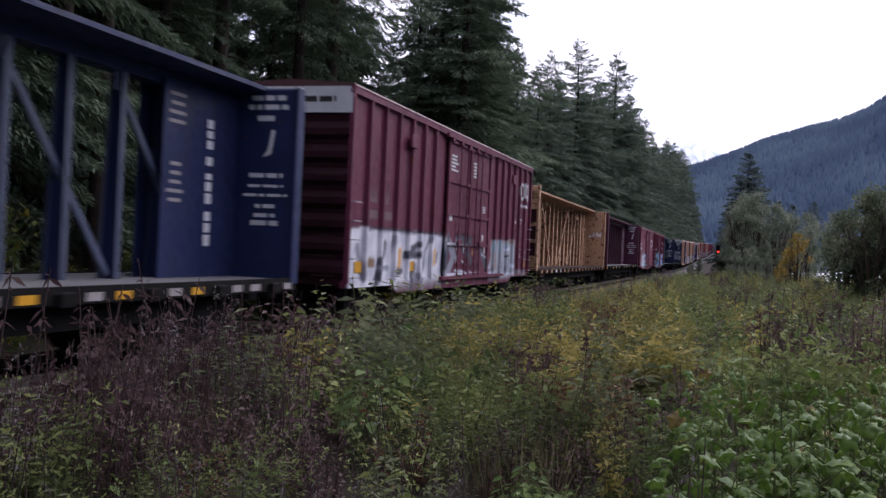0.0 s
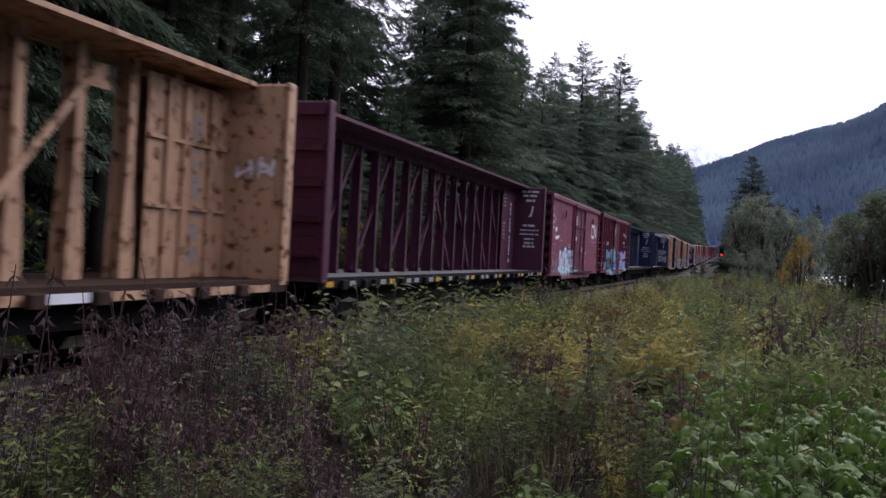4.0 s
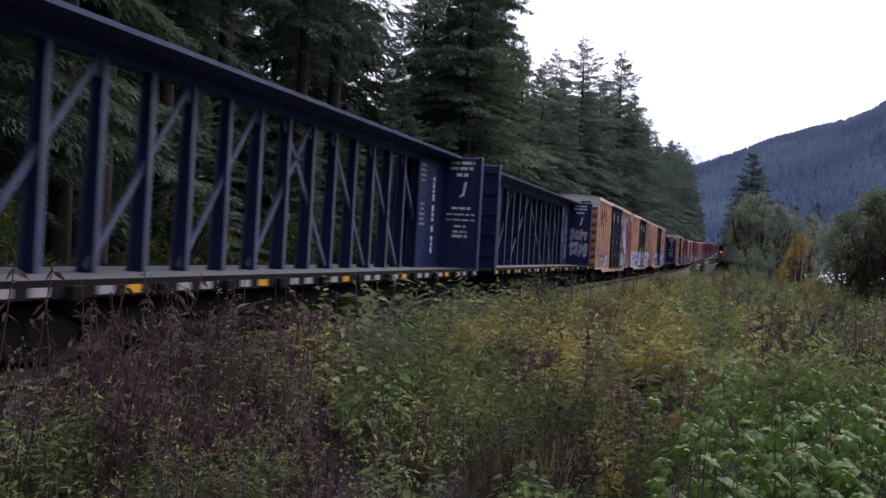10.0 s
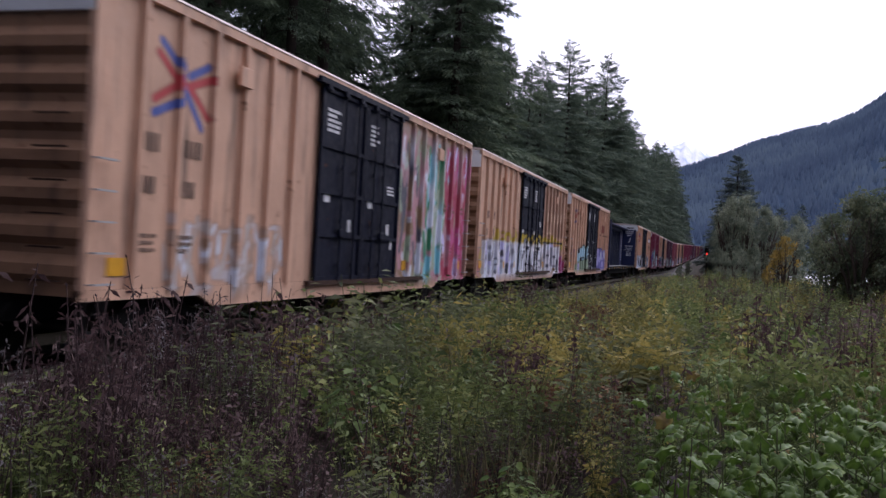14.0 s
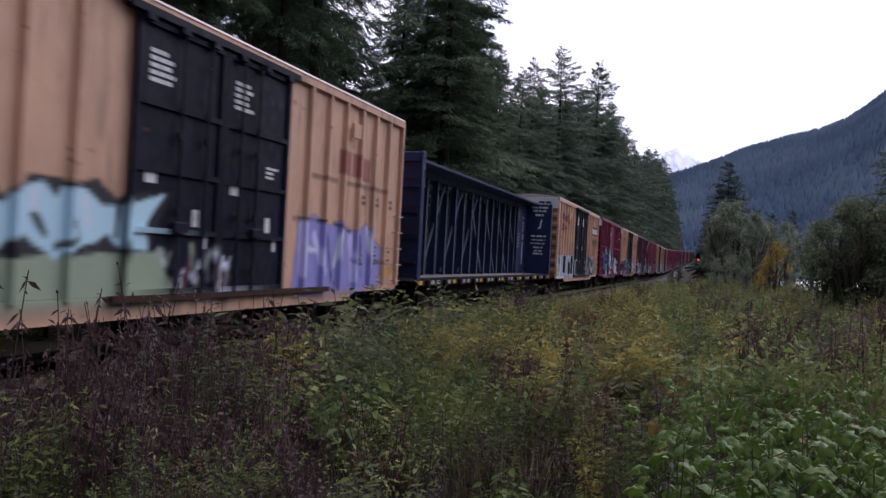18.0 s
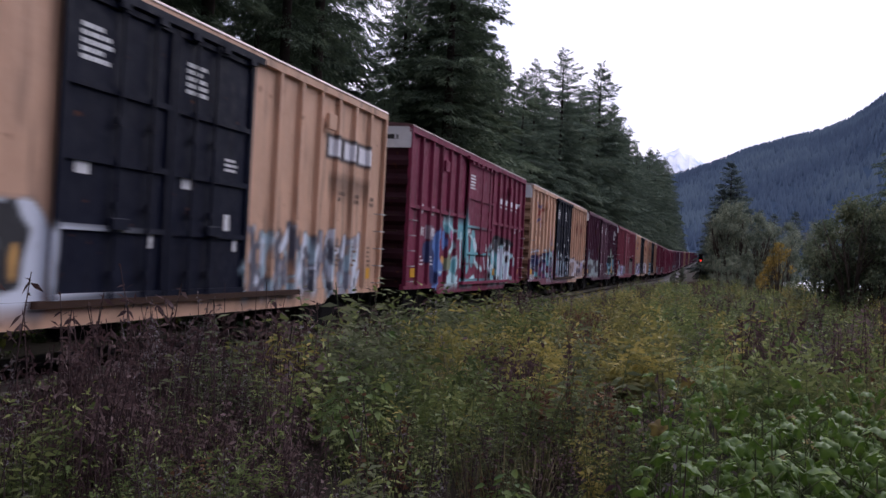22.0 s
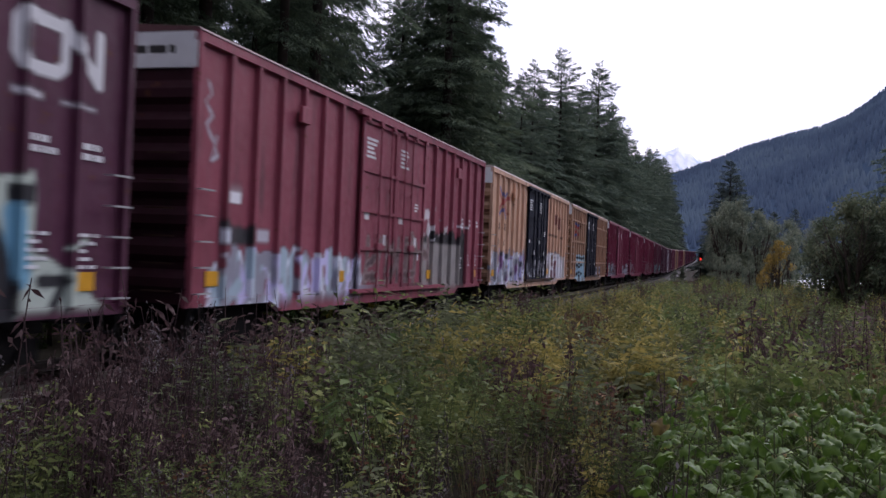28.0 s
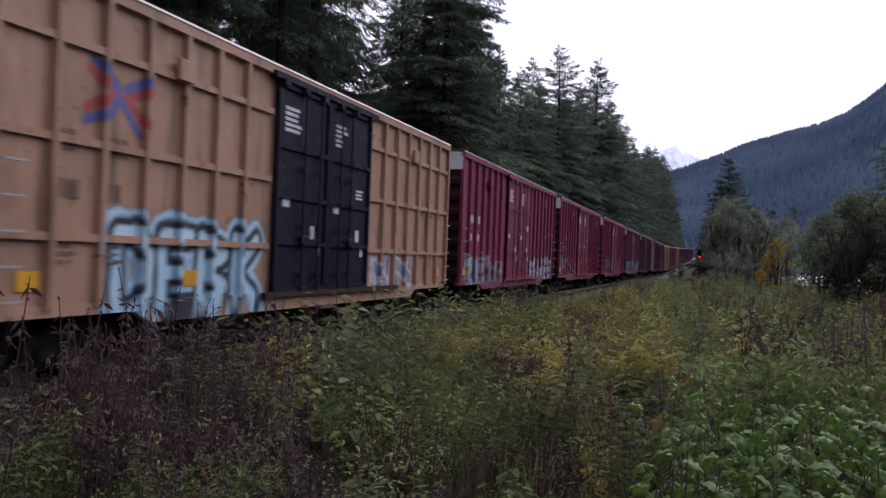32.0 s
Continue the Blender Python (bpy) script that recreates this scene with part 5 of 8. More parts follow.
def build_forest():
    rng = random.Random(5)
    # the trees whose tops stand against the sky
    marks = [(-18.5, 53, 29, 0), (-17, 60, 27, 3), (-18.2, 66, 26.5, 3), (-20.5, 66, 26, 1), (-19.5, 70, 26, 1), (-18.5, 70, 22, 3), (-19, 75, 23, 0), (-17, 76, 19, 1), (-18.6, 80, 20, 3), (-17.2, 86, 19.5, 3)]
    heights = ((92, 21.8), (97, 20.5), (102, 21.5), (109, 26.6), (113, 23.2), (118, 22.5), (125, 25), (131, 23), (137, 27), (145, 32.6), (149, 29), (155, 26), (163, 29.4), (171, 30.5), (180, 29.4), (190, 27.1), (200, 28.2), (209, 31.7), (220, 29.3), (232, 29.3), (245, 30.5), (258, 31.7), (272, 35.4), (286, 36), (297, 37.8), (312, 36.6), (326, 37.8), (345, 40.3), (366, 42.7))
    marks += [(-17.3 - 0.5 * (i % 3), y, h, i % 2) for i, (y, h) in enumerate(heights)]
    for x, y, h, k in marks:
        plant_conifer(k, x, y, h, rng.uniform(0, 360), False, rng.uniform(0.95, 1.15) * (1.12 if 56 < y < 72 else 1.12 if y > 90 else 1.0))
    # trees just behind them that close the wall of the wood
    line = sorted(marks, key=lambda m: m[1])
    my, mh = [m[1] for m in line], [m[2] for m in line]
    y = 57.0
    while y < 330:
        h = min(np.interp(y - 3, my, mh), np.interp(y + 3, my, mh), np.interp(y, my, mh))
        plant_conifer(rng.choice((0, 1, 3)), -20.5 - rng.uniform(0, 2.5), y, float(h) * rng.uniform(0.80, 0.93), rng.uniform(0, 360), False, rng.uniform(1.1, 1.3))
        y += rng.uniform(3.2, 5.0)
    # front row, with unseen trees added behind the viewer to dim that side, then the depth of the wood
    y = -70.0
    while y < 56:
        x = -17.5 - rng.uniform(0, 3.0)
        plant_conifer(rng.choice((2, 4, 2, 4, 0)) if y < 44 else rng.choice((0, 1, 2)), x, y, rng.uniform(25, 32), rng.uniform(0, 360), False, rng.uniform(0.9, 1.15), back=y < 6)
        y += rng.uniform(3.4, 5.4)
    y = 6.0
    while y < 300:
        plant_conifer(rng.choice((0, 1, 2, 3)), -24 - rng.uniform(0, 5) + track_off(y), y, rng.uniform(17, 24) if y > 60 else rng.uniform(24, 31), rng.uniform(0, 360), False, rng.uniform(0.95, 1.2), back=True)
        y += rng.uniform(4.0, 6.5)
    y = 10.0
    while y < 130:
        plant_conifer(rng.choice((0, 1, 3)), -34 - rng.uniform(0, 9) + track_off(y), y, rng.uniform(16, 20) if y > 70 else rng.uniform(22, 28), rng.uniform(0, 360), False, rng.uniform(1.1, 1.4), back=True)
        y += rng.uniform(5, 8)
    # low dark young trees that close the edge
    y = 16.0
    while y < 330:
        plant_conifer(rng.choice((1, 3)), -14.9 - rng.uniform(0, 2.2) + track_off(y), y, rng.uniform(5.5, 9.5) if y < 90 else rng.uniform(9, 13), rng.uniform(0, 360), False, rng.uniform(1.2, 1.6), back=45 < y < 90)
        y += rng.uniform(4.5, 8.5) if y < 90 else rng.uniform(6, 9)
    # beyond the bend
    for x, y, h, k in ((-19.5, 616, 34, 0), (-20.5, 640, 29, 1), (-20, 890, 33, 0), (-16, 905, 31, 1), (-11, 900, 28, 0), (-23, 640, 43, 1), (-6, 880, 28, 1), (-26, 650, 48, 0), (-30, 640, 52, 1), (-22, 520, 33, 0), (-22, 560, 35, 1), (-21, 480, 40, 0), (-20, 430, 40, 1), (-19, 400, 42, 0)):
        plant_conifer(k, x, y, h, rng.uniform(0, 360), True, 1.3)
    # the group to the right of the track
    for x, y, h, k in ((2.4, 150, 18.6, 0), (3.4, 153, 16.5, 1), (1.2, 152, 14.5, 0), (4.9, 158, 14.0, 1), (0.4, 160, 12.0, 1), (8.0, 175, 13, 0), (11, 185, 13, 1), (15, 190, 14, 0)):
        plant_conifer(k, x, y, h, rng.uniform(0, 360), True, 1.7)
    for x, y, h, k in ((18.9, 108, 19.0, 0), (23.5, 118, 20.0, 1)):
        plant_conifer(k, x, y, h, rng.uniform(0, 360), False, 1.35)
    # a thin tree that stands in the gap
    h, tr, cr = KINDS[4]
    thin = base_tree("conifer_tree", "thin open-crowned conifer against the sky", tr, cr, pose(-27.6, 80, ground_z(-27.6, 80), 0, 0, 40))
    thin.scale = (0.52, 0.52, 30.0 / h)


def leafy_mesh(height, spread, seed, mat, leaf=0.12, count=2600, clumps=34, low=0.15, name="crown"):
    """A broad-leaved crown: small leaves in uneven clumps with gaps."""
    rng = np.random.default_rng(seed)
    cen, rad = [], []
    for _ in range(clumps):
        k = low + (1 - low) * rng.random() ** 0.8
        w = spread * (0.35 + 0.75 * math.sin(math.pi * min(1, k * 0.9 + 0.08))) * (1 - 0.35 * k)
        a, r = rng.uniform(0, 6.28), w * math.sqrt(rng.random())
        cen.append((r * math.cos(a), r * math.sin(a), height * k * rng.uniform(0.9, 1.0)))
        rad.append(spread * rng.uniform(0.14, 0.34))
    cen, rad = np.array(cen), np.array(rad)
    pick = rng.integers(0, clumps, count)
    p = cen[pick] + unit(rng.normal(size=(count, 3))) * (rad[pick] * rng.random(count) ** 0.45)[:, None] * np.array([1, 1, 1.15])
    p[:, 2] = np.clip(p[:, 2], 0.05, None)
    d = unit(rng.normal(size=(count, 3)) + np.array([0, 0, -0.25]))
    size = rng.uniform(0.7, 1.5, count) * leaf
    v, f = diamonds(p, d, size, size * rng.uniform(0.4, 0.65, count), rng, 0.1)
    return arrays_mesh(name, v, f, mat)


def stems_mesh(height, spread, seed, count=9, radius=0.05):
    rng = random.Random(seed)
    s = Shape()
    for _ in range(count):
        a, r, h = rng.uniform(0, 6.28), spread * rng.uniform(0.2, 0.8), height * rng.uniform(0.6, 0.98)
        c, q = math.cos(a), math.sin(a)
        s.tube([(0.15 * c, 0.15 * q, -0.1), (0.35 * r * c, 0.35 * r * q, h * 0.45), (r * c, r * q, h)], [radius, radius * 0.6, radius * 0.15], 6)
        for _ in range(3):
            k = rng.uniform(0.4, 0.85)
            b = a + rng.uniform(-1.5, 1.5)
            x, y, z = r * k * c, r * k * q, h * k
            s.tube([(x, y, z), (x + 0.3 * spread * math.cos(b), y + 0.3 * spread * math.sin(b), z + 0.18 * height)], [radius * 0.4, radius * 0.1], 5)
    return s.mesh("stems", twig_bark, None, True)


def shrub(name, label, x, y, stems, crown, turn=0.0, scale=1.0, category="shrub", group="", z=None):
    t = thing(name, label, category, group, pose(x, y, (ground_z(x, y) if z is None else z) - 0.05, 0, 0, turn))
    part("branchwork", stems, None, t)
    part("crown", crown, None, t)
    t.scale = (scale, scale, scale)
    return t


def build_shrubs():
    rng = random.Random(8)
    ws, wc = stems_mesh(5.0, 2.3, 1, 14, 0.06), leafy_mesh(5.0, 1.9, 2, willow_leaf, 0.14, 5200, 60, 0.12)
    wc2 = leafy_mesh(5.0, 1.8, 3, willow_leaf, 0.14, 4800, 54, 0.10)
    for x, y, s, c in ((5.35, 48, 0.92, wc2), (6.2, 46, 1.08, wc), (7.3, 47, 1.12, wc2), (6.6, 50, 0.95, wc2), (8.6, 48, 1.12, wc), (10.2, 53, 1.25, wc), (8.2, 41.5, 0.70, wc2), (12.5, 58, 1.35, wc), (9.9, 42, 0.95, wc), (14.5, 50, 1.2, wc2)):
        shrub("willow_shrub", "dark dull-green willow shrub with fine leaves", x, y, ws, c, rng.uniform(0, 360), s, group="willows beside the river")
    ys, yc = stems_mesh(4.2, 1.4, 5, 8, 0.05), leafy_mesh(4.2, 1.05, 6, yellow_leaf, 0.12, 1700, 26, 0.1)
    for x, y, s in ((4.75, 72, 1.05), (4.25, 73.5, 0.8), (3.7, 75, 0.5)):
        shrub("yellow_bush", "bush with yellow autumn leaves", x, y, ys, yc, rng.uniform(0, 360), s, group="yellow bushes")
    ps, pc = stems_mesh(9.0, 2.2, 9, 8, 0.10), leafy_mesh(9.0, 2.7, 10, poplar_leaf, 0.20, 6000, 44, 0.10)
    pc2 = leafy_mesh(9.0, 2.5, 11, poplar_leaf, 0.20, 5600, 40, 0.06)
    for x, y, s, c in ((0.9, 131, 0.85, pc2), (1.2, 138, 1.0, pc), (1.8, 134, 1.05, pc), (1.6, 128, 1.2, pc2), (3.6, 130, 1.22, pc), (5.8, 126, 1.05, pc2), (7.8, 132, 0.95, pc), (1.6, 142, 0.78, pc2), (2.4, 138, 1.25, pc), (10.2, 136, 1.0, pc2), (13, 130, 0.95, pc), (0.9, 152, 0.7, pc), (9.0, 120, 0.7, pc2)):
        shrub("poplar_tree", "grey-green broad-leaved tree of the river bank", x, y, ps, c, rng.uniform(0, 360), s, "tree", "trees of the river bank")
    for x, y, s in ((0.5, 118, 0.40), (1.0, 112, 0.36), (0.6, 128, 0.45), (1.0, 108, 0.36), (1.8, 104, 0.36), (2.6, 98, 0.34), (0.6, 140, 0.5), (3.4, 88, 0.3), (-4.4, 118, 0.16), (-4.6, 134, 0.20), (-4.2, 150, 0.24), (-4.5, 170, 0.28), (5.6, 92, 0.36), (2.6, 116, 0.42)):
        shrub("grey_bush", "low grey-green bush at the end of the field", x, y, ps, pc2, rng.uniform(0, 360), s, group="low bushes of the field")
    # understorey behind the train
    us, uc = stems_mesh(2.6, 1.3, 15, 8, 0.03), leafy_mesh(2.6, 1.5, 16, shrub_leaf, 0.14, 2400, 36, 0.03)
    uc2 = leafy_mesh(2.6, 1.4, 17, shrub_leaf, 0.14, 2200, 30, 0.03)
    y = 9.0
    while y < 120:
        shrub("understorey_bush", "green and yellow bush at the edge of the wood", -13.4 - rng.uniform(0, 2.2) + track_off(y), y, us, rng.choice((uc, uc2)), rng.uniform(0, 360), rng.uniform(0.6, 1.25), group="bushes at the edge of the wood")
        y += rng.uniform(1.6, 3.0)


build_forest()
build_shrubs()


# ---- weeds of the field ----
def template(kind, rng, near=True):
    """One plant as stem and leaf blades: (verts, quads) for stems and for leaves."""
    sv, sf, lb, ld, ll, lw = [], [], [], [], [], []

    def stem(a, b, r):
        k = len(sv)
        d = unit(np.array(b) - np.array(a))
        s = unit(np.cross(d, (0.3, 0.9, 0.2)))
        u = np.cross(d, s)
        for p, q in ((a, r), (b, r * 0.5)):
            for i in range(3):
                ang = i * 2.094
                sv.append(np.array(p) + q * (math.cos(ang) * s + math.sin(ang) * u))
        sf.extend([(k + i, k + (i + 1) % 3, k + 3 + (i + 1) % 3, k + 3 + i) for i in range(3)])

    def leaf(p, d, length, width):
        lb.append(p), ld.append(d), ll.append(length), lw.append(width)

    if kind == "stalk":
        h = rng.uniform(0.7, 1.15)
        lean = rng.normal(0, 0.10, 2)
        top = (lean[0], lean[1], h)
        mid = (lean[0] * 0.35, lean[1] * 0.35, h * 0.5)
        stem((0, 0, -0.1), mid, 0.006)
        stem(mid, top, 0.005)
        for _ in range(rng.integers(4, 7)):
            k = rng.uniform(0.3, 0.98)
            a = rng.uniform(0, 6.28)
            p = np.array([lean[0] * k * k, lean[1] * k * k, h * k])
            l = rng.uniform(0.08, 0.26) * (1.15 - k)
            q = p + np.array([math.cos(a) * l * 0.7, math.sin(a) * l * 0.7, l * 0.8])
            stem(p, q, 0.003)
            for _ in range(3):
                leaf(p + (q - p) * rng.uniform(0.4, 1.0), unit(rng.normal(size=3) + np.array([0, 0, -0.2])), rng.uniform(0.025, 0.07), rng.uniform(0.010, 0.026))
        for _ in range(12):
            k = rng.uniform(0.2, 1.0)
            leaf(np.array([lean[0] * k * k, lean[1] * k * k, h * k]), unit(rng.normal(size=3) + np.array([0, 0, -0.5])), rng.uniform(0.03, 0.075), rng.uniform(0.007, 0.016))
    elif kind == "leafy":
        h = rng.uniform(0.5, 1.0)
        for _ in range(rng.integers(2, 4)):
            lean = rng.normal(0, 0.16, 2)
            off = rng.normal(0, 0.05, 2)
            top = np.array([lean[0] + off[0], lean[1] + off[1], h * rng.uniform(0.75, 1.05)])
            stem((off[0], off[1], -0.1), top, 0.006)
            n = rng.integers(12, 18)
            for i in range(n):
                k = 0.15 + 0.85 * (i + rng.random()) / n
                a = i * 2.4 + rng.normal(0, 0.4)
                p = np.array([off[0] + lean[0] * k, off[1] + lean[1] * k, top[2] * k])
                d = unit(np.array([math.cos(a), math.sin(a), rng.uniform(-0.25, 0.45)]))
                l = rng.uniform(0.05, 0.11) * (1.2 - 0.5 * k)
                leaf(p, d, l, l * rng.uniform(0.32, 0.5))
    elif kind == "bushy":
        h = rng.uniform(0.45, 0.85)
        for _ in range(5):
            a, r = rng.uniform(0, 6.28), rng.uniform(0.1, 0.3)
            top = np.array([r * math.cos(a), r * math.sin(a), h * rng.uniform(0.7, 1.0)])
            stem((0, 0, -0.1), top, 0.006)
            for i in range(10):
                k = rng.uniform(0.3, 1.0)
                d = unit(rng.normal(size=3) * np.array([1, 1, 0.45]) + np.array([0, 0, 0.1]))
                l = rng.uniform(0.026, 0.068)
                leaf(top * k + rng.normal(0, 0.04, 3), d, l, l * rng.uniform(0.40, 0.6))
    elif kind == "plume":
        h = rng.uniform(0.65, 1.05)
        for _ in range(rng.integers(3, 6)):
            a, r = rng.uniform(0, 6.28), rng.uniform(0.08, 0.34)
            way = np.array([math.cos(a), math.sin(a), 0.0])
            top = h * rng.uniform(0.7, 1.05)
            pts = [way * r * q * q + np.array([0, 0, top * q - 0.14 * r * q ** 3]) for q in (-0.1, 0.5, 1.0)]
            stem(pts[0], pts[1], 0.006)
            stem(pts[1], pts[2], 0.004)
            for i in range(13):
                q = 0.28 + 0.72 * (i + rng.random()) / 13
                b = i * 2.4 + rng.normal(0, 0.4)
                l = rng.uniform(0.07, 0.14) * (1.25 - 0.7 * q)
                d = unit(np.array([math.cos(b), math.sin(b), rng.uniform(-0.35, 0.5)]) + 0.4 * way)
                leaf(way * r * q * q + np.array([0, 0, top * q]), d, l, l * rng.uniform(0.20, 0.32))
            for _ in range(7):
                leaf(pts[2] + rng.normal(0, 0.03, 3), unit(way * 0.6 + rng.normal(size=3) * 0.6 + np.array([0, 0, 0.5])), rng.uniform(0.03, 0.07), rng.uniform(0.012, 0.022))
    elif kind == "broad":
        h = rng.uniform(0.4, 0.8)
        for i in range(rng.integers(8, 13)):
            a, r = i * 2.4 + rng.normal(0, 0.3), rng.uniform(0.04, 0.24)
            p = np.array([r * math.cos(a), r * math.sin(a), h * rng.uniform(0.45, 1.0)])
            stem((0, 0, -0.1), p, 0.005)
            d = unit(np.array([math.cos(a), math.sin(a), rng.uniform(-0.6, 0.1)]))
            l = rng.uniform(0.07, 0.15)
            leaf(p, d, l, l * rng.uniform(0.5, 0.75))
    elif kind == "ferny":
        h = rng.uniform(0.5, 0.9)
        for _ in range(3):
            lean, off = rng.normal(0, 0.15, 2), rng.normal(0, 0.06, 2)
            top = np.array([lean[0] + off[0], lean[1] + off[1], h * rng.uniform(0.75, 1.05)])
            stem((off[0], off[1], -0.1), top, 0.005)
            for i in range(20):
                k = 0.25 + 0.75 * i / 20
                a = i * 2.4 + rng.normal(0, 0.4)
                d = unit(np.array([math.cos(a), math.sin(a), rng.uniform(-0.1, 0.7)]))
                leaf(np.array([off[0] + lean[0] * k, off[1] + lean[1] * k, top[2] * k]), d, rng.uniform(0.05, 0.13) * (1.3 - 0.6 * k), rng.uniform(0.010, 0.022))
    elif kind == "grass":
        for _ in range(16):
            a, r, h = rng.uniform(0, 6.28), rng.uniform(0, 0.12), rng.uniform(0.25, 0.7)
            p = np.array([r * math.cos(a), r * math.sin(a), -0.05])
            d = unit(np.array([0.45 * math.cos(a) * rng.random(), 0.45 * math.sin(a) * rng.random(), 1.0]))
            leaf(p, d, h, rng.uniform(0.005, 0.010))
    elif kind == "dock":
        h = rng.uniform(0.8, 1.15)
        lean = rng.normal(0, 0.05, 2)
        stem((0, 0, -0.1), (lean[0], lean[1], h), 0.008)
        for _ in range(46):
            k = rng.uniform(0.55, 1.0)
            r = 0.035 * (1.25 - k)
            leaf(np.array([lean[0] * k, lean[1] * k, h * k]) + rng.normal(0, r, 3), unit(rng.normal(size=3) + np.array([0, 0, 0.5])), rng.uniform(0.02, 0.05), rng.uniform(0.012, 0.025))
    elif kind == "head":
        h = rng.uniform(0.75, 1.2)
        lean = rng.normal(0, 0.09, 2)
        stem((0, 0, -0.1), (lean[0], lean[1], h), 0.006)
        for _ in range(26):
            k = rng.uniform(0.70, 1.0)
            leaf(np.array([lean[0] * k, lean[1] * k, h * k]) + rng.normal(0, 0.025, 3), unit(rng.normal(size=3)), rng.uniform(0.018, 0.042), rng.uniform(0.007, 0.015))
    if not near:  # far plants: fewer and larger leaves
        pick = [i for i in range(len(lb)) if rng.random() < 0.50]
        lb, ld, ll, lw = ([q[i] for i in pick] for q in (lb, ld, ll, lw))
        ll, lw = [1.6 * q for q in ll], [1.75 * q for q in lw]
        keep = max(1, int(len(sf) / 3 * 0.32))
        sv, sf = sv[:6 * keep], sf[:3 * keep]
    make = ovals if near and kind in ("leafy", "broad") else diamonds
    lv, lf = make(np.array(lb), np.array(ld), np.array(ll), np.array(lw), rng, 0.15) if lb else (np.zeros((0, 3)), np.zeros((0, 4), int))
    return np.array(sv).reshape(-1, 3), np.array(sf, dtype=int).reshape(-1, 4), lv, lf


def scatter(templates, places, which, scales, turns):
    """Joins many turned and scaled plants into one pair of arrays for stems and leaves."""
    out = []
    for part_no in (0, 2):
        vs, fs, k = [], [], 0
        for i, tm in enumerate(templates):
            v0, f0 = tm[part_no], tm[part_no + 1]
            sel = np.nonzero(which == i)[0]
            if not len(sel) or not len(v0):
                continue
            c, s = np.cos(turns[sel])[:, None], np.sin(turns[sel])[:, None]
            sc = scales[sel][:, None]
            v = np.empty((len(sel), len(v0), 3))
            v[:, :, 0] = (v0[:, 0] * c - v0[:, 1] * s) * sc + places[sel, 0][:, None]
            v[:, :, 1] = (v0[:, 0] * s + v0[:, 1] * c) * sc + places[sel, 1][:, None]
            v[:, :, 2] = v0[:, 2] * sc + places[sel, 2][:, None]
            vs.append(v.reshape(-1, 3))
            fs.append((f0[None] + (k + np.arange(len(sel)) * len(v0))[:, None, None]).reshape(-1, f0.shape[1]))
            k += len(sel) * len(v0)
        out.append((np.vstack(vs), np.vstack(fs)) if vs else None)
    return out


def green_share(x, y):
    """How green the field is: withered on the track side, green away from it."""
    v = smooth(-1.7, 2.2, x + 0.40 * y) + 0.5 * noise.noise(Vector((x * 0.42, y * 0.30, 7.0)))
    return min(1.0, max(0.0, v))


# what grows in the field: (name, label, plant form, leaf, stem, sizes, plants in a clump)
def field_species():
    return (
        ("withered_weeds", "withered brown weed stalks with dried leaves", "stalk", weed_brown, dry_stem, (0.65, 1.15), 9),
        ("seeding_weeds", "grey fluffy seed heads on dry weeds", "head", weed_grey, dry_stem, (0.55, 1.0), 5),
        ("brown_undergrowth", "low purple-brown undergrowth between the stalks", "bushy", weed_brown, dry_stem, (0.6, 1.0), 8),
        ("leafy_weeds", "upright leafy green weeds of the field", "leafy", weed_green, green_stem, (0.6, 1.0), 5),
        ("bushy_weeds", "bushy green weeds in rounded clumps", "plume", weed_green, green_stem, (0.62, 1.0), 6),
        ("yellowing_weeds", "bushy weeds turning yellow near the track", "plume", weed_olive, green_stem, (0.65, 1.08), 7),
        ("broad_leaved_weeds", "broad-leaved green weeds in loose clumps", "broad", broad_weed, green_stem, (0.5, 0.95), 6),
        ("russet_weeds", "weeds turned russet and orange-brown", "bushy", weed_russet, dry_stem, (0.6, 1.0), 6),
        ("dying_grass", "tufts of dying grass in the field", "grass", grass_mat, dry_stem, (0.6, 1.2), 5),
        ("bleached_grass", "bleached grey grass among the weeds", "grass", pale_grass, dry_stem, (0.6, 1.2), 8),
        ("ferny_weeds", "fine-leaved grey-green weeds", "ferny", weed_sage, green_stem, (0.7, 1.15), 6),
        ("dock_spikes", "rust-brown dock seed spikes above the weeds", "dock", weed_brown, dry_stem, (0.8, 1.15), 2),
    )


def clump_odds(x, y):
    g = green_share(x, y)
    w = 1 - g
    ridge = math.exp(-((x + 0.17 * y) / (1.3 + 0.04 * y)) ** 2) * smooth(9, 14, y) * (1 - smooth(40, 60, y))
    verge = smooth(-3.9, -5.0, x - track_off(y)) * (1 - smooth(20, 34, y)) * smooth(6.5, 9, y)
    patch = math.exp(-((x + 1.1 + 0.2 * y) / 1.4) ** 2 - ((y - 6.2) / 2.8) ** 2)
    return (0.85 * w * (1 - 0.5 * patch) + 0.07, 0.26 * w + 0.35 * patch + 0.03, 0.50 * w + 0.12, 0.30 * g + 0.08 + 0.15 * verge, 0.36 * g + 0.16 + 0.22 * verge,
            1.8 * ridge + 0.20 * g * smooth(5, 8, y) + 0.10 * verge * smooth(8, 11, y), 0.30 * g + 0.02, 0.16 + 0.10 * g + 0.45 * ridge, 0.30, 0.35 * patch * smooth(4.2, 5.5, y) + 0.02 * w, 0.32 * g + 0.38 * w + 0.45 * verge, 0.035 * g + 0.015 * smooth(9, 14, y))


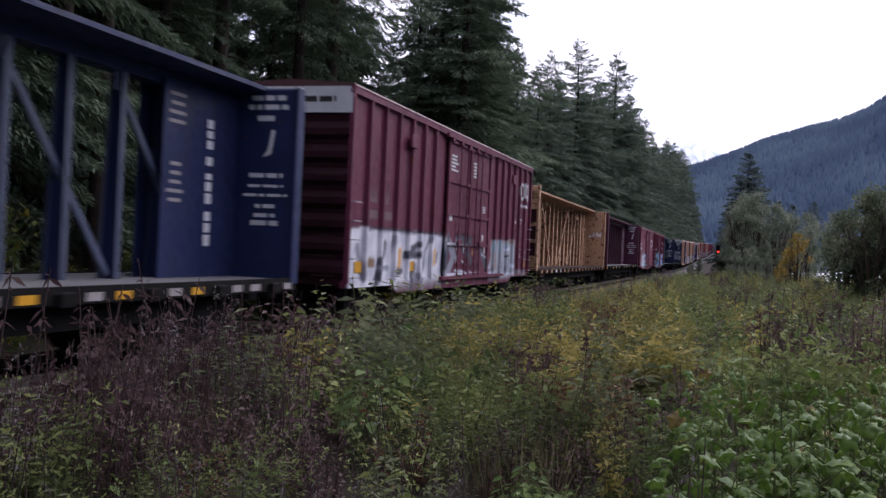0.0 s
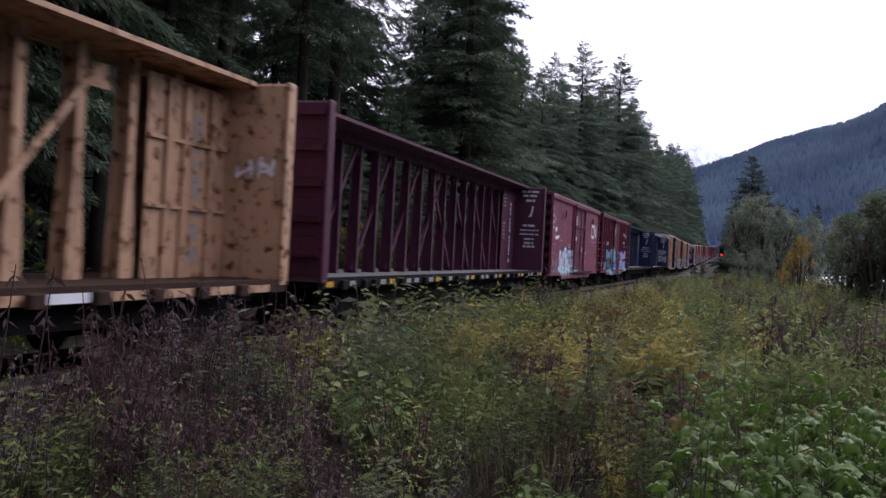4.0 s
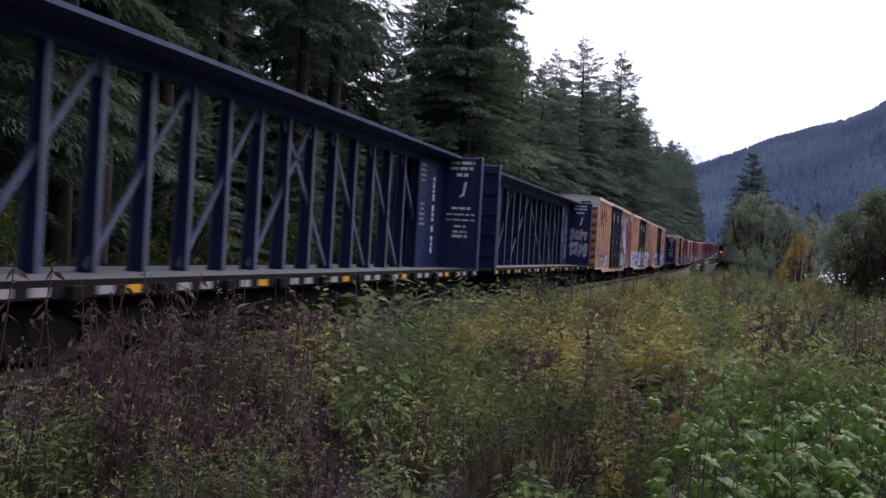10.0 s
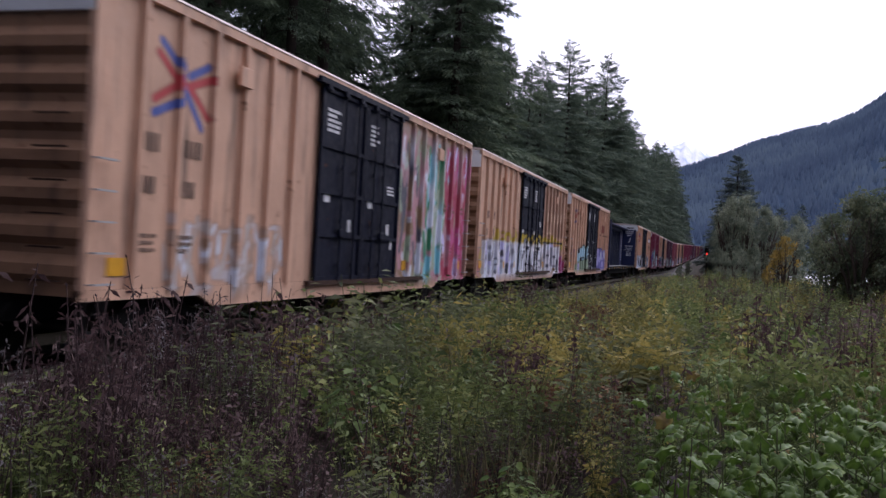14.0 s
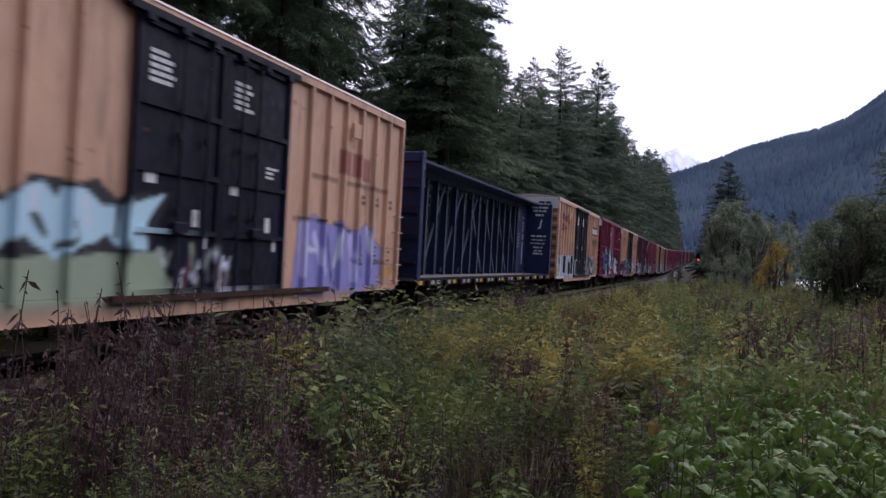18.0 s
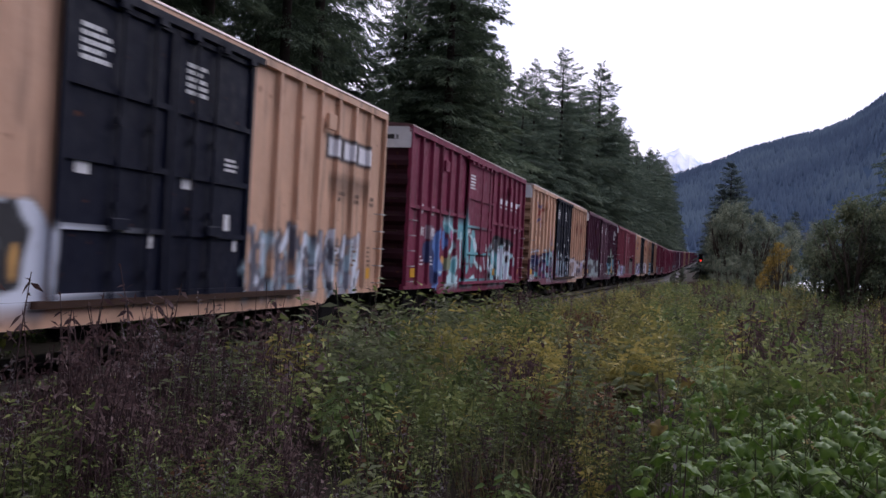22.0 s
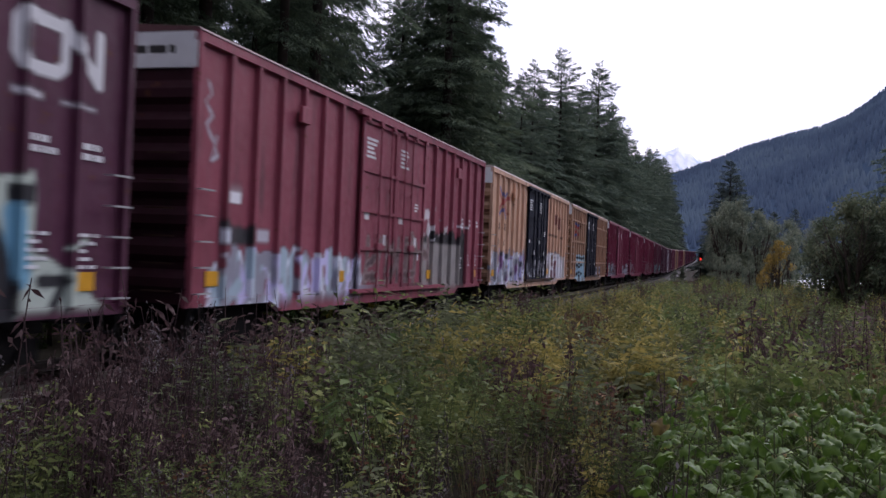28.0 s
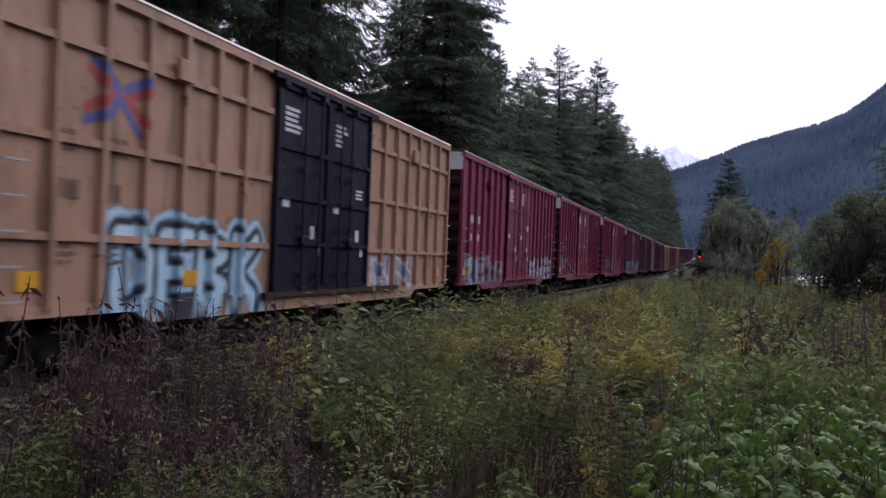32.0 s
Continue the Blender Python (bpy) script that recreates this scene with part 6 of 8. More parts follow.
def thicket(x, y, seeds):
    """The thicket that a spot belongs to: its middle, how far out the spot lies (0 to about 1), and its own random number."""
    wide, deep = 0.85 + 0.012 * y, 1.15 + 0.025 * y
    i, j = math.floor(x / 1.1), math.floor(y / 1.5)
    best = None
    for a in range(i - 1, i + 2):
        for b in range(j - 1, j + 2):
            if (a, b) not in seeds:
                r = random.Random(a * 977 + b * 131 + 7)
                seeds[a, b] = ((a + r.random()) * 1.1, (b + r.random()) * 1.5, r.random(), r.uniform(0.72, 1.3))
            cx, cy, own, tall = seeds[a, b]
            d = math.hypot((x - cx) / wide, (y - cy) / deep)
            if best is None or d < best[2]:
                best = (cx, cy, d, own, tall)
    return best


def build_weeds():
    rng = np.random.default_rng(31)
    kinds = field_species()
    seeds = {}
    spots = [[] for _ in kinds]
    made = 0
    round_about = 0
    while round_about < 520:  # the field goes on beside and behind the viewer
        x, y = rng.uniform(-6.2, 15), rng.uniform(-15, 13)
        if math.hypot(x, y) < 1.3 or (y > 2.0 and -y - 1 < x < 0.27 * y + 1.8):
            continue
        round_about += 1
        odds = np.array(clump_odds(x, y))
        k = int(np.searchsorted(np.cumsum(odds) / odds.sum(), rng.random()))
        for _ in range(3):
            spots[k].append((x + rng.normal(0, 0.28), y + rng.normal(0, 0.28), rng.uniform(0.7, 1.1)))
    while made < 3300:
        y = 2.2 + 113 * rng.random() ** 1.6
        x = rng.uniform(-6.2, 36)
        verge = smooth(-3.6, -4.8, x - track_off(y)) * (1 - smooth(30, 50, y))
        dense = (1.0 if y < 13 else (13 / y) ** 1.55) * (0.5 + 0.6 * verge) * (y / 117) ** 0.375
        if rng.random() > 1.6 * dense or x > 0.27 * y + 1.8 or x < TRACK_X + 2.8 + track_off(y) or x < -1.0 * y - 1.0 or (y < 2.6 and abs(x) < 1.6):
            continue
        bramble = -0.03 * y < x < 0.24 * y + 0.4 and y < 9.3
        if bramble and rng.random() < 0.86:
            continue
        swell = noise.noise(Vector((x * 0.95, y * 0.62, 3.0)))
        edge = verge > 0.3 and y < 12
        if y > 4.5 and not edge and swell < -0.04 and rng.random() < 0.80:
            continue  # gaps between the thickets
        cx, cy, out, own, tall = thicket(x, y, seeds)
        if y > 5.0 and not edge and rng.random() < 0.85 * smooth(0.42, 0.75, out):
            continue  # dark seams between neighbouring thickets
        made += 1
        same = y > 4.5 and rng.random() < (0.72 if y > 9 else 0.5)
        sx, sy = (cx, cy) if same else (x, y)
        odds = np.array(clump_odds(sx, sy)) * np.array([math.exp((1.8 if i == 5 else 4.2) * noise.noise(Vector((sx * 0.62 + 17 * i, sy * 0.34, i)))) for i in range(len(kinds))])
        k = int(np.searchsorted(np.cumsum(odds) / odds.sum(), own if same else rng.random()))
        far_up = 1 + 0.5 * min(1, max(0, (y - 18) / 60))
        reach = rng.uniform(0.16, 0.48) * far_up * (0.85 if y < 8 else 1.35)
        height = (rng.uniform(0.6, 1.2) if y < 8 else rng.uniform(0.5, 1.35)) * (1.18 if y > 8 else 1.0) * (1 + 0.36 * verge * (1 - 0.5 * smooth(14, 30, y))) * (0.7 if bramble else 1.0) * (1.3 if k == 5 and y > 9 and verge < 0.3 else 0.78 if k in (3, 4, 5, 6) and verge > 0.3 else 1.0) * (1 + (0.9 if y > 8 else 0.4) * swell) * (1 - 0.16 * smooth(26, 40, y) * smooth(-2.5, -4.5, x - track_off(y)))
        if y > 5.0 and not edge:
            height *= tall * (1.22 - 0.75 * min(1.0, out / 0.8) ** 2)  # rounded thickets, lower at their edges
        height = min(height, 1.55 - 0.30 * smooth(18, 34, y))
        for _ in range(max(1, int(kinds[k][6] * rng.uniform(0.6, 1.4)))):
            a, q = rng.uniform(0, 6.28), math.sqrt(rng.random())
            px, py = x + reach * q * math.cos(a), y + reach * q * math.sin(a)
            if px > TRACK_X + 2.9 + track_off(py) and py > 2.1:
                spots[k].append((px, py, height * (1 - 0.35 * q * q) * math.sqrt(far_up)))
    y = 4.3
    while y < 30:  # tall plants along the foot of the ballast, in front of the wheels
        x = -5.75 + 1.0 * rng.random()
        k = int(rng.choice((4, 5, 10, 10, 3, 0) if y > 9 else (0, 0, 10, 4, 0, 2)))
        for _ in range(int(rng.integers(2, 6))):
            spots[k].append((x + rng.normal(0, 0.16), y + rng.normal(0, 0.16), rng.uniform(1.15, 1.75) * (1.12 if k in (3, 10) else 1.0)))
        y += rng.uniform(0.10, 0.36)
    for (name, label, form, leaf_mat, stem_mat, sizes, _), pl in zip(kinds, spots):
        sets = [template(form, rng) for _ in range(7)] + [template(form, rng, False) for _ in range(5)]
        pts = np.array([(x, y, ground_z(x, y)) for x, y, _ in pl])
        n = len(pl)
        which = np.where((pts[:, 1] > 2.0) & (pts[:, 1] < 9.0), rng.integers(0, 7, n), rng.integers(7, 12, n))
        st, lv = scatter(sets, pts, which, rng.uniform(*sizes, n) * np.array([q[2] for q in pl]), rng.uniform(0, 6.28, n))
        if lv is not None:
            tagged(new(name, arrays_mesh(name, *lv, leaf_mat)), label, "weeds", kind="stuff")
        if st is not None:
            tagged(new(name + "_stems", arrays_mesh(name + "_stems", *st, stem_mat)), label + ", their stems", "weeds", kind="stuff")


dry_stem = plain("dry_stem_fibre", (0.072, 0.047, 0.048), 0.9, 0, 30, 0.4)
green_stem = plain("weed_stem_fibre", (0.105, 0.125, 0.058), 0.85, 0, 30, 0.4)


build_weeds()


def bramble_leaf_mesh(seed, mat):
    """A broad five-lobed leaf, dished and veined, about 15 cm wide."""
    rng = random.Random(seed)
    outline = []
    for i in range(20):
        a = -math.pi * 0.5 + (i + 0.5) / 20 * 2 * math.pi
        lobe = 0.54 + 0.50 * abs(math.cos(2.5 * (a - math.pi / 2))) ** 0.9
        notch = 0.55 if i in (0, 19) else 1.0
        r = 0.085 * lobe * notch * rng.uniform(0.93, 1.07)
        outline.append((r * math.cos(a), 0.07 + r * 1.05 * math.sin(a)))
    v = [(0, 0.07, 0.0)]
    for x, y in outline:
        v.append((x * 0.55, 0.07 + (y - 0.07) * 0.55, 0.010 * math.cos(x * 160) + 0.004))
    for x, y in outline:
        v.append((x, y, -0.018 - 1.9 * x * x - 0.8 * (y - 0.05) ** 2 + rng.uniform(-0.004, 0.004)))
    f = [(0, 1 + i, 1 + (i + 1) % 20) for i in range(20)]
    f += [(1 + i, 21 + i, 21 + (i + 1) % 20, 1 + (i + 1) % 20) for i in range(20)]
    return Shape().add(v, f).mesh("leaf", mat, None, True)


def build_brambles():
    rng = random.Random(12)
    leaves = [bramble_leaf_mesh(i, berry_leaf) for i in range(6)]
    faded = [bramble_leaf_mesh(9, yellowing_leaf), bramble_leaf_mesh(10, yellowing_leaf)]
    spots = []
    for _ in range(4000):
        if len(spots) >= 88:
            break
        y = 2.9 + 6.2 * rng.random() ** 1.3
        x = rng.uniform(-0.05 * y, 0.22 * y + 0.3)
        edge = -0.03 * y + (0.30 if y < 4.2 else 0.0)
        if x < edge - 0.12:
            continue
        if all((x - a) ** 2 + (y - b) ** 2 > 0.23 ** 2 for a, b in spots):
            spots.append((x, y))
    for x, y in spots:
        t = thing("bramble_plant", "thimbleberry plant with broad fresh green leaves", "plant", "broad-leaved plants", pose(x, y, ground_z(x, y)))
        h = rng.uniform(0.52, 1.06) * (0.92 if y < 4 else 1.0)
        st = Shape()
        n = rng.randint(10, 13)
        tips = []
        for k in range(n):
            a = k * 2.4 + rng.uniform(-0.4, 0.4)
            r = rng.uniform(0.05, 0.23)
            z = h * (1.0 - 0.62 * (k / n)) * rng.uniform(0.92, 1.04)
            tips.append((r * math.cos(a), r * math.sin(a), z, a))
        st.tube([(0, 0, -0.1), (0.02, 0.01, h * 0.5), (0.0, 0.03, h * 0.95)], [0.008, 0.006, 0.004], 5)
        for px, py, z, a in tips:
            st.tube([(0.01, 0.01, z - 0.10), (px, py, z)], [0.004, 0.0025], 4)
        part("stem", st, green_stem, t)
        for px, py, z, a in tips:
            old = rng.random() < 0.04
            lf = part("leaf", rng.choice(faded if old else leaves), None, t, "leaf turning yellow-brown" if old else "")
            s = rng.uniform(0.5, 0.98)
            lf.matrix_basis = pose(px, py, z, rng.uniform(-78, 2), rng.uniform(-42, 42), math.degrees(a) - 90) @ Matrix.Scale(s, 4)


build_brambles()


# ---- signal by the far bend ----
def build_signal():
    x, y = -1.32, 140.0
    t = thing("railway_signal", "railway signal mast showing a red light", "signal", "", pose(x, y, ground_z(x, y)))
    part("mast", Shape().tube([(0, 0, 0), (0, 0, 4.1)], [0.07, 0.06], 8), steel_dark, t)
    part("signal_head", Shape().soft(-0.32, 0.32, -0.12, 0.08, 2.9, 4.2, 0.05), steel_dark, t)
    red = plain("red_signal_glass", (1.0, 0.03, 0.02), 0.3, 0, 5, 0.05, 0.0, 1.5)
    part("signal_lens", Shape().tube([(0, -0.125, 3.3), (0, -0.16, 3.3)], [0.15, 0.14], 16), red, t, "glowing red signal lens")
    part("base", Shape().soft(-0.25, 0.25, -0.25, 0.25, -0.2, 0.12, 0.03), ballast_mat, t)
    p = thing("marker_post", "thin grey marker post beside the track", "post", "", pose(-6.6, 72, ground_z(-6.6, 72)))
    part("post", Shape().tube([(0, 0, -0.1), (0, 0, 1.15)], [0.045, 0.045], 7), steel_rust, p)


build_signal()


# ---- the wagons, from the first in view to the last ----
W, K = (0.84, 0.83, 0.88), (0.03, 0.03, 0.035)
# spray colours, and the larger graffiti as strokes and areas along a wagon and above the rail
SMOKE = (0.30, 0.30, 0.36)
GRAPHITE = (0.10, 0.10, 0.13)
ORANGE = (0.72, 0.40, 0.12)
SKY_BLUE = (0.52, 0.76, 0.87)
LILAC = (0.62, 0.59, 0.88)
CHALK = (0.72, 0.76, 0.86)
CYAN = (0.24, 0.58, 0.68)
COBALT = (0.13, 0.24, 0.56)
OLIVE = (0.24, 0.27, 0.17)
OXBLOOD = (0.10, 0.03, 0.05)
CREAM = (0.50, 0.57, 0.50)
TEAL = (0.18, 0.46, 0.52)
ICE = (0.56, 0.80, 0.84)
NAVY = (0.035, 0.045, 0.13)
PLUM = (0.26, 0.13, 0.30)
SLATE = (0.40, 0.52, 0.60)
STEEL = (0.18, 0.40, 0.55)
BROWN = (0.28, 0.18, 0.11)
INDIGO = (0.30, 0.28, 0.62)
SAGE = (0.34, 0.42, 0.30)
MAGENTA = (0.55, 0.10, 0.28)


def white_letter_strokes():
    yield daub(GRAPHITE, 0.0517, (1.26, 2.2), (2.83, 2.2), (5.01, 2.21), (7.39, 2.2))
    yield daub(SMOKE, 0.145, (0.72, 1.74), (1.03, 1.17))
    yield daub(GRAPHITE, 0.131, (2.37, 1.86), (2.32, 1.63))
    yield daub(GRAPHITE, 0.145, (2.09, 1.46), (1.82, 0.93))
    yield daub(SMOKE, 0.0575, (1.91, 1.32), (2.72, 1.3))
    yield daub(ORANGE, 0.131, (3.48, 1.67), (3.45, 1.29))
    yield daub(GRAPHITE, 0.102, (3.12, 1.2), (3.65, 1.23))
    yield daub(GRAPHITE, 0.102, (4.85, 1.88), (3.78, 1.61), (5.07, 1.64))
    yield daub(GRAPHITE, 0.189, (4.55, 1.3), (4.28, 0.79))
    yield daub(SMOKE, 0.189, (4.65, 1.04), (5.28, 0.88))
    yield daub(SMOKE, 0.087, (6.01, 2.2), (5.47, 1.72), (5.36, 1.27))
    yield daub(ORANGE, 0.102, (6.34, 1.73), (6.31, 1.44))
    yield daub(GRAPHITE, 0.0575, (6.57, 1.68), (6.49, 1.44))
    yield daub(SMOKE, 0.203, (7.31, 2.1), (7.94, 1.63), (7.42, 1.13))
    yield daub(SMOKE, 0.0575, (4.19, 2.11), (4.12, 1.7))
    yield blot(BROWN, (1.16, 1.54), (1.77, 1.53), (1.79, 1.32), (1.17, 1.33))
    yield daub(SMOKE, 0.0575, (2.94, 2.06), (2.87, 1.69))
    yield daub(GRAPHITE, 0.232, (7.29, 2.04), (7.12, 1.34))
    yield daub(GRAPHITE, 0.174, (8.22, 2.08), (9.8, 2.09))
    yield daub(SMOKE, 0.102, (7.98, 1.82), (8.28, 1.49))
    yield daub(CHALK, 0.0575, (8.13, 2.07), (8.25, 1.83))
    yield daub(GRAPHITE, 0.174, (9.0, 1.84), (9.86, 1.5))
    yield daub(CHALK, 0.046, (8.84, 1.49), (9.46, 1.32))
    yield daub(ORANGE, 0.0575, (10.03, 1.91), (10.06, 1.68))
    yield daub(GRAPHITE, 0.145, (10.96, 1.88), (11.78, 1.3))
    yield daub(CHALK, 0.046, (11.23, 1.69), (11.75, 1.6))
    yield daub(CHALK, 0.046, (8.13, 1.2), (9.07, 1.16), (10.81, 1.07))
    yield blot((0.30, 0.22, 0.20), (12.52, 2.18), (13.12, 2.24), (13.53, 2.21), (14.4, 2.22), (14.99, 2.28), (16.5, 2.29), (16.45, 2.01), (12.55, 1.87))
    yield blot((0.44, 0.46, 0.52), (12.72, 1.98), (12.99, 2.12), (13.44, 2.0), (13.58, 2.12), (14.28, 2.22), (14.58, 2.11), (15.12, 2.23), (15.4, 2.08), (16.36, 2.18), (16.41, 0.89), (14.99, 0.91), (12.39, 0.99), (12.45, 1.34))
    yield daub(SLATE, 0.16, (12.99, 2.04), (13.06, 1.83))
    yield daub(SLATE, 0.14, (13.8, 2.1), (13.98, 1.85))
    yield daub(SLATE, 0.12, (15.0, 2.16), (14.83, 1.99))
    yield daub(SLATE, 0.14, (16.01, 2.03), (16.11, 1.77))
    yield daub(CHALK, 0.05, (14.66, 1.87), (15.61, 1.91))
    yield daub(K, 0.045, (14.68, 1.64), (15.47, 1.66))
    yield daub(K, 0.04, (15.22, 1.85), (15.24, 1.67))
    yield daub(GRAPHITE, 0.05, (15.4, 1.63), (15.45, 1.08))
    yield daub(GRAPHITE, 0.05, (13.41, 2.03), (13.47, 1.1))
    yield daub(GRAPHITE, 0.045, (14.4, 2.13), (14.47, 1.08))
    yield daub(GRAPHITE, 0.045, (16.4, 2.15), (16.51, 1.06))
    yield daub(ORANGE, 0.09, (13.07, 1.69), (13.01, 1.25))
    yield daub(ORANGE, 0.05, (16.01, 1.67), (15.98, 1.3))
    yield daub(SMOKE, 0.06, (13.91, 1.41), (14.29, 1.41))
    yield daub(SMOKE, 0.1, (15.02, 1.31), (14.84, 1.22))
    yield daub(SMOKE, 0.12, (12.55, 1.18), (12.82, 1.23))
    yield daub(W, 0.05, (12.46, 1.26), (12.64, 1.27))
    yield daub(BROWN, 0.08, (12.69, 1.71), (12.62, 1.5))
    yield daub(CHALK, 0.07, (15.73, 1.3), (16.38, 1.26))
    yield daub(SMOKE, 0.04, (13.6, 1.27), (14.36, 1.27))
    yield daub(CHALK, 0.08, (12.48, 1.03), (13.22, 1.02))
    yield daub(CHALK, 0.06, (13.94, 1.02), (16.33, 0.99))
    yield daub((0.44, 0.46, 0.52), 0.14, (16.6, 1.05), (18.3, 1.02), alpha=0.7)
    yield daub(CHALK, 0.03, (17.4, 1.6), (18.5, 1.55), alpha=0.7)


def pale_blue_piece():
    yield blot(NAVY, (2.44, 2.04), (2.56, 2.12), (2.75, 2.12), (2.99, 2.08), (3.06, 2.19), (3.31, 2.21), (3.57, 2.19), (4.1, 2.26), (4.59, 2.28), (5.02, 2.19), (5.57, 2.19), (5.93, 2.13), (5.97, 1.82), (2.49, 1.73))
    yield blot((0.50, 0.56, 0.78), (2.51, 1.88), (2.61, 2.04), (2.76, 2.06), (3.16, 1.98), (3.31, 1.65), (3.42, 1.91), (3.58, 2.05), (3.8, 2.02), (4.06, 2.17), (4.35, 2.17), (4.71, 2.05), (5.35, 2.13), (5.96, 2.15), (6.03, 1.76), (5.96, 1.27), (6.41, 1.17), (6.96, 0.93), (6.64, 0.81), (4.63, 0.8), (3.6, 0.79), (2.97, 0.89), (2.77, 1.03), (2.38, 1.05), (2.41, 1.3), (2.62, 1.39), (2.53, 1.64))
    yield blot(ICE, (2.39, 1.06), (2.48, 1.35), (2.71, 1.3), (3.3, 1.32), (4.19, 1.28), (4.88, 1.39), (5.84, 1.27), (6.48, 1.13), (6.96, 0.93), (6.58, 0.81), (4.63, 0.79), (3.6, 0.79), (2.97, 0.89), (2.73, 1.03))
    yield daub(NAVY, 0.14, (3.2, 1.95), (3.15, 2.08))
    yield daub(NAVY, 0.1, (3.12, 1.97), (3.26, 1.83))
    yield daub(W, 0.1, (2.76, 2.01), (3.0, 1.94))
    yield daub(W, 0.09, (3.98, 2.11), (4.21, 2.15), (4.46, 2.09))
    yield daub(W, 0.08, (3.58, 1.99), (3.42, 1.83))
    yield daub(GRAPHITE, 0.05, (4.27, 2.03), (4.52, 2.01), (4.73, 1.93))
    yield blot(SMOKE, (4.52, 2.01), (5.47, 2.08), (5.56, 1.72), (4.54, 1.71), (4.78, 1.88))
    yield daub(CHALK, 0.04, (4.93, 2.0), (5.53, 2.01))
    yield daub(CHALK, 0.03, (4.79, 1.85), (5.55, 1.89))
    yield daub(GRAPHITE, 0.035, (4.54, 1.71), (5.56, 1.72))
    yield daub(ICE, 0.12, (4.33, 1.86), (4.29, 1.78))
    yield daub(SMOKE, 0.08, (3.45, 1.57), (3.55, 1.39))
    yield daub(LILAC, 0.14, (3.71, 1.5), (3.99, 1.47))
    yield daub(GRAPHITE, 0.07, (4.16, 1.67), (4.22, 1.5))
    yield daub(ICE, 0.14, (4.65, 1.62), (4.77, 1.51))
    yield daub(GRAPHITE, 0.07, (5.23, 1.66), (5.47, 1.48))
    yield daub(GRAPHITE, 0.06, (5.91, 1.76), (6.04, 1.7))
    yield daub(K, 0.03, (4.14, 1.32), (4.78, 1.31))
    yield daub(GRAPHITE, 0.03, (4.47, 1.45), (4.83, 1.38))
    yield daub(GRAPHITE, 0.03, (4.89, 1.31), (5.33, 1.24))
    yield daub(SMOKE, 0.08, (3.27, 1.21), (3.4, 1.16))
    yield daub(SMOKE, 0.1, (3.97, 1.15), (4.08, 1.01))
    yield daub(SMOKE, 0.05, (4.02, 1.15), (4.4, 1.17))
    yield daub(LILAC, 0.08, (5.01, 1.19), (5.45, 1.18))
    yield daub(PLUM, 0.05, (4.81, 1.05), (5.13, 1.07))
    yield daub(SMOKE, 0.06, (5.73, 1.24), (6.03, 1.17))
    yield daub(SMOKE, 0.04, (5.4, 1.06), (5.75, 1.03))
    yield daub(K, 0.025, (4.49, 0.99), (4.61, 0.97))
    yield daub(K, 0.03, (4.62, 0.94), (4.82, 0.95))
    yield daub(K, 0.025, (4.82, 0.96), (4.93, 0.89))
    yield daub(K, 0.025, (4.52, 0.89), (4.58, 0.92))
    yield daub(CYAN, 0.08, (2.7, 1.35), (2.66, 1.39))
    yield daub(CYAN, 0.08, (6.16, 1.11), (6.49, 1.01))
    yield daub(W, 0.07, (4.38, 1.34), (4.57, 1.45))
    yield daub(W, 0.06, (3.19, 1.65), (3.21, 1.39))
    yield daub(W, 0.08, (5.6, 1.33), (5.95, 1.36))
    yield daub((0.50, 0.56, 0.78), 0.1, (2.83, 1.15), (2.96, 0.97))
    yield daub(ORANGE, 0.085, (2.9, 1.79), (2.94, 1.37))
    yield daub(ORANGE, 0.07, (5.68, 1.85), (5.69, 1.48))
    yield daub(PLUM, 0.16, (2.1, 2.0), (1.98, 1.5), alpha=0.8)
    yield daub(PLUM, 0.22, (1.85, 1.45), (2.0, 1.1), alpha=0.8)
    yield daub(OXBLOOD, 0.10, (2.15, 2.05), (2.2, 1.9))
    for z in (1.62, 1.42, 1.1):
        yield daub(SMOKE, 0.03, (0.3, z), (2.3, z), alpha=0.7)
    yield daub(CHALK, 0.04, (0.25, 3.62), (0.49, 3.63), (0.84, 3.6), (1.25, 3.54), (1.2, 3.12), (0.79, 3.03), (0.61, 3.22), (0.37, 3.36), (0.25, 3.58))
    yield daub(CHALK, 0.04, (0.58, 3.55), (0.72, 3.27), (1.04, 3.37), (0.96, 3.54))
    yield daub(CHALK, 0.05, (0.58, 3.92), (0.72, 3.95), (0.73, 3.79))
    yield blot(W, (1.25, 3.08), (1.75, 3.12), (1.77, 2.92), (1.27, 2.89))
    yield blot(W, (1.25, 2.71), (2.37, 2.77), (2.38, 2.59), (1.27, 2.54))
    yield daub(CHALK, 0.0345, (10.18, 2.14), (10.5, 2.45), (10.46, 1.86))
    yield daub(CHALK, 0.0345, (10.21, 1.86), (10.94, 2.07), (11.1, 1.88))


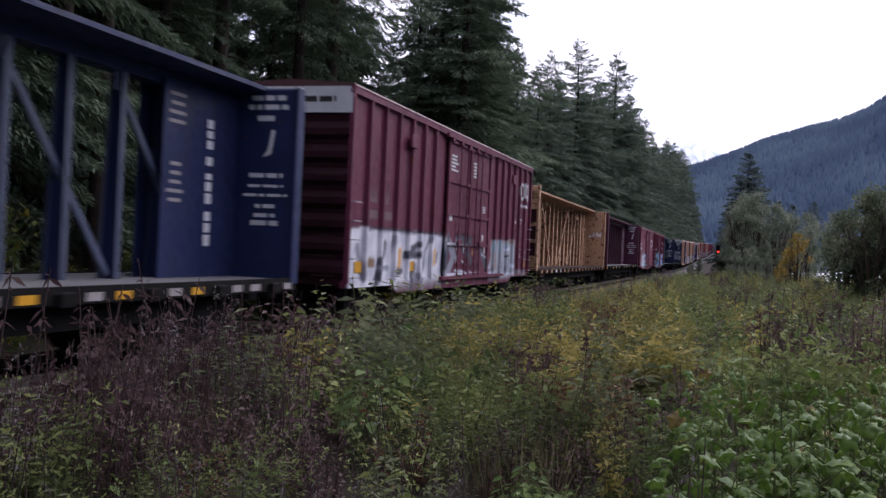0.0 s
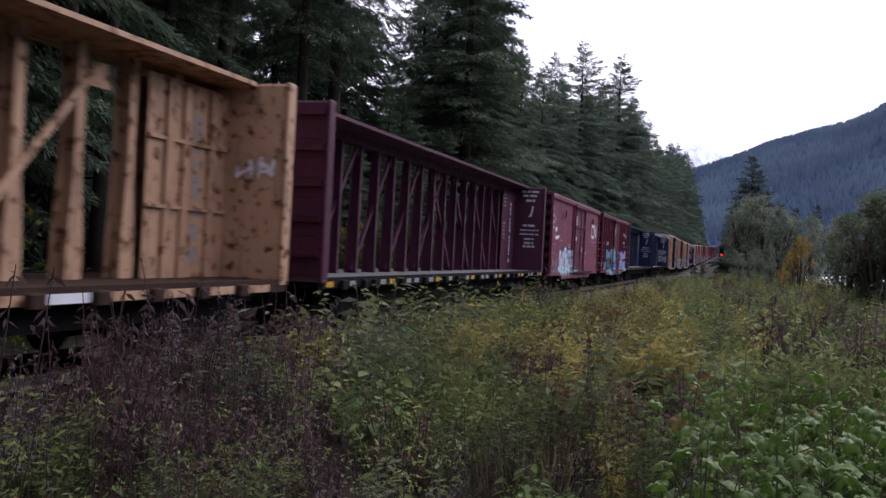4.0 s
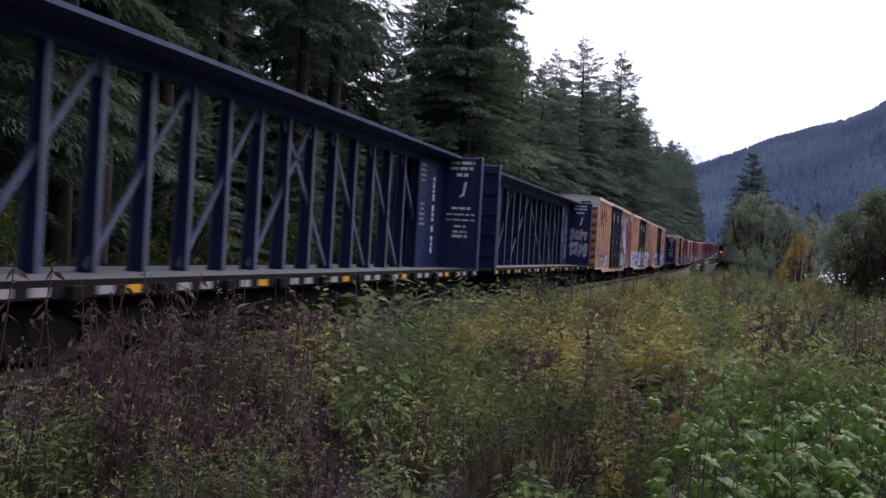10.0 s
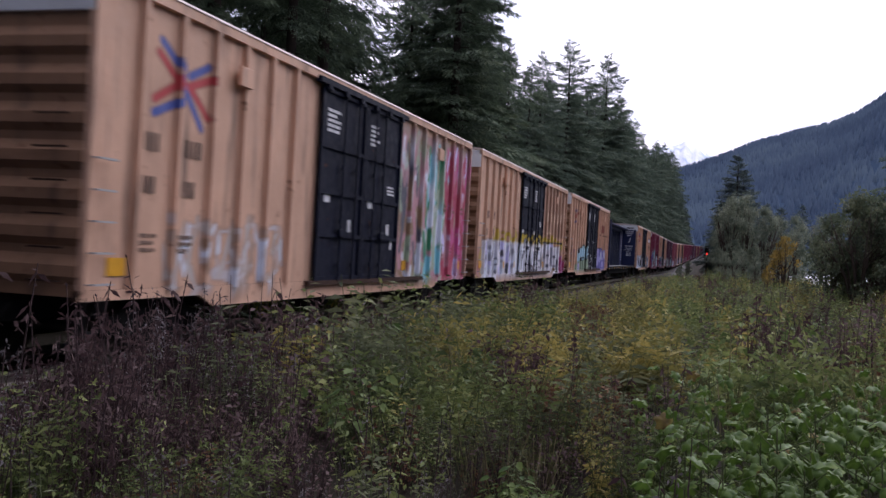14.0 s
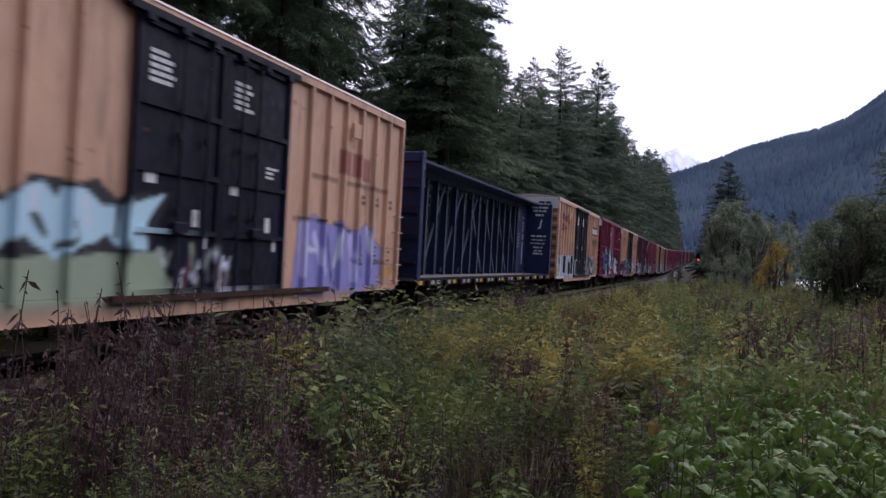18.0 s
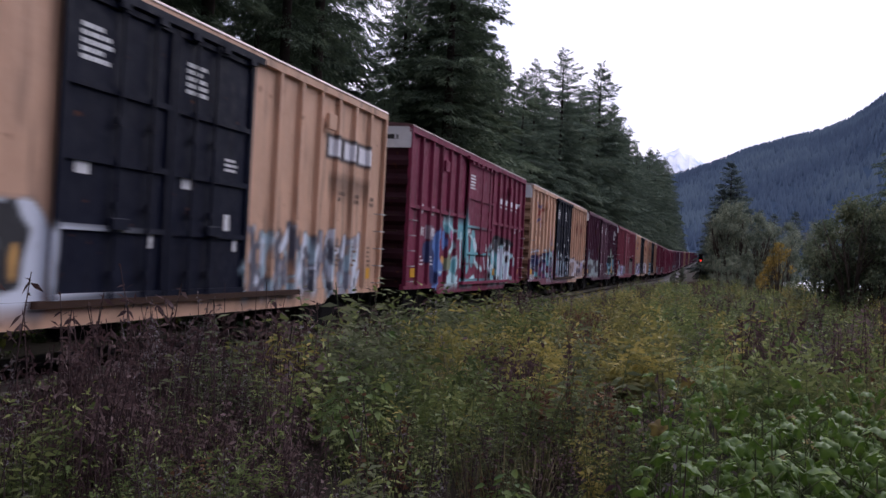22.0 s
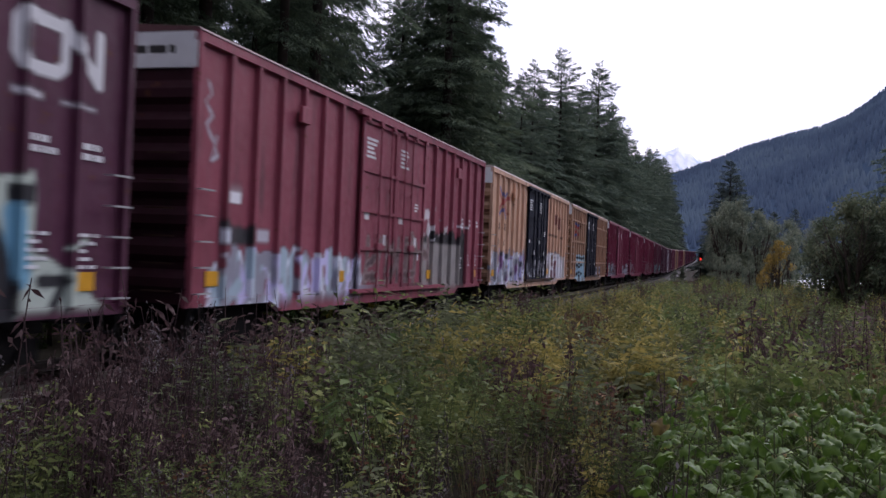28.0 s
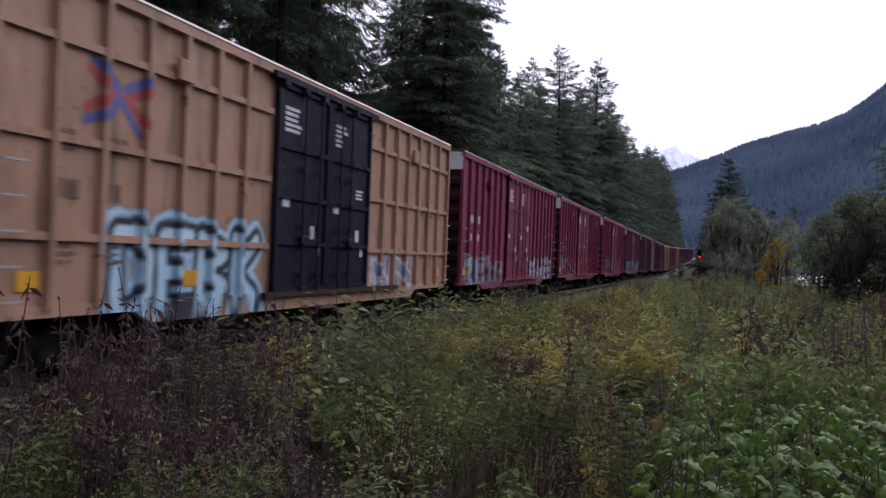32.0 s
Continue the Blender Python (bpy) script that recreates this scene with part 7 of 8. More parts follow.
def blue_column_piece():
    yield blot(COBALT, (2.39, 2.2), (3.18, 2.27), (4.15, 2.33), (6.05, 2.38), (7.28, 2.23), (7.93, 0.98), (5.27, 0.85), (3.32, 0.95), (2.74, 1.32), (2.18, 1.23), (2.38, 1.69))
    yield blot(CYAN, (4.16, 2.32), (5.46, 2.36), (5.55, 1.68), (4.31, 1.66))
    yield blot(SKY_BLUE, (3.25, 1.31), (4.35, 1.31), (5.25, 1.03), (7.78, 1.2), (7.95, 0.85), (5.29, 0.67), (3.32, 0.91))
    yield blot(CYAN, (2.39, 2.22), (3.03, 2.42), (3.21, 2.27), (3.22, 1.87), (2.89, 1.86), (2.98, 1.54), (2.54, 1.47), (2.18, 1.23), (1.87, 0.92), (1.64, 0.89), (2.02, 1.68), (2.43, 1.84))
    yield blot(COBALT, (3.13, 2.2), (4.11, 2.31), (4.22, 1.89), (3.98, 1.06), (3.28, 1.03))
    yield daub(LILAC, 0.189, (3.46, 2.11), (3.87, 2.02))
    yield daub(CYAN, 0.232, (4.5, 2.34), (4.51, 1.68))
    yield daub(COBALT, 0.246, (4.77, 1.44), (4.94, 0.91))
    yield daub(COBALT, 0.189, (5.51, 2.31), (5.71, 1.31))
    yield daub(CYAN, 0.189, (5.11, 2.22), (5.14, 1.67))
    yield daub(CYAN, 0.203, (5.89, 2.37), (5.91, 1.59))
    yield daub(CREAM, 0.0575, (6.37, 2.36), (7.12, 2.2), (7.29, 1.61))
    yield daub(CYAN, 0.203, (6.5, 2.14), (6.78, 1.71))
    yield daub(COBALT, 0.145, (6.36, 1.6), (7.75, 1.41))
    yield daub(SKY_BLUE, 0.189, (3.31, 1.03), (4.55, 0.96), (5.45, 0.92))
    yield daub(CYAN, 0.203, (5.64, 0.89), (8.07, 0.92))
    yield daub(OLIVE, 0.189, (3.85, 1.65), (3.88, 1.23))
    yield daub(OLIVE, 0.145, (4.72, 2.04), (4.83, 1.83))
    yield daub(OXBLOOD, 0.116, (3.02, 1.71), (3.08, 1.39))
    yield daub(OXBLOOD, 0.189, (4.48, 1.64), (4.91, 1.61))
    yield daub(OXBLOOD, 0.145, (5.7, 1.68), (5.76, 1.21))
    yield daub(GRAPHITE, 0.145, (3.66, 1.85), (3.76, 1.69))
    yield daub(CREAM, 0.0575, (2.39, 2.2), (3.03, 2.41), (3.26, 2.26))
    yield daub(CREAM, 0.0575, (4.17, 2.37), (5.05, 2.39), (6.05, 2.41), (7.16, 2.27))
    yield daub(CREAM, 0.0575, (2.62, 1.23), (3.21, 0.87))
    yield daub(CREAM, 0.0575, (5.16, 1.13), (5.39, 0.76))
    yield daub(CREAM, 0.0575, (1.64, 0.89), (2.06, 1.23), (2.55, 1.39))
    yield daub(K, 0.0403, (2.92, 2.38), (3.48, 2.16), (4.15, 2.33))
    yield daub(K, 0.0345, (5.96, 1.48), (7.99, 1.52))
    yield daub(K, 0.0345, (6.23, 0.96), (7.93, 0.98))
    yield blot(OXBLOOD, (9.29, 1.82), (10.34, 2.45), (14.16, 2.5), (14.61, 0.83), (9.42, 0.86))
    yield blot(LILAC, (9.65, 0.94), (9.77, 2.01), (10.25, 2.36), (10.59, 2.09), (11.16, 2.33), (11.89, 2.45), (12.32, 2.18), (12.97, 2.42), (14.03, 2.38), (14.18, 0.9))
    yield blot(SKY_BLUE, (9.14, 0.77), (9.61, 1.21), (11.55, 1.34), (14.12, 1.28), (14.43, 0.93), (10.7, 0.71))
    yield daub(K, 0.0575, (10.12, 1.72), (10.59, 1.79))
    yield daub(K, 0.087, (11.5, 1.66), (13.73, 1.76))
    yield daub(K, 0.087, (12.45, 1.34), (13.13, 1.82))
    yield daub(GRAPHITE, 0.0575, (10.4, 2.03), (10.13, 1.66))
    yield daub(CHALK, 0.0575, (11.19, 2.16), (11.12, 1.77))
    yield daub(GRAPHITE, 0.0345, (11.16, 2.35), (12.32, 2.2))
    yield daub(K, 0.0345, (12.77, 2.27), (12.64, 1.91))
    yield daub(K, 0.046, (11.33, 1.2), (11.65, 1.49))


def white_band_strokes():
    yield daub(K, 0.0517, (11.26, 2.29), (13.07, 2.33), (15.22, 2.36), (17.99, 2.38))
    yield daub(SMOKE, 0.087, (12.9, 2.26), (12.89, 1.64))
    yield daub(SMOKE, 0.0575, (11.96, 2.11), (11.96, 1.55))
    yield daub(SMOKE, 0.0575, (13.99, 2.3), (14.13, 1.83))
    yield daub(SMOKE, 0.087, (14.71, 2.3), (14.84, 1.34))
    yield daub(GRAPHITE, 0.0575, (13.48, 1.73), (13.99, 1.76))
    yield daub(GRAPHITE, 0.087, (13.46, 1.29), (14.05, 1.26))
    yield daub(GRAPHITE, 0.0575, (15.09, 1.71), (15.74, 1.7))
    yield daub(GRAPHITE, 0.046, (15.1, 1.25), (15.87, 1.26))
    yield daub(GRAPHITE, 0.116, (16.57, 1.52), (16.55, 1.03))
    yield daub(NAVY, 0.16, (17.12, 1.74), (17.12, 1.58))
    yield daub(SMOKE, 0.174, (17.67, 1.47), (17.77, 1.23))
    yield daub(GRAPHITE, 0.0575, (11.88, 1.63), (12.06, 1.65))
    yield daub(BROWN, 0.131, (12.59, 1.7), (12.56, 1.42))
    yield daub(BROWN, 0.087, (15.16, 1.1), (15.67, 1.09))
    yield daub(CHALK, 0.145, (13.34, 2.12), (13.9, 2.13))
    yield daub(LILAC, 0.087, (14.44, 2.23), (14.91, 2.23))
    yield daub(SMOKE, 0.087, (16.02, 2.3), (16.17, 1.8))
    yield daub(SMOKE, 0.0575, (16.78, 2.25), (16.8, 1.81))
    yield daub(SMOKE, 0.087, (15.37, 2.26), (15.42, 1.34))
    yield daub(GRAPHITE, 0.046, (11.56, 2.14), (11.68, 1.81))
    yield daub(GRAPHITE, 0.0575, (11.24, 1.51), (12.22, 1.52))
    yield daub(SMOKE, 0.116, (14.28, 1.67), (14.25, 1.18))
    yield daub(SMOKE, 0.0575, (13.71, 1.66), (13.68, 1.34))
    yield daub(GRAPHITE, 0.0345, (11.26, 1.22), (12.14, 1.24))


def teal_piece():
    yield daub(NAVY, 0.319, (1.88, 1.91), (2.55, 1.99), (2.86, 2.15))
    yield daub(COBALT, 0.377, (2.92, 1.67), (2.88, 1.11))
    yield daub(COBALT, 0.232, (2.75, 2.14), (3.23, 2.5))
    yield daub(NAVY, 0.319, (2.58, 1.67), (2.72, 1.25))
    yield daub(COBALT, 0.261, (3.01, 1.59), (3.51, 1.46))
    yield daub(ICE, 0.0345, (3.03, 1.39), (3.55, 1.33), (4.11, 1.47))
    yield daub(TEAL, 0.246, (3.79, 2.8), (4.23, 2.65), (4.54, 2.58))
    yield daub(ICE, 0.0575, (3.66, 2.84), (4.46, 2.72), (4.83, 2.61))
    yield daub(COBALT, 0.203, (3.7, 2.4), (3.72, 2.18))
    yield daub(ICE, 0.116, (4.64, 2.57), (4.76, 2.12), (4.44, 1.93))
    yield daub(ICE, 0.377, (5.36, 2.72), (6.12, 2.75))
    yield daub(TEAL, 0.29, (5.37, 2.69), (6.02, 2.71))
    yield daub(ICE, 0.246, (4.62, 1.47), (5.09, 1.72), (5.23, 1.6), (4.92, 1.37))
    yield daub(TEAL, 0.174, (4.65, 1.49), (5.07, 1.67), (4.91, 1.42))
    yield daub(ICE, 0.0575, (5.12, 2.37), (5.3, 1.81))
    yield daub(ICE, 0.116, (5.71, 2.51), (5.77, 1.54))
    yield daub(TEAL, 0.29, (6.17, 2.35), (6.36, 1.55))
    yield daub(TEAL, 0.29, (7.04, 2.49), (7.0, 1.76))
    yield daub(CHALK, 0.174, (7.26, 2.32), (7.48, 2.14))
    yield daub(ICE, 0.0575, (6.61, 2.57), (7.51, 2.23))
    yield daub(ICE, 0.102, (7.41, 2.06), (7.37, 1.67), (8.43, 1.43))
    yield daub(ICE, 0.261, (4.17, 1.04), (4.72, 1.07))
    yield daub(ICE, 0.116, (5.11, 0.96), (5.46, 1.15))
    yield daub(TEAL, 0.174, (5.85, 1.0), (6.5, 0.89))
    yield daub(ICE, 0.145, (6.78, 1.0), (7.35, 1.16))
    yield daub(ORANGE, 0.116, (3.6, 1.73), (3.86, 1.68))
    yield daub(ORANGE, 0.087, (5.07, 2.46), (5.11, 2.3))
    yield daub(MAGENTA, 0.116, (4.52, 2.5), (4.63, 2.39))
    yield daub(OLIVE, 0.261, (4.07, 1.61), (4.38, 1.66))
    yield daub(OXBLOOD, 0.0345, (6.04, 1.61), (7.97, 1.58))
    yield daub(K, 0.174, (9.93, 2.32), (10.6, 2.52), (11.52, 2.48), (13.43, 2.42))
    yield daub(K, 0.145, (9.6, 1.81), (10.4, 1.94))
    yield daub(CHALK, 0.087, (8.65, 1.92), (8.89, 1.47))
    yield daub(CHALK, 0.087, (9.33, 1.92), (9.18, 1.49))
    yield daub(ICE, 0.131, (9.97, 2.24), (10.06, 1.16))
    yield daub(CHALK, 0.131, (10.62, 2.41), (10.74, 1.93))
    yield daub(ICE, 0.116, (10.31, 1.77), (11.36, 1.85))
    yield daub(ICE, 0.116, (11.62, 2.22), (11.9, 1.13))
    yield daub(CHALK, 0.116, (12.39, 2.37), (12.28, 1.72), (13.52, 1.11))
    yield daub(CHALK, 0.102, (13.26, 2.31), (13.44, 1.61))
    yield daub(ICE, 0.131, (10.86, 1.73), (10.86, 1.09))
    yield daub(ICE, 0.116, (12.32, 1.5), (12.32, 1.0))


def slate_piece():
    # maroon ground with a dark, smoky layer over it
    yield blot((0.17, 0.045, 0.075), (-0.3, 0.6), (-0.3, 1.9), (2.2, 2.1), (4.2, 2.2), (5.6, 2.3), (7.15, 2.35), (7.2, 0.78), (11.9, 0.85), (11.9, 0.6))
    yield blot(OXBLOOD, (3.5, 1.75), (4.4, 1.9), (5.4, 2.2), (6.3, 2.5), (7.1, 2.35), (7.1, 1.2), (5.9, 1.3), (4.9, 1.5), alpha=0.75)
    # navy wedges with pale edges
    yield blot(NAVY, (0.2, 1.35), (0.3, 2.0), (1.2, 2.1), (1.9, 2.2), (2.4, 1.7), (1.4, 1.45))
    yield blot(NAVY, (2.6, 1.75), (3.2, 2.1), (3.8, 2.25), (4.3, 2.2), (4.45, 1.85), (3.4, 1.7))
    yield blot(NAVY, (4.8, 2.2), (5.0, 2.5), (5.35, 2.45), (5.4, 1.9), (5.15, 1.3), (4.95, 1.5))
    yield daub(CHALK, 0.07, (3.35, 1.98), (3.9, 1.99), (4.4, 2.02))
    yield daub(CHALK, 0.09, (3.95, 2.33), (4.2, 2.55))
    yield daub(SLATE, 0.12, (4.2, 2.2), (4.4, 2.5))
    yield daub(SLATE, 0.15, (4.6, 2.1), (4.7, 1.75))
    yield daub(CYAN, 0.10, (4.75, 2.3), (4.85, 1.7))
    yield daub(SLATE, 0.16, (5.55, 2.35), (5.65, 1.95), (5.6, 1.65))
    yield daub(ICE, 0.07, (5.8, 2.3), (5.95, 1.95), (5.75, 1.75))
    yield daub(SLATE, 0.13, (3.5, 1.55), (3.9, 1.6), (4.2, 1.35))
    yield daub(CYAN, 0.08, (3.3, 1.35), (3.8, 1.45))
    yield daub(SLATE, 0.12, (4.55, 1.6), (4.5, 1.3), (4.95, 1.15), (5.3, 1.1))
    yield daub(SLATE, 0.14, (6.4, 1.85), (6.6, 2.0), (6.5, 1.75))
    yield daub(PLUM, 0.10, (6.0, 2.2), (6.7, 2.35))
    yield daub(PLUM, 0.12, (5.5, 1.4), (6.2, 1.3))
    yield daub(SMOKE, 0.09, (5.6, 1.1), (6.3, 1.0))
    yield daub(LILAC, 0.05, (5.7, 0.98), (6.6, 1.12), (6.9, 1.05))
    yield daub(SLATE, 0.15, (0.5, 1.8), (0.9, 1.3))
    yield daub(CYAN, 0.09, (1.3, 2.15), (1.6, 1.6))
    yield daub(SLATE, 0.13, (2.3, 2.2), (2.6, 1.5))
    yield daub(CHALK, 0.06, (0.4, 2.15), (1.2, 2.25), (2.3, 2.3))
    yield daub(TEAL, 0.12, (1.2, 1.3), (2.1, 1.2))
    yield blot(W, (0.05, 1.2), (1.13, 1.22), (1.15, 0.96), (0.04, 0.97))
    yield daub(LILAC, 0.10, (5.6, 2.75), (5.7, 3.3), alpha=0.7)
    yield daub(CHALK, 0.07, (5.45, 3.15), (6.0, 3.2), alpha=0.7)
    yield daub(LILAC, 0.06, (5.85, 2.65), (5.95, 3.35), alpha=0.7)
    # grey-blue strokes over the doors
    yield blot((0.14, 0.19, 0.27), (7.4, 1.0), (7.5, 2.0), (8.3, 2.25), (9.3, 2.2), (9.9, 1.9), (10.6, 2.2), (11.7, 2.2), (11.8, 1.0), alpha=0.7)
    yield daub(SLATE, 0.15, (8.1, 2.3), (8.25, 1.7))
    yield daub(STEEL, 0.12, (7.7, 1.95), (7.6, 1.3))
    yield daub(SLATE, 0.13, (9.0, 2.2), (8.9, 1.4))
    yield daub(GRAPHITE, 0.10, (8.6, 2.1), (8.6, 1.2))
    yield daub(GRAPHITE, 0.12, (9.6, 2.2), (9.5, 1.3))
    yield daub(SLATE, 0.12, (10.5, 2.35), (10.45, 1.9))
    yield daub(STEEL, 0.14, (10.4, 1.7), (10.9, 1.3))
    yield daub(SLATE, 0.10, (11.2, 2.3), (11.1, 1.5))
    yield daub(GRAPHITE, 0.08, (10.75, 2.1), (10.8, 1.1))
    yield daub(SMOKE, 0.07, (7.7, 1.1), (9.8, 1.12), (11.7, 1.08))


def fat_white_letters(u0, u1, pale, dark, seed):
    """A row of fat pale letters with dark gaps and thin dark lines, too ornate to read."""
    rng = random.Random(seed)
    tops = [(u0 + (u1 - u0) * k / 9, 2.05 + rng.uniform(-0.12, 0.16)) for k in range(10)]
    feet = [(u0 + (u1 - u0) * k / 6, 0.95 + rng.uniform(-0.08, 0.10)) for k in range(7)]
    yield blot(pale, *tops, *reversed(feet), alpha=0.55)
    u = u0 + 0.15
    while u < u1 - 0.3:
        w = rng.uniform(0.62, 0.95)
        mid = 1.5 + rng.uniform(-0.15, 0.15)
        yield daub(dark, 0.05, (u + w * 0.9, 2.1), (u + w * 0.8, mid), (u + w * 0.95, 0.98))
        yield daub(pale, 0.13, (u, 2.05 + rng.uniform(-0.1, 0.1)), (u + w * 0.3, mid), (u + rng.uniform(-0.1, 0.2), 1.05))
        yield daub(pale, 0.11, (u + w * 0.3, mid), (u + w * 0.75, rng.choice((1.95, 1.1))))
        yield daub(dark, 0.04, (u + w * 0.35, 1.95), (u + w * 0.5, mid + 0.1))
        yield daub(dark, 0.05, (u + w * 0.45, mid - 0.15), (u + w * 0.4, 1.0))
        if rng.random() < 0.4:
            yield daub(LILAC, 0.08, (u + w * 0.5, 1.35), (u + w * 0.55, 1.75))
        u += w
    yield daub(pale, 0.05, (u0, 0.98), ((u0 + u1) / 2, 0.93), (u1 - 0.2, 1.02))


def outlined_piece():
    yield blot(CREAM, (11.78, 2.01), (12.14, 2.3), (12.41, 2.43), (12.82, 2.52), (13.46, 2.49), (13.63, 2.47), (14.17, 2.51), (14.54, 2.68), (14.75, 3.08), (14.87, 3.14), (14.97, 2.71), (15.3, 2.52), (15.65, 2.5), (16.41, 2.57), (16.98, 2.67), (17.06, 2.24), (17.0, 1.75), (17.81, 1.45), (18.38, 1.02), (16.97, 0.98), (14.3, 0.9), (12.0, 1.19), (11.82, 1.47), (12.19, 1.54), (11.83, 1.74))
    yield daub(STEEL, 0.29, (12.09, 2.13), (12.04, 1.81))
    yield blot(K, (12.32, 2.21), (12.83, 2.38), (13.55, 2.39), (13.6, 2.09), (13.51, 1.84), (12.45, 1.84))
    yield blot(K, (13.65, 2.39), (14.12, 2.42), (13.99, 1.86), (14.47, 1.11), (14.1, 1.12), (13.74, 1.38), (13.42, 0.95), (13.12, 1.01), (13.52, 1.77))
    yield blot(K, (14.33, 2.37), (15.3, 2.45), (15.6, 2.3), (15.52, 1.94), (14.37, 1.87), (14.19, 2.12))
    yield blot(K, (15.73, 2.43), (16.38, 2.47), (16.33, 2.21), (16.75, 1.55), (16.69, 0.87), (15.8, 0.82), (15.26, 0.88), (15.08, 1.11), (15.95, 1.25), (15.82, 1.91))
    yield blot(K, (16.54, 2.45), (17.04, 2.51), (17.02, 2.24), (16.58, 2.22))
    yield blot(K, (11.99, 1.26), (12.42, 1.39), (12.69, 0.99), (12.01, 1.05))
    yield daub(K, 0.145, (13.0, 1.76), (13.4, 1.58), (12.95, 1.5))
    yield daub(STEEL, 0.217, (13.06, 1.76), (13.03, 1.6))
    yield daub(STEEL, 0.203, (13.21, 1.26), (13.31, 1.0))
    yield daub(STEEL, 0.232, (13.72, 1.24), (13.88, 1.04))
    yield daub(SKY_BLUE, 0.087, (13.77, 1.65), (13.87, 1.54))
    yield daub(STEEL, 0.174, (14.73, 1.78), (14.71, 1.63))
    yield daub(STEEL, 0.174, (14.31, 1.54), (14.45, 1.27))
    yield daub(STEEL, 0.174, (16.66, 2.11), (16.84, 1.43))
    yield daub(STEEL, 0.087, (12.4, 1.75), (12.44, 1.18))
    yield daub(STEEL, 0.0575, (13.56, 2.31), (13.38, 1.77), (13.11, 1.31))
    yield daub(STEEL, 0.0575, (14.12, 2.34), (14.02, 1.86), (14.45, 1.29))
    yield daub(STEEL, 0.0575, (15.63, 2.36), (15.6, 1.91))
    yield daub(K, 0.116, (14.55, 1.54), (14.98, 1.28))
    yield daub(K, 0.087, (17.15, 1.35), (17.59, 1.35), (17.4, 1.05))
    yield daub(ORANGE, 0.102, (12.77, 1.7), (12.77, 1.3))
    yield daub(ORANGE, 0.087, (15.82, 1.71), (15.82, 1.27))
    yield daub(CREAM, 0.145, (11.84, 1.12), (11.41, 0.94))
    yield daub(CREAM, 0.046, (17.6, 1.75), (18.01, 1.86))


def sky_blue_piece():
    yield blot(SAGE, (2.45, 0.91), (2.98, 1.39), (3.6, 1.58), (7.62, 1.72), (8.5, 1.02), (4.14, 0.77))
    yield blot(K, (3.19, 2.53), (3.39, 2.69), (3.78, 2.61), (3.84, 1.99), (3.98, 2.4), (4.46, 2.47), (4.74, 2.24), (5.11, 2.54), (6.0, 2.5), (6.47, 2.58), (6.83, 2.36), (7.53, 2.52), (8.2, 2.57), (7.77, 2.07), (7.63, 1.64), (3.61, 1.48), (3.06, 1.64))
    yield blot(SKY_BLUE, (3.34, 2.41), (3.53, 2.59), (3.71, 2.52), (3.81, 1.98), (3.97, 1.99), (4.04, 2.3), (4.28, 2.36), (4.36, 2.18), (4.75, 2.17), (4.93, 2.36), (5.4, 2.46), (5.64, 2.29), (5.73, 2.41), (6.24, 2.44), (6.5, 2.26), (6.93, 2.24), (7.36, 2.39), (7.91, 2.49), (7.49, 2.06), (7.54, 1.68), (6.91, 1.67), (6.72, 1.87), (5.65, 1.53), (5.05, 1.82), (4.43, 1.52), (3.5, 1.48))
    yield daub(K, 0.0575, (4.03, 1.86), (4.4, 1.84))
    yield daub(K, 0.0575, (5.23, 2.08), (5.47, 1.83))
    yield daub(K, 0.046, (5.89, 2.07), (6.07, 1.85))
    yield daub(K, 0.046, (6.93, 2.2), (6.89, 1.87))
    yield daub(K, 0.0575, (5.71, 1.69), (6.08, 1.77))
    yield daub(CHALK, 0.116, (3.49, 2.49), (3.52, 2.17))
    yield daub(LILAC, 0.116, (3.97, 1.32), (4.0, 0.98))
    yield daub(SAGE, 0.145, (4.45, 1.32), (5.38, 1.35))
    yield daub(CHALK, 0.0575, (5.27, 2.34), (5.23, 2.12))
    yield daub(CHALK, 0.0575, (6.17, 2.32), (6.29, 2.01))
    yield daub(GRAPHITE, 0.0575, (3.08, 1.48), (3.38, 1.61))
    yield daub(PLUM, 0.023, (1.99, 2.14), (2.02, 1.73))
    yield blot(INDIGO, (12.48, 0.88), (12.68, 2.36), (13.41, 2.51), (14.13, 2.31), (14.84, 2.43), (15.66, 2.24), (16.45, 2.46), (16.94, 2.15), (17.58, 1.9), (17.47, 0.97), (14.56, 0.78))
    yield daub(LILAC, 0.145, (12.89, 2.26), (12.96, 1.37))
    yield daub(LILAC, 0.116, (13.48, 2.06), (14.11, 1.37))
    yield daub(CHALK, 0.087, (14.88, 2.22), (14.63, 1.49))
    yield daub(LILAC, 0.145, (15.48, 2.11), (15.71, 1.24))
    yield daub(CHALK, 0.087, (16.51, 2.33), (16.86, 1.37))
    yield daub(K, 0.0345, (12.46, 2.38), (13.94, 2.39))
    yield daub(K, 0.0345, (14.48, 2.38), (15.46, 2.23))
    yield daub(NAVY, 0.0575, (14.17, 2.08), (14.5, 1.13))
    yield daub(NAVY, 0.0575, (16.09, 2.13), (16.24, 1.24))
    yield daub(K, 0.0345, (17.05, 1.56), (17.73, 1.57))
    yield daub(CHALK, 0.046, (13.19, 1.82), (13.69, 1.77))
    yield daub(INDIGO, 0.0575, (15.56, 1.62), (16.43, 1.37))


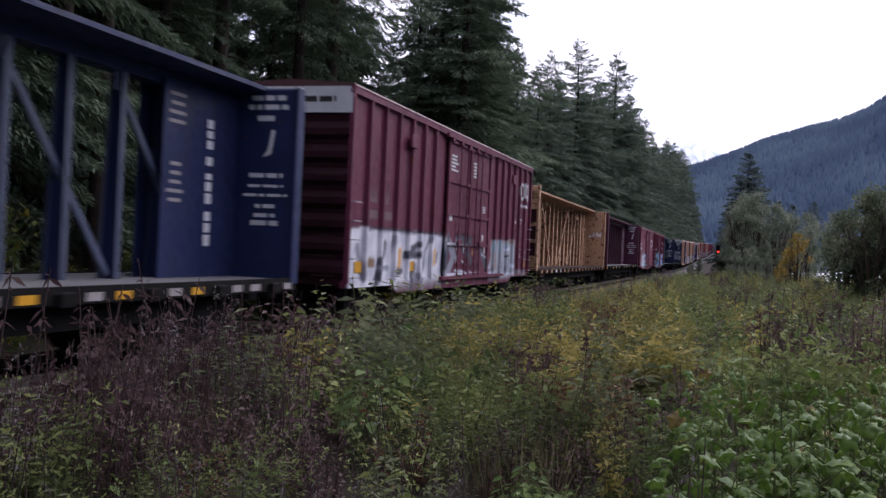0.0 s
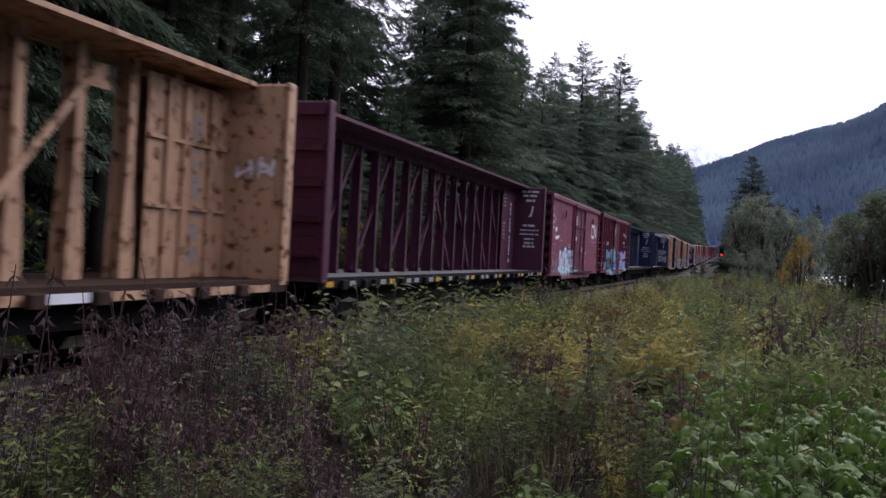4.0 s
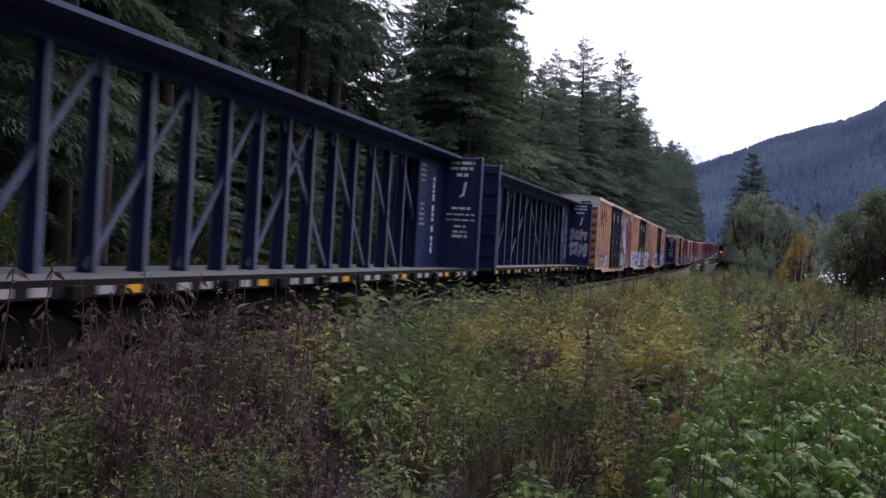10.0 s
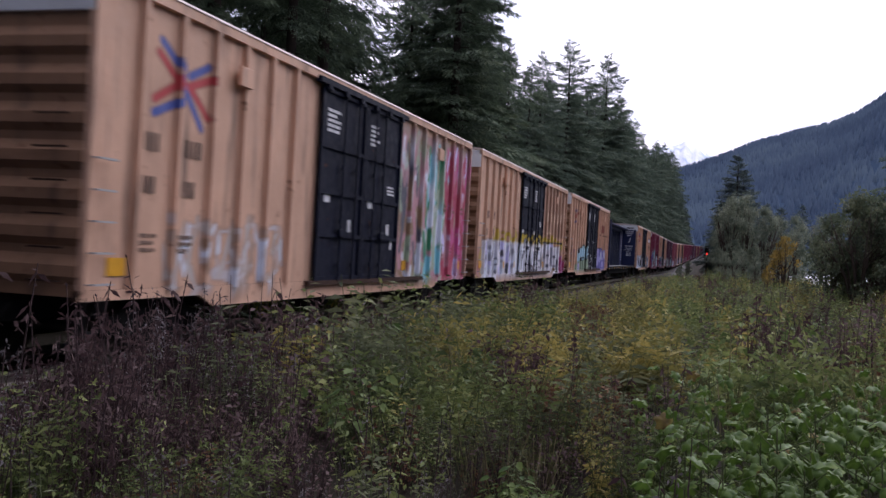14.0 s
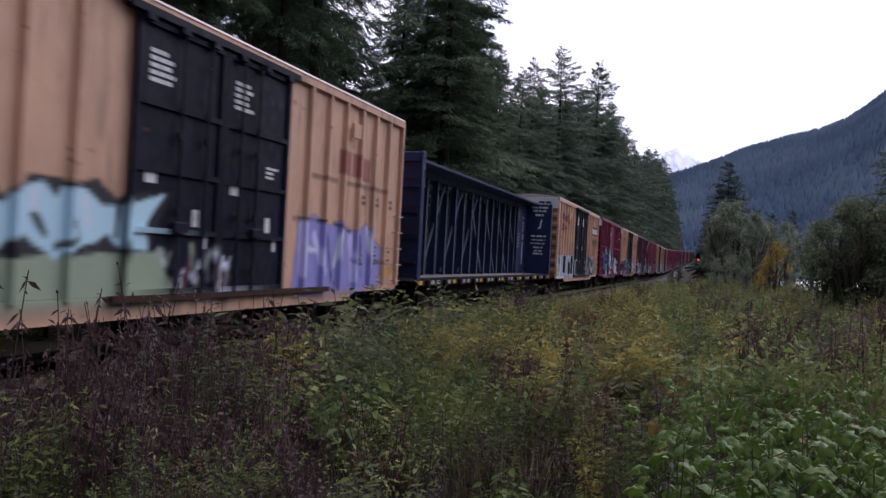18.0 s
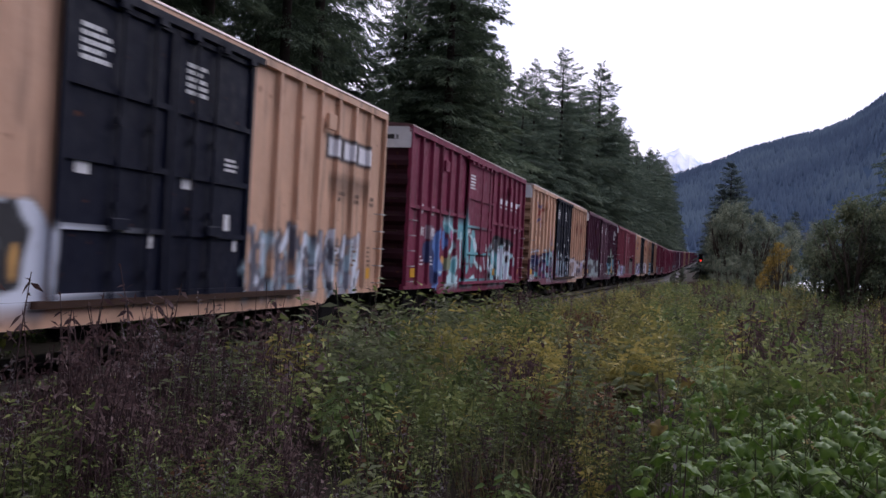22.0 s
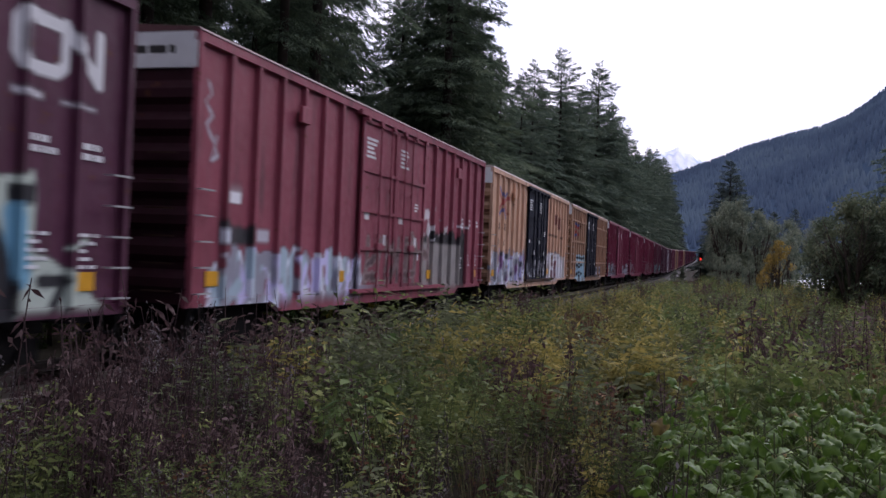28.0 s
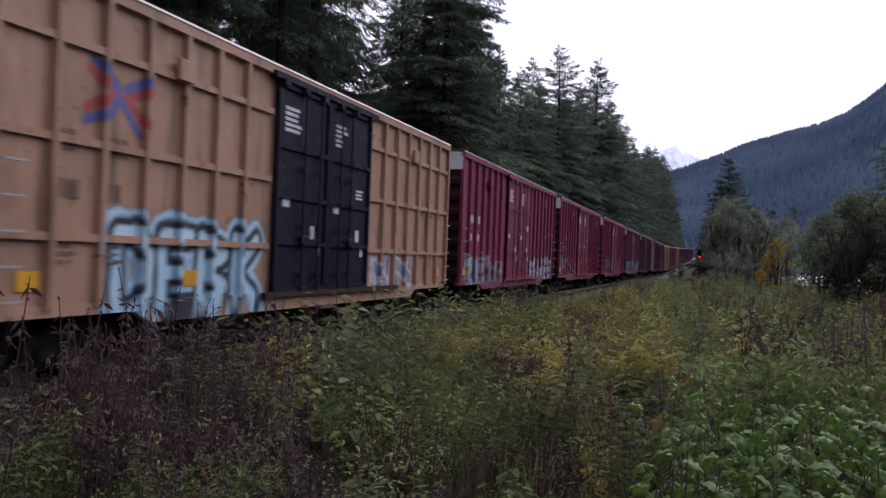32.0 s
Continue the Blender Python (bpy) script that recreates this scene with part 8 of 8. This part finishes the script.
def black_block_piece():
    yield blot(CHALK, (0.84, 2.18), (2.51, 2.18), (4.67, 2.19), (6.77, 2.26), (7.14, 1.89), (7.02, 0.98), (4.01, 0.85), (1.49, 0.88), (0.71, 0.88), (0.69, 1.78))
    yield blot(K, (1.01, 2.16), (1.59, 2.16), (1.68, 1.96), (1.66, 1.61), (1.5, 1.41), (1.46, 1.26), (1.06, 1.2))
    yield blot(K, (2.02, 2.11), (2.45, 2.14), (2.53, 1.25), (2.06, 1.18))
    yield blot(K, (2.7, 2.15), (3.03, 2.13), (3.36, 1.83), (3.61, 2.16), (3.77, 2.17), (3.8, 0.94), (3.5, 0.91), (3.32, 1.17), (2.8, 1.24))
    yield blot(K, (4.19, 2.11), (4.59, 2.17), (5.12, 1.48), (5.05, 2.15), (5.43, 2.17), (5.42, 1.02), (5.0, 0.99), (4.63, 1.3), (4.47, 0.88), (4.19, 0.89))
    yield blot(K, (5.75, 2.18), (6.45, 2.21), (6.72, 1.88), (6.59, 1.19), (5.77, 1.11))
    yield daub(CHALK, 0.09, (1.21, 1.59), (1.47, 1.66))
    yield daub(CHALK, 0.08, (6.08, 1.71), (6.09, 1.45))
    yield daub(OLIVE, 0.08, (2.16, 1.4), (2.46, 1.4))
    yield daub(ORANGE, 0.06, (3.64, 1.57), (3.64, 1.31))
    yield daub(ORANGE, 0.06, (6.47, 1.68), (6.45, 1.34))
    yield daub(SMOKE, 0.1, (1.06, 1.93), (1.3, 1.97))
    yield daub(SMOKE, 0.06, (4.43, 2.08), (4.71, 1.83))


def bubble_outlines():
    yield daub(CHALK, 0.04, (1.96, 2.11), (1.98, 1.97), alpha=0.7)
    yield daub(CHALK, 0.045, (2.58, 1.36), (2.52, 1.93), (2.95, 2.0), (3.13, 1.35), alpha=0.7)
    yield daub(CHALK, 0.045, (3.42, 1.35), (3.36, 1.89), (4.01, 1.93), (4.14, 1.45), (3.55, 1.35), alpha=0.7)
    yield daub(CHALK, 0.045, (4.41, 1.3), (4.29, 2.0), (4.72, 2.03), (4.88, 1.35), alpha=0.7)
    yield daub(CHALK, 0.045, (5.21, 1.35), (5.11, 2.0), (5.62, 2.03), (5.78, 1.35), alpha=0.7)
    yield daub(CHALK, 0.12, (3.35, 1.22), (4.09, 1.17), alpha=0.7)
    yield daub(BROWN, 0.08, (2.99, 1.71), (3.03, 1.27), alpha=0.7)
    yield daub(BROWN, 0.05, (3.83, 1.81), (3.89, 1.63), alpha=0.7)
    yield daub(CHALK, 0.07, (2.62, 0.93), (3.19, 1.04), alpha=0.7)


PINE, CRIMSON, ROSE = (0.05, 0.25, 0.13), (0.42, 0.06, 0.11), (0.50, 0.26, 0.30)
centerbeam(-5.9, 21.9, paint_blue, "navy blue empty centre-beam lumber flatcar with white warning texts", seed=3, plates=("y", "w", "y"))
boxcar(18.3, 18.75, 5.12, paint_maroon, "weathered maroon high-cube boxcar with white spray-painted letters", seed=5, own_marks=True,
       fine=((16.3, 18.6, 2.0, 4.6),), pieces=(field(0.1, 7.1, 0.7, 2.25, W, (0.58, 0.58, 0.66), 1.0, 0.05, 3), slabs(((1.28, 1.85, 2.78, 3.0), (2.2, 2.55, 2.78, 3.0), (1.22, 1.9, 2.4, 2.62), (2.15, 2.85, 2.4, 2.62)), (0.40, 0.35, 0.33), 0.55), *white_letter_strokes(), ribbon_mark(16.75, 18.35, 3.85, 4.4, w=0.08), slabs(((16.75, 17.4, 3.5, 3.64), (17.55, 18.35, 3.5, 3.64)), W, 0.9), slabs(tuple((u, u + 0.22, z, z + 0.07) for u in (16.75, 17.15, 17.75) for z in (2.1, 2.25, 2.4, 2.55)), (0.45, 0.43, 0.46), 0.6)))
centerbeam(39.0, 22.4, paint_yellow, "rusty ochre centre-beam lumber flatcar with tapered posts", seed=7, tapered=True, web_front=True, plates=("o", "o", "o"),
           pieces=(letters("**", 0.4, 1.3, 2.9, 3.4, W, W, (0.4, 0.3, 0.2), 0.05, None, 0.02, 4),))
centerbeam(63.0, 22.5, paint_dark_maroon, "dark maroon centre-beam lumber flatcar covered in white texts", seed=9, plates=("y", "w", "d"))
boxcar(87.07, 15.45, 4.50, paint_pink, "faded red smooth-sided boxcar with pale blue graffiti", seed=12, ribs="smooth", doors=(6.3, 9.6), cap=False, own_door=True, roof=paint_pink,
       own_marks=True, door_paint=paint_maroon, fine=((12.3, 15.1, 2.5, 3.8), (0.3, 3.6, 2.2, 4.2), (4.89, 5.71, 2.12, 2.55)), pieces=(field(0.0, 2.3, 0.95, 1.6, (0.26, 0.18, 0.24), (0.30, 0.25, 0.26), 0.5, 0.2, 7), *pale_blue_piece(), daub(CHALK, 0.02, (2.73, 2.52), (2.73, 2.74), (3.09, 2.74), (3.09, 2.52), (2.73, 2.52), alpha=0.8), slabs(tuple((4.99, 5.61, z, z + 0.035) for z in (2.22, 2.28, 2.33, 2.39)), (0.62, 0.60, 0.64), 0.85), slabs(((9.95, 10.1, 1.75, 2.25), (10.2, 10.3, 1.85, 2.1)), (0.6, 0.6, 0.66)),
               ribbon_mark(12.8, 14.6, 2.95, 3.6, w=0.11), field(12.75, 14.7, 2.62, 2.74, W, W, 1.0, 0.0, 1)))
boxcar(104.0, 15.45, 4.50, paint_oxide, "oxide red ribbed boxcar with blue graffiti letters", seed=14, doors=(6.0, 9.3), cap=False, own_door=True, roof=paint_oxide,
       own_marks=True, fine=((11.8, 14.3, 2.6, 3.9), (1.0, 3.5, 2.6, 3.0)), pieces=(daub(PLUM, 0.38, (0.3, 1.3), (0.55, 1.5), alpha=0.7), *blue_column_piece(), slabs(((1.15, 1.65, 2.66, 2.98), (2.0, 2.45, 2.64, 2.9), (2.85, 3.35, 2.62, 2.86)), W, 0.85), ribbon_mark(12.2, 13.9, 2.95, 3.6, w=0.11), field(12.1, 14.0, 2.64, 2.76, W, W, 1.0, 0.0, 1)))
centerbeam(120.6, 22.0, paint_blue, "navy blue empty centre-beam flatcar with white bulkhead texts", seed=17)
centerbeam(144.8, 22.4, paint_blue, "navy blue centre-beam flatcar with graffiti on its bulkhead", seed=18, plates=("y", "d", "y"), first=0.82, braces=((1.7, 0), (2, 4), (4, 6), (6, 9), (12, 9), (14, 12), (16, 14)),
           pieces=(letters("**", 0.3, 1.35, 1.6, 2.5, (0.40, 0.42, 0.48), (0.50, 0.52, 0.58), (0.05, 0.05, 0.09), 0.12, None, 0.04, 5), letters("**", 0.3, 1.35, 2.5, 3.2, (0.42, 0.44, 0.50), (0.5, 0.5, 0.56), (0.05, 0.05, 0.09), 0.10, None, 0.04, 6)))
XM = ((1.3, 3.3, 3.2, 4.8),)
boxcar(169.57, 18.75, 5.12, paint_tan, "tan boxcar with black doors and red and blue cross", seed=21, door_paint=paint_black, letter=brown_letter, fine=XM, tall_spray=(12.0, 18.7),
       pieces=(cross_mark(1.45, 2.95, 3.4, 4.55, 0.95), *bubble_outlines(), *mosaic(1.9, 5.7, 1.0, 2.05, (CHALK, (0.52, 0.47, 0.44), (0.40, 0.30, 0.24)), 46, 45, (0.03, 0.08)), field(12.0, 18.7, 0.8, 4.9, (0.40, 0.22, 0.22), (0.42, 0.32, 0.27), 0.9, 0.1, 4), *mosaic(12.1, 14.6, 0.9, 4.6, (BROWN, CHALK, ROSE, ROSE, GRAPHITE, SAGE), 221, 41),
               *mosaic(14.5, 16.3, 0.9, 4.6, (PINE, SAGE, CYAN, CHALK, ROSE), 153, 42), *mosaic(16.3, 18.6, 0.9, 4.7, (CRIMSON, MAGENTA, ROSE, LILAC, CRIMSON), 170, 43)))
boxcar(189.7, 18.7, 5.12, paint_tan, "tan high-cube boxcar with a broad white graffiti band", seed=22, door_paint=paint_black, letter=brown_letter, tall_spray=(12.0, 18.7),
       pieces=(field(12.1, 18.4, 2.6, 4.85, (0.36, 0.20, 0.14), (0.42, 0.24, 0.17), 0.55, 0.1, 5), blot((0.80, 0.60, 0.44), (13.2, 3.71), (14.46, 3.82), (14.5, 3.37), (13.24, 3.27), alpha=0.85), blot((0.80, 0.60, 0.44), (14.52, 3.72), (16.47, 3.81), (18.11, 3.78), (18.16, 3.37), (16.52, 3.36), (14.55, 3.31), alpha=0.85), blot((0.80, 0.60, 0.44), (13.56, 2.83), (14.77, 2.84), (14.78, 2.75), (13.57, 2.74), alpha=0.85), field(2.5, 18.4, 2.0, 2.62, (0.46, 0.33, 0.03), (0.52, 0.38, 0.05), 1.0, 0.18, 6, -0.25), field(0.9, 17.6, 0.7, 2.26, (0.60, 0.58, 0.66), W, 1.0, 0.04, 4),
               *mosaic(1.2, 7.0, 0.9, 2.1, (SMOKE, GRAPHITE, CHALK, CHALK, LILAC), 78, 51), *mosaic(7.2, 11.6, 0.9, 2.2, (SMOKE, GRAPHITE, CHALK), 57, 52), *white_band_strokes(), field(17.4, 18.7, 0.7, 1.7, (0.44, 0.04, 0.16), (0.42, 0.22, 0.40), 1.0, 0.2, 8), field(0.0, 1.0, 0.7, 1.9, (0.50, 0.36, 0.05), (0.55, 0.2, 0.3), 0.8, 0.2, 2)))
boxcar(210.0, 18.7, 5.12, paint_tan, "tan high-cube boxcar with light blue and violet graffiti", seed=23, door_paint=paint_black, letter=brown_letter, fine=XM + ((13.0, 17.8, 3.1, 4.1),),
       pieces=(cross_mark(1.45, 2.95, 3.4, 4.55, 0.6), daub(PLUM, 0.5, (0.6, 1.7), (2.0, 1.7), alpha=0.18), *mosaic(7.3, 10.0, 0.95, 1.7, (CHALK, SAGE, GRAPHITE, OXBLOOD), 44, 63, (0.03, 0.10)), *sky_blue_piece(), slabs(((14.6, 15.3, 3.45, 3.95), (15.4, 15.8, 3.45, 3.95), (15.95, 16.5, 3.4, 3.9)), (0.36, 0.09, 0.09), 0.8), slabs(((13.2, 14.6, 3.22, 3.32), (14.9, 17.6, 3.22, 3.32)), (0.16, 0.10, 0.07), 0.6)))
centerbeam(230.6, 22.4, paint_blue, "navy blue centre-beam flatcar with yellow and white sill plates", seed=24, plates=("y", "w", "w"))
boxcar(254.87, 18.75, 5.12, paint_tan, "tan high-cube boxcar with black and white block graffiti", seed=25, door_paint=paint_black, letter=brown_letter, fine=XM + ((15.0, 18.2, 3.5, 4.4),),
       pieces=(cross_mark(1.75, 3.1, 3.4, 4.45), *black_block_piece(), slabs(((15.3, 17.9, 3.70, 4.22),), (0.05, 0.04, 0.045)), slabs(((15.45, 16.1, 3.78, 4.14), (16.3, 16.9, 3.78, 4.14), (17.15, 17.75, 3.78, 4.14)), W, 1.0), slabs(((15.5, 17.7, 3.24, 3.36), (16.1, 17.8, 2.9, 3.0)), (0.17, 0.11, 0.08), 0.7), *mosaic(12.1, 17.4, 0.85, 2.15, (GRAPHITE, SMOKE, CHALK, GRAPHITE, SLATE), 187, 72, (0.04, 0.11))))
boxcar(275.6, 15.65, 5.14, paint_red, "oxide red high-cube boxcar with teal graffiti", seed=26, fine=((10.8, 14.9, 3.6, 4.2),), ribs="banded", doors=(6.0, 9.7), own_door=True,
       pieces=(*teal_piece(), blot(K, (8.9, 0.95), (9.3, 1.9), (10.2, 2.5), (11.2, 2.45), (12.6, 2.3), (13.3, 1.7), (13.5, 0.95), alpha=0.85), *mosaic(9.2, 13.3, 0.95, 2.15, (ICE, CHALK, ICE, GRAPHITE, TEAL, CHALK), 130, 85, (0.05, 0.12)), slabs(((1.75, 2.6, 2.28, 2.66),), CHALK, 0.5), slabs(((11.0, 11.6, 3.86, 4.08), (11.75, 12.5, 3.86, 4.08), (12.85, 13.5, 3.86, 4.08), (13.85, 14.5, 3.86, 4.08)), W, 1.0, 0.25), slabs(((11.0, 11.6, 3.72, 3.79), (11.75, 12.5, 3.72, 3.79), (12.85, 13.5, 3.72, 3.79), (13.85, 14.3, 3.72, 3.79)), W), field(13.6, 14.4, 1.5, 1.95, (0.4, 0.6, 0.66), (0.5, 0.66, 0.7), 0.9, 0.1, 3)))
boxcar(293.0, 18.6, 5.12, paint_tan, "tan high-cube boxcar with grey-blue graffiti along its foot", seed=27, door_paint=paint_black, letter=brown_letter, fine=XM,
       pieces=(cross_mark(1.45, 2.95, 3.4, 4.55, 0.7), *slate_piece(), *mosaic(0.3, 7.0, 1.0, 2.2, (NAVY, SLATE, PLUM, GRAPHITE, OXBLOOD, SMOKE), 70, 91, (0.03, 0.08)), *mosaic(7.4, 11.8, 0.95, 2.2, (SLATE, SMOKE, GRAPHITE, CHALK), 60, 92, (0.02, 0.06)), *fat_white_letters(12.1, 18.5, (0.80, 0.79, 0.86), (0.10, 0.08, 0.12), 93), slabs(((14.3, 14.9, 3.75, 4.2), (15.1, 15.5, 3.7, 4.15), (16.2, 16.7, 3.4, 4.1)), (0.30, 0.08, 0.07), 0.75), slabs(((13.2, 14.5, 3.12, 3.26), (14.8, 16.0, 3.12, 3.26), (16.3, 17.9, 3.12, 3.26)), (0.30, 0.15, 0.10), 0.7)))
boxcar(313.1, 18.75, 5.12, paint_dark_maroon, "dark maroon boxcar with white mark and outlined graffiti", seed=28, own_door=True,
       fine=((16.2, 18.4, 3.2, 4.8),), pieces=(*fat_white_letters(0.3, 6.7, (0.56, 0.64, 0.64), (0.05, 0.04, 0.05), 101), *mosaic(0.3, 3.0, 2.1, 2.7, (CHALK, SMOKE), 12, 104, (0.02, 0.05)), *mosaic(7.2, 11.4, 0.95, 1.9, (SMOKE, CHALK, OXBLOOD), 44, 102, (0.03, 0.08)), *outlined_piece(), ribbon_mark(16.6, 18.1, 3.85, 4.45, w=0.11), field(16.5, 17.1, 3.45, 3.62, W, W, 1, 0, 1), field(17.35, 18.1, 3.45, 3.58, W, W, 1, 0, 1)))
boxcar(333.5, 18.9, 5.12, paint_faded_red, "brick red high-cube boxcar with pastel graffiti patches", seed=29, own_door=True, own_marks=True, fine=((11.8, 17.5, 2.2, 3.4), (0.2, 1.1, 3.0, 4.6)),
       pieces=(*mosaic(0.6, 7.4, 0.85, 1.75, (SLATE, LILAC, CHALK, SMOKE, SMOKE), 187, 47, (0.05, 0.14)), field(0.9, 2.1, 1.85, 2.3, K, (0.06, 0.05, 0.06), 1, 0.1, 8), slabs(((1.0, 1.35, 1.9, 2.15), (2.2, 2.75, 1.95, 2.2)), CHALK, 0.8), slabs(((1.1, 1.65, 2.58, 2.8),), W),
               field(11.85, 16.8, 0.85, 2.62, (0.012, 0.012, 0.015), (0.03, 0.025, 0.03), 1, 0.22, 3), field(11.9, 13.2, 2.25, 3.25, W, (0.55, 0.52, 0.54), 0.9, 0.3, 6, 0.1), field(13.5, 15.3, 2.4, 3.0, W, (0.5, 0.46, 0.48), 0.9, 0.2, 9, 0.2), field(12.1, 16.0, 0.93, 2.26, (0.27, 0.25, 0.24), (0.32, 0.295, 0.285), 1, 0.02, 7), slabs(((15.7, 16.5, 2.76, 2.85), (16.7, 17.3, 2.76, 2.85)), W),
               letters("****", 7.3, 13.0, 1.0, 2.4, (0.10, 0.06, 0.07), (0.16, 0.10, 0.10), (0.30, 0.22, 0.22), 0.10, None, 0.06, 111), daub(CHALK, 0.04, (0.40, 4.45), (0.55, 4.25), (0.35, 4.1), (0.6, 3.9), (0.4, 3.75), (0.65, 3.5), (0.8, 3.3), (0.6, 3.2), (0.75, 3.6), alpha=0.8)))
boxcar(353.7, 18.85, 5.12, paint_tan, "tan boxcar with black, white and brown graffiti", seed=30, door_paint=paint_black, letter=brown_letter, fine=XM + ((12.6, 17.6, 2.9, 4.3),),
       pieces=(cross_mark(1.45, 2.95, 3.4, 4.55, 0.8), *mosaic(0.2, 6.9, 0.85, 2.1, (LILAC, CHALK, SMOKE, GRAPHITE, PLUM, CHALK, SMOKE), 323, 121, (0.05, 0.15)), daub(ORANGE, 0.1, (0.35, 1.2), (0.4, 1.6)), daub(COBALT, 0.1, (3.2, 1.5), (3.6, 1.6)), *mosaic(7.2, 11.6, 0.95, 1.9, (SMOKE, CHALK, GRAPHITE), 57, 122, (0.03, 0.07)), blot(CHALK, (11.95, 1.0), (12.1, 1.5), (12.6, 2.2), (13.6, 2.35), (14.6, 2.2), (16.3, 2.3), (17.2, 2.0), (17.1, 1.0)), *mosaic(12.3, 17.0, 1.0, 2.2, (OXBLOOD, BROWN, LILAC, SMOKE), 34, 126, (0.04, 0.10)), *fat_white_letters(12.1, 17.2, W, (0.22, 0.06, 0.08), 127), slabs(((14.3, 14.9, 3.7, 4.2), (15.0, 15.5, 3.55, 3.85), (15.6, 16.3, 3.5, 4.1)), (0.22, 0.06, 0.06), 0.85), slabs(((12.9, 14.2, 3.08, 3.2), (14.5, 15.6, 3.05, 3.17), (15.9, 17.4, 3.03, 3.15)), (0.12, 0.07, 0.05), 0.7), field(17.3, 18.2, 0.9, 1.9, (0.70, 0.70, 0.74), (0.7, 0.7, 0.74), 0.9, 0.4, 2)))
boxcar(373.9, 18.75, 5.10, paint_tan_dull, "dull tan boxcar with gridded ribs and pale blue letters", seed=31, ribs="grid", door_paint=paint_black, letter=brown_letter, fine=XM,
       pieces=(cross_mark(1.7, 3.1, 3.3, 4.2), letters("DEBK", 2.3, 6.7, 0.78, 2.1, (0.40, 0.62, 0.76), (0.52, 0.72, 0.82), (0.03, 0.035, 0.05), 0.13, (0.42, 0.64, 0.78), 0.13, 4), letters("**", 12.2, 15.7, 0.85, 1.9, (0.14, 0.14, 0.17), (0.3, 0.3, 0.34), (0.60, 0.58, 0.66), 0.15, None, 0.1, 136)))
boxcar(394.3, 18.75, 5.14, paint_red, "red ribbed high-cube boxcar with grey-blue graffiti at its foot", seed=32, own_door=True,
       pieces=(blocks(3.0, 6.8, 0.8, 2.0, 5, (0.20, 0.16, 0.20), (0.40, 0.36, 0.42), (0.14, 0.05, 0.07), 43, 0.02, 0.0, 0.6), letters("**", 0.8, 3.2, 0.8, 2.0, (0.26, 0.30, 0.36), (0.42, 0.46, 0.52), (0.14, 0.10, 0.12), 0.20, None, 0.1, 141), letters("***", 12.1, 18.0, 0.8, 2.0, (0.36, 0.38, 0.44), (0.5, 0.5, 0.55), (0.14, 0.10, 0.12), 0.2, None, 0.1, 146)))
far = [(paint_red, "red high-cube boxcar far along the train"), (paint_red, "red high-cube boxcar with grey patches"), (paint_maroon, "maroon high-cube boxcar with teal graffiti"), (paint_dark_maroon, "dark maroon boxcar far along the train"),
       (paint_dark_maroon, "dark maroon boxcar with white front panels"), (paint_maroon, "maroon boxcar far along the train"), (paint_tan_dull, "tan boxcar far along the train"), (paint_maroon, "maroon boxcar far along the train"), (paint_oxide, "dark red boxcar far along the train"),
       (paint_tan_dull, "tan boxcar far along the train"), (paint_dark_maroon, "dark boxcar near the end of the train"), (paint_maroon, "maroon boxcar near the end of the train"), (paint_dark_maroon, "dark boxcar near the end of the train"), (paint_oxide, "dark red boxcar near the end of the train"), (paint_dark_maroon, "last dark boxcars of the train")]
far += [(paint_dark_maroon, "dark boxcar near the end of the train"), (paint_oxide, "dark red boxcar near the end of the train")] * 3
GRAF = {0: (field(0.8, 7, 0.8, 2.0, (0.30, 0.24, 0.27), (0.4, 0.36, 0.40), 0.8, 0.3, 3, -0.1),), 1: (field(2, 15, 0.8, 2.3, (0.42, 0.38, 0.40), (0.22, 0.14, 0.15), 0.8, 0.3, 5, -0.1),), 2: (field(1, 17, 0.8, 2.2, (0.20, 0.42, 0.44), (0.40, 0.55, 0.58), 0.85, 0.4, 4, -0.2),),
        4: (field(0.1, 1.3, 0.9, 4.9, W, (0.6, 0.6, 0.66), 0.95, 0.1, 7), field(3.6, 5.4, 0.9, 4.9, W, (0.6, 0.6, 0.66), 0.95, 0.1, 8))}
for i, (mat, label) in enumerate(far):
    boxcar(414.9 + 20.6 * i, 18.7, 5.12, mat, label, GRAF.get(i, ()), seed=50 + i, own_door=True, door_paint=paint_black if mat is paint_tan_dull else None, detail=i < 5)


def motions():
    """The train rolls past at a steady pace; its wheels turn while they pass close by."""
    stops = [0, 1, 2, 4, 6, 8, 10, 12, 14, 16, 18, 20, 22, 24, 26, 28, 30, 31, 32]
    for car, q in TRAIN:
        rows = []
        for t in stops:
            y = q - run(t)
            rows.append((t, pose(TRACK_X + track_off(y), y, track_rise(y), math.degrees(track_rise(y + 5) - track_rise(y - 5)) / 10, 0, track_turn(y))))
        walk(car, rows)
    for w, q, dy in WHEELS:
        seen = [k for k in range(0, 961) if 4.0 < q - run(k / 30) < 30.0]
        if not seen:
            continue
        rows = [(k / 30, pose(0, dy, 0.42, math.degrees(run(k / 30) / 0.42))) for k in seen]
        if seen[0] > 0:
            rows.insert(0, (0, rows[0][1]))
        if seen[-1] < 960:
            rows.append((32, rows[-1][1]))
        walk(w, rows)


build_sleepers(track_bed)
motions()
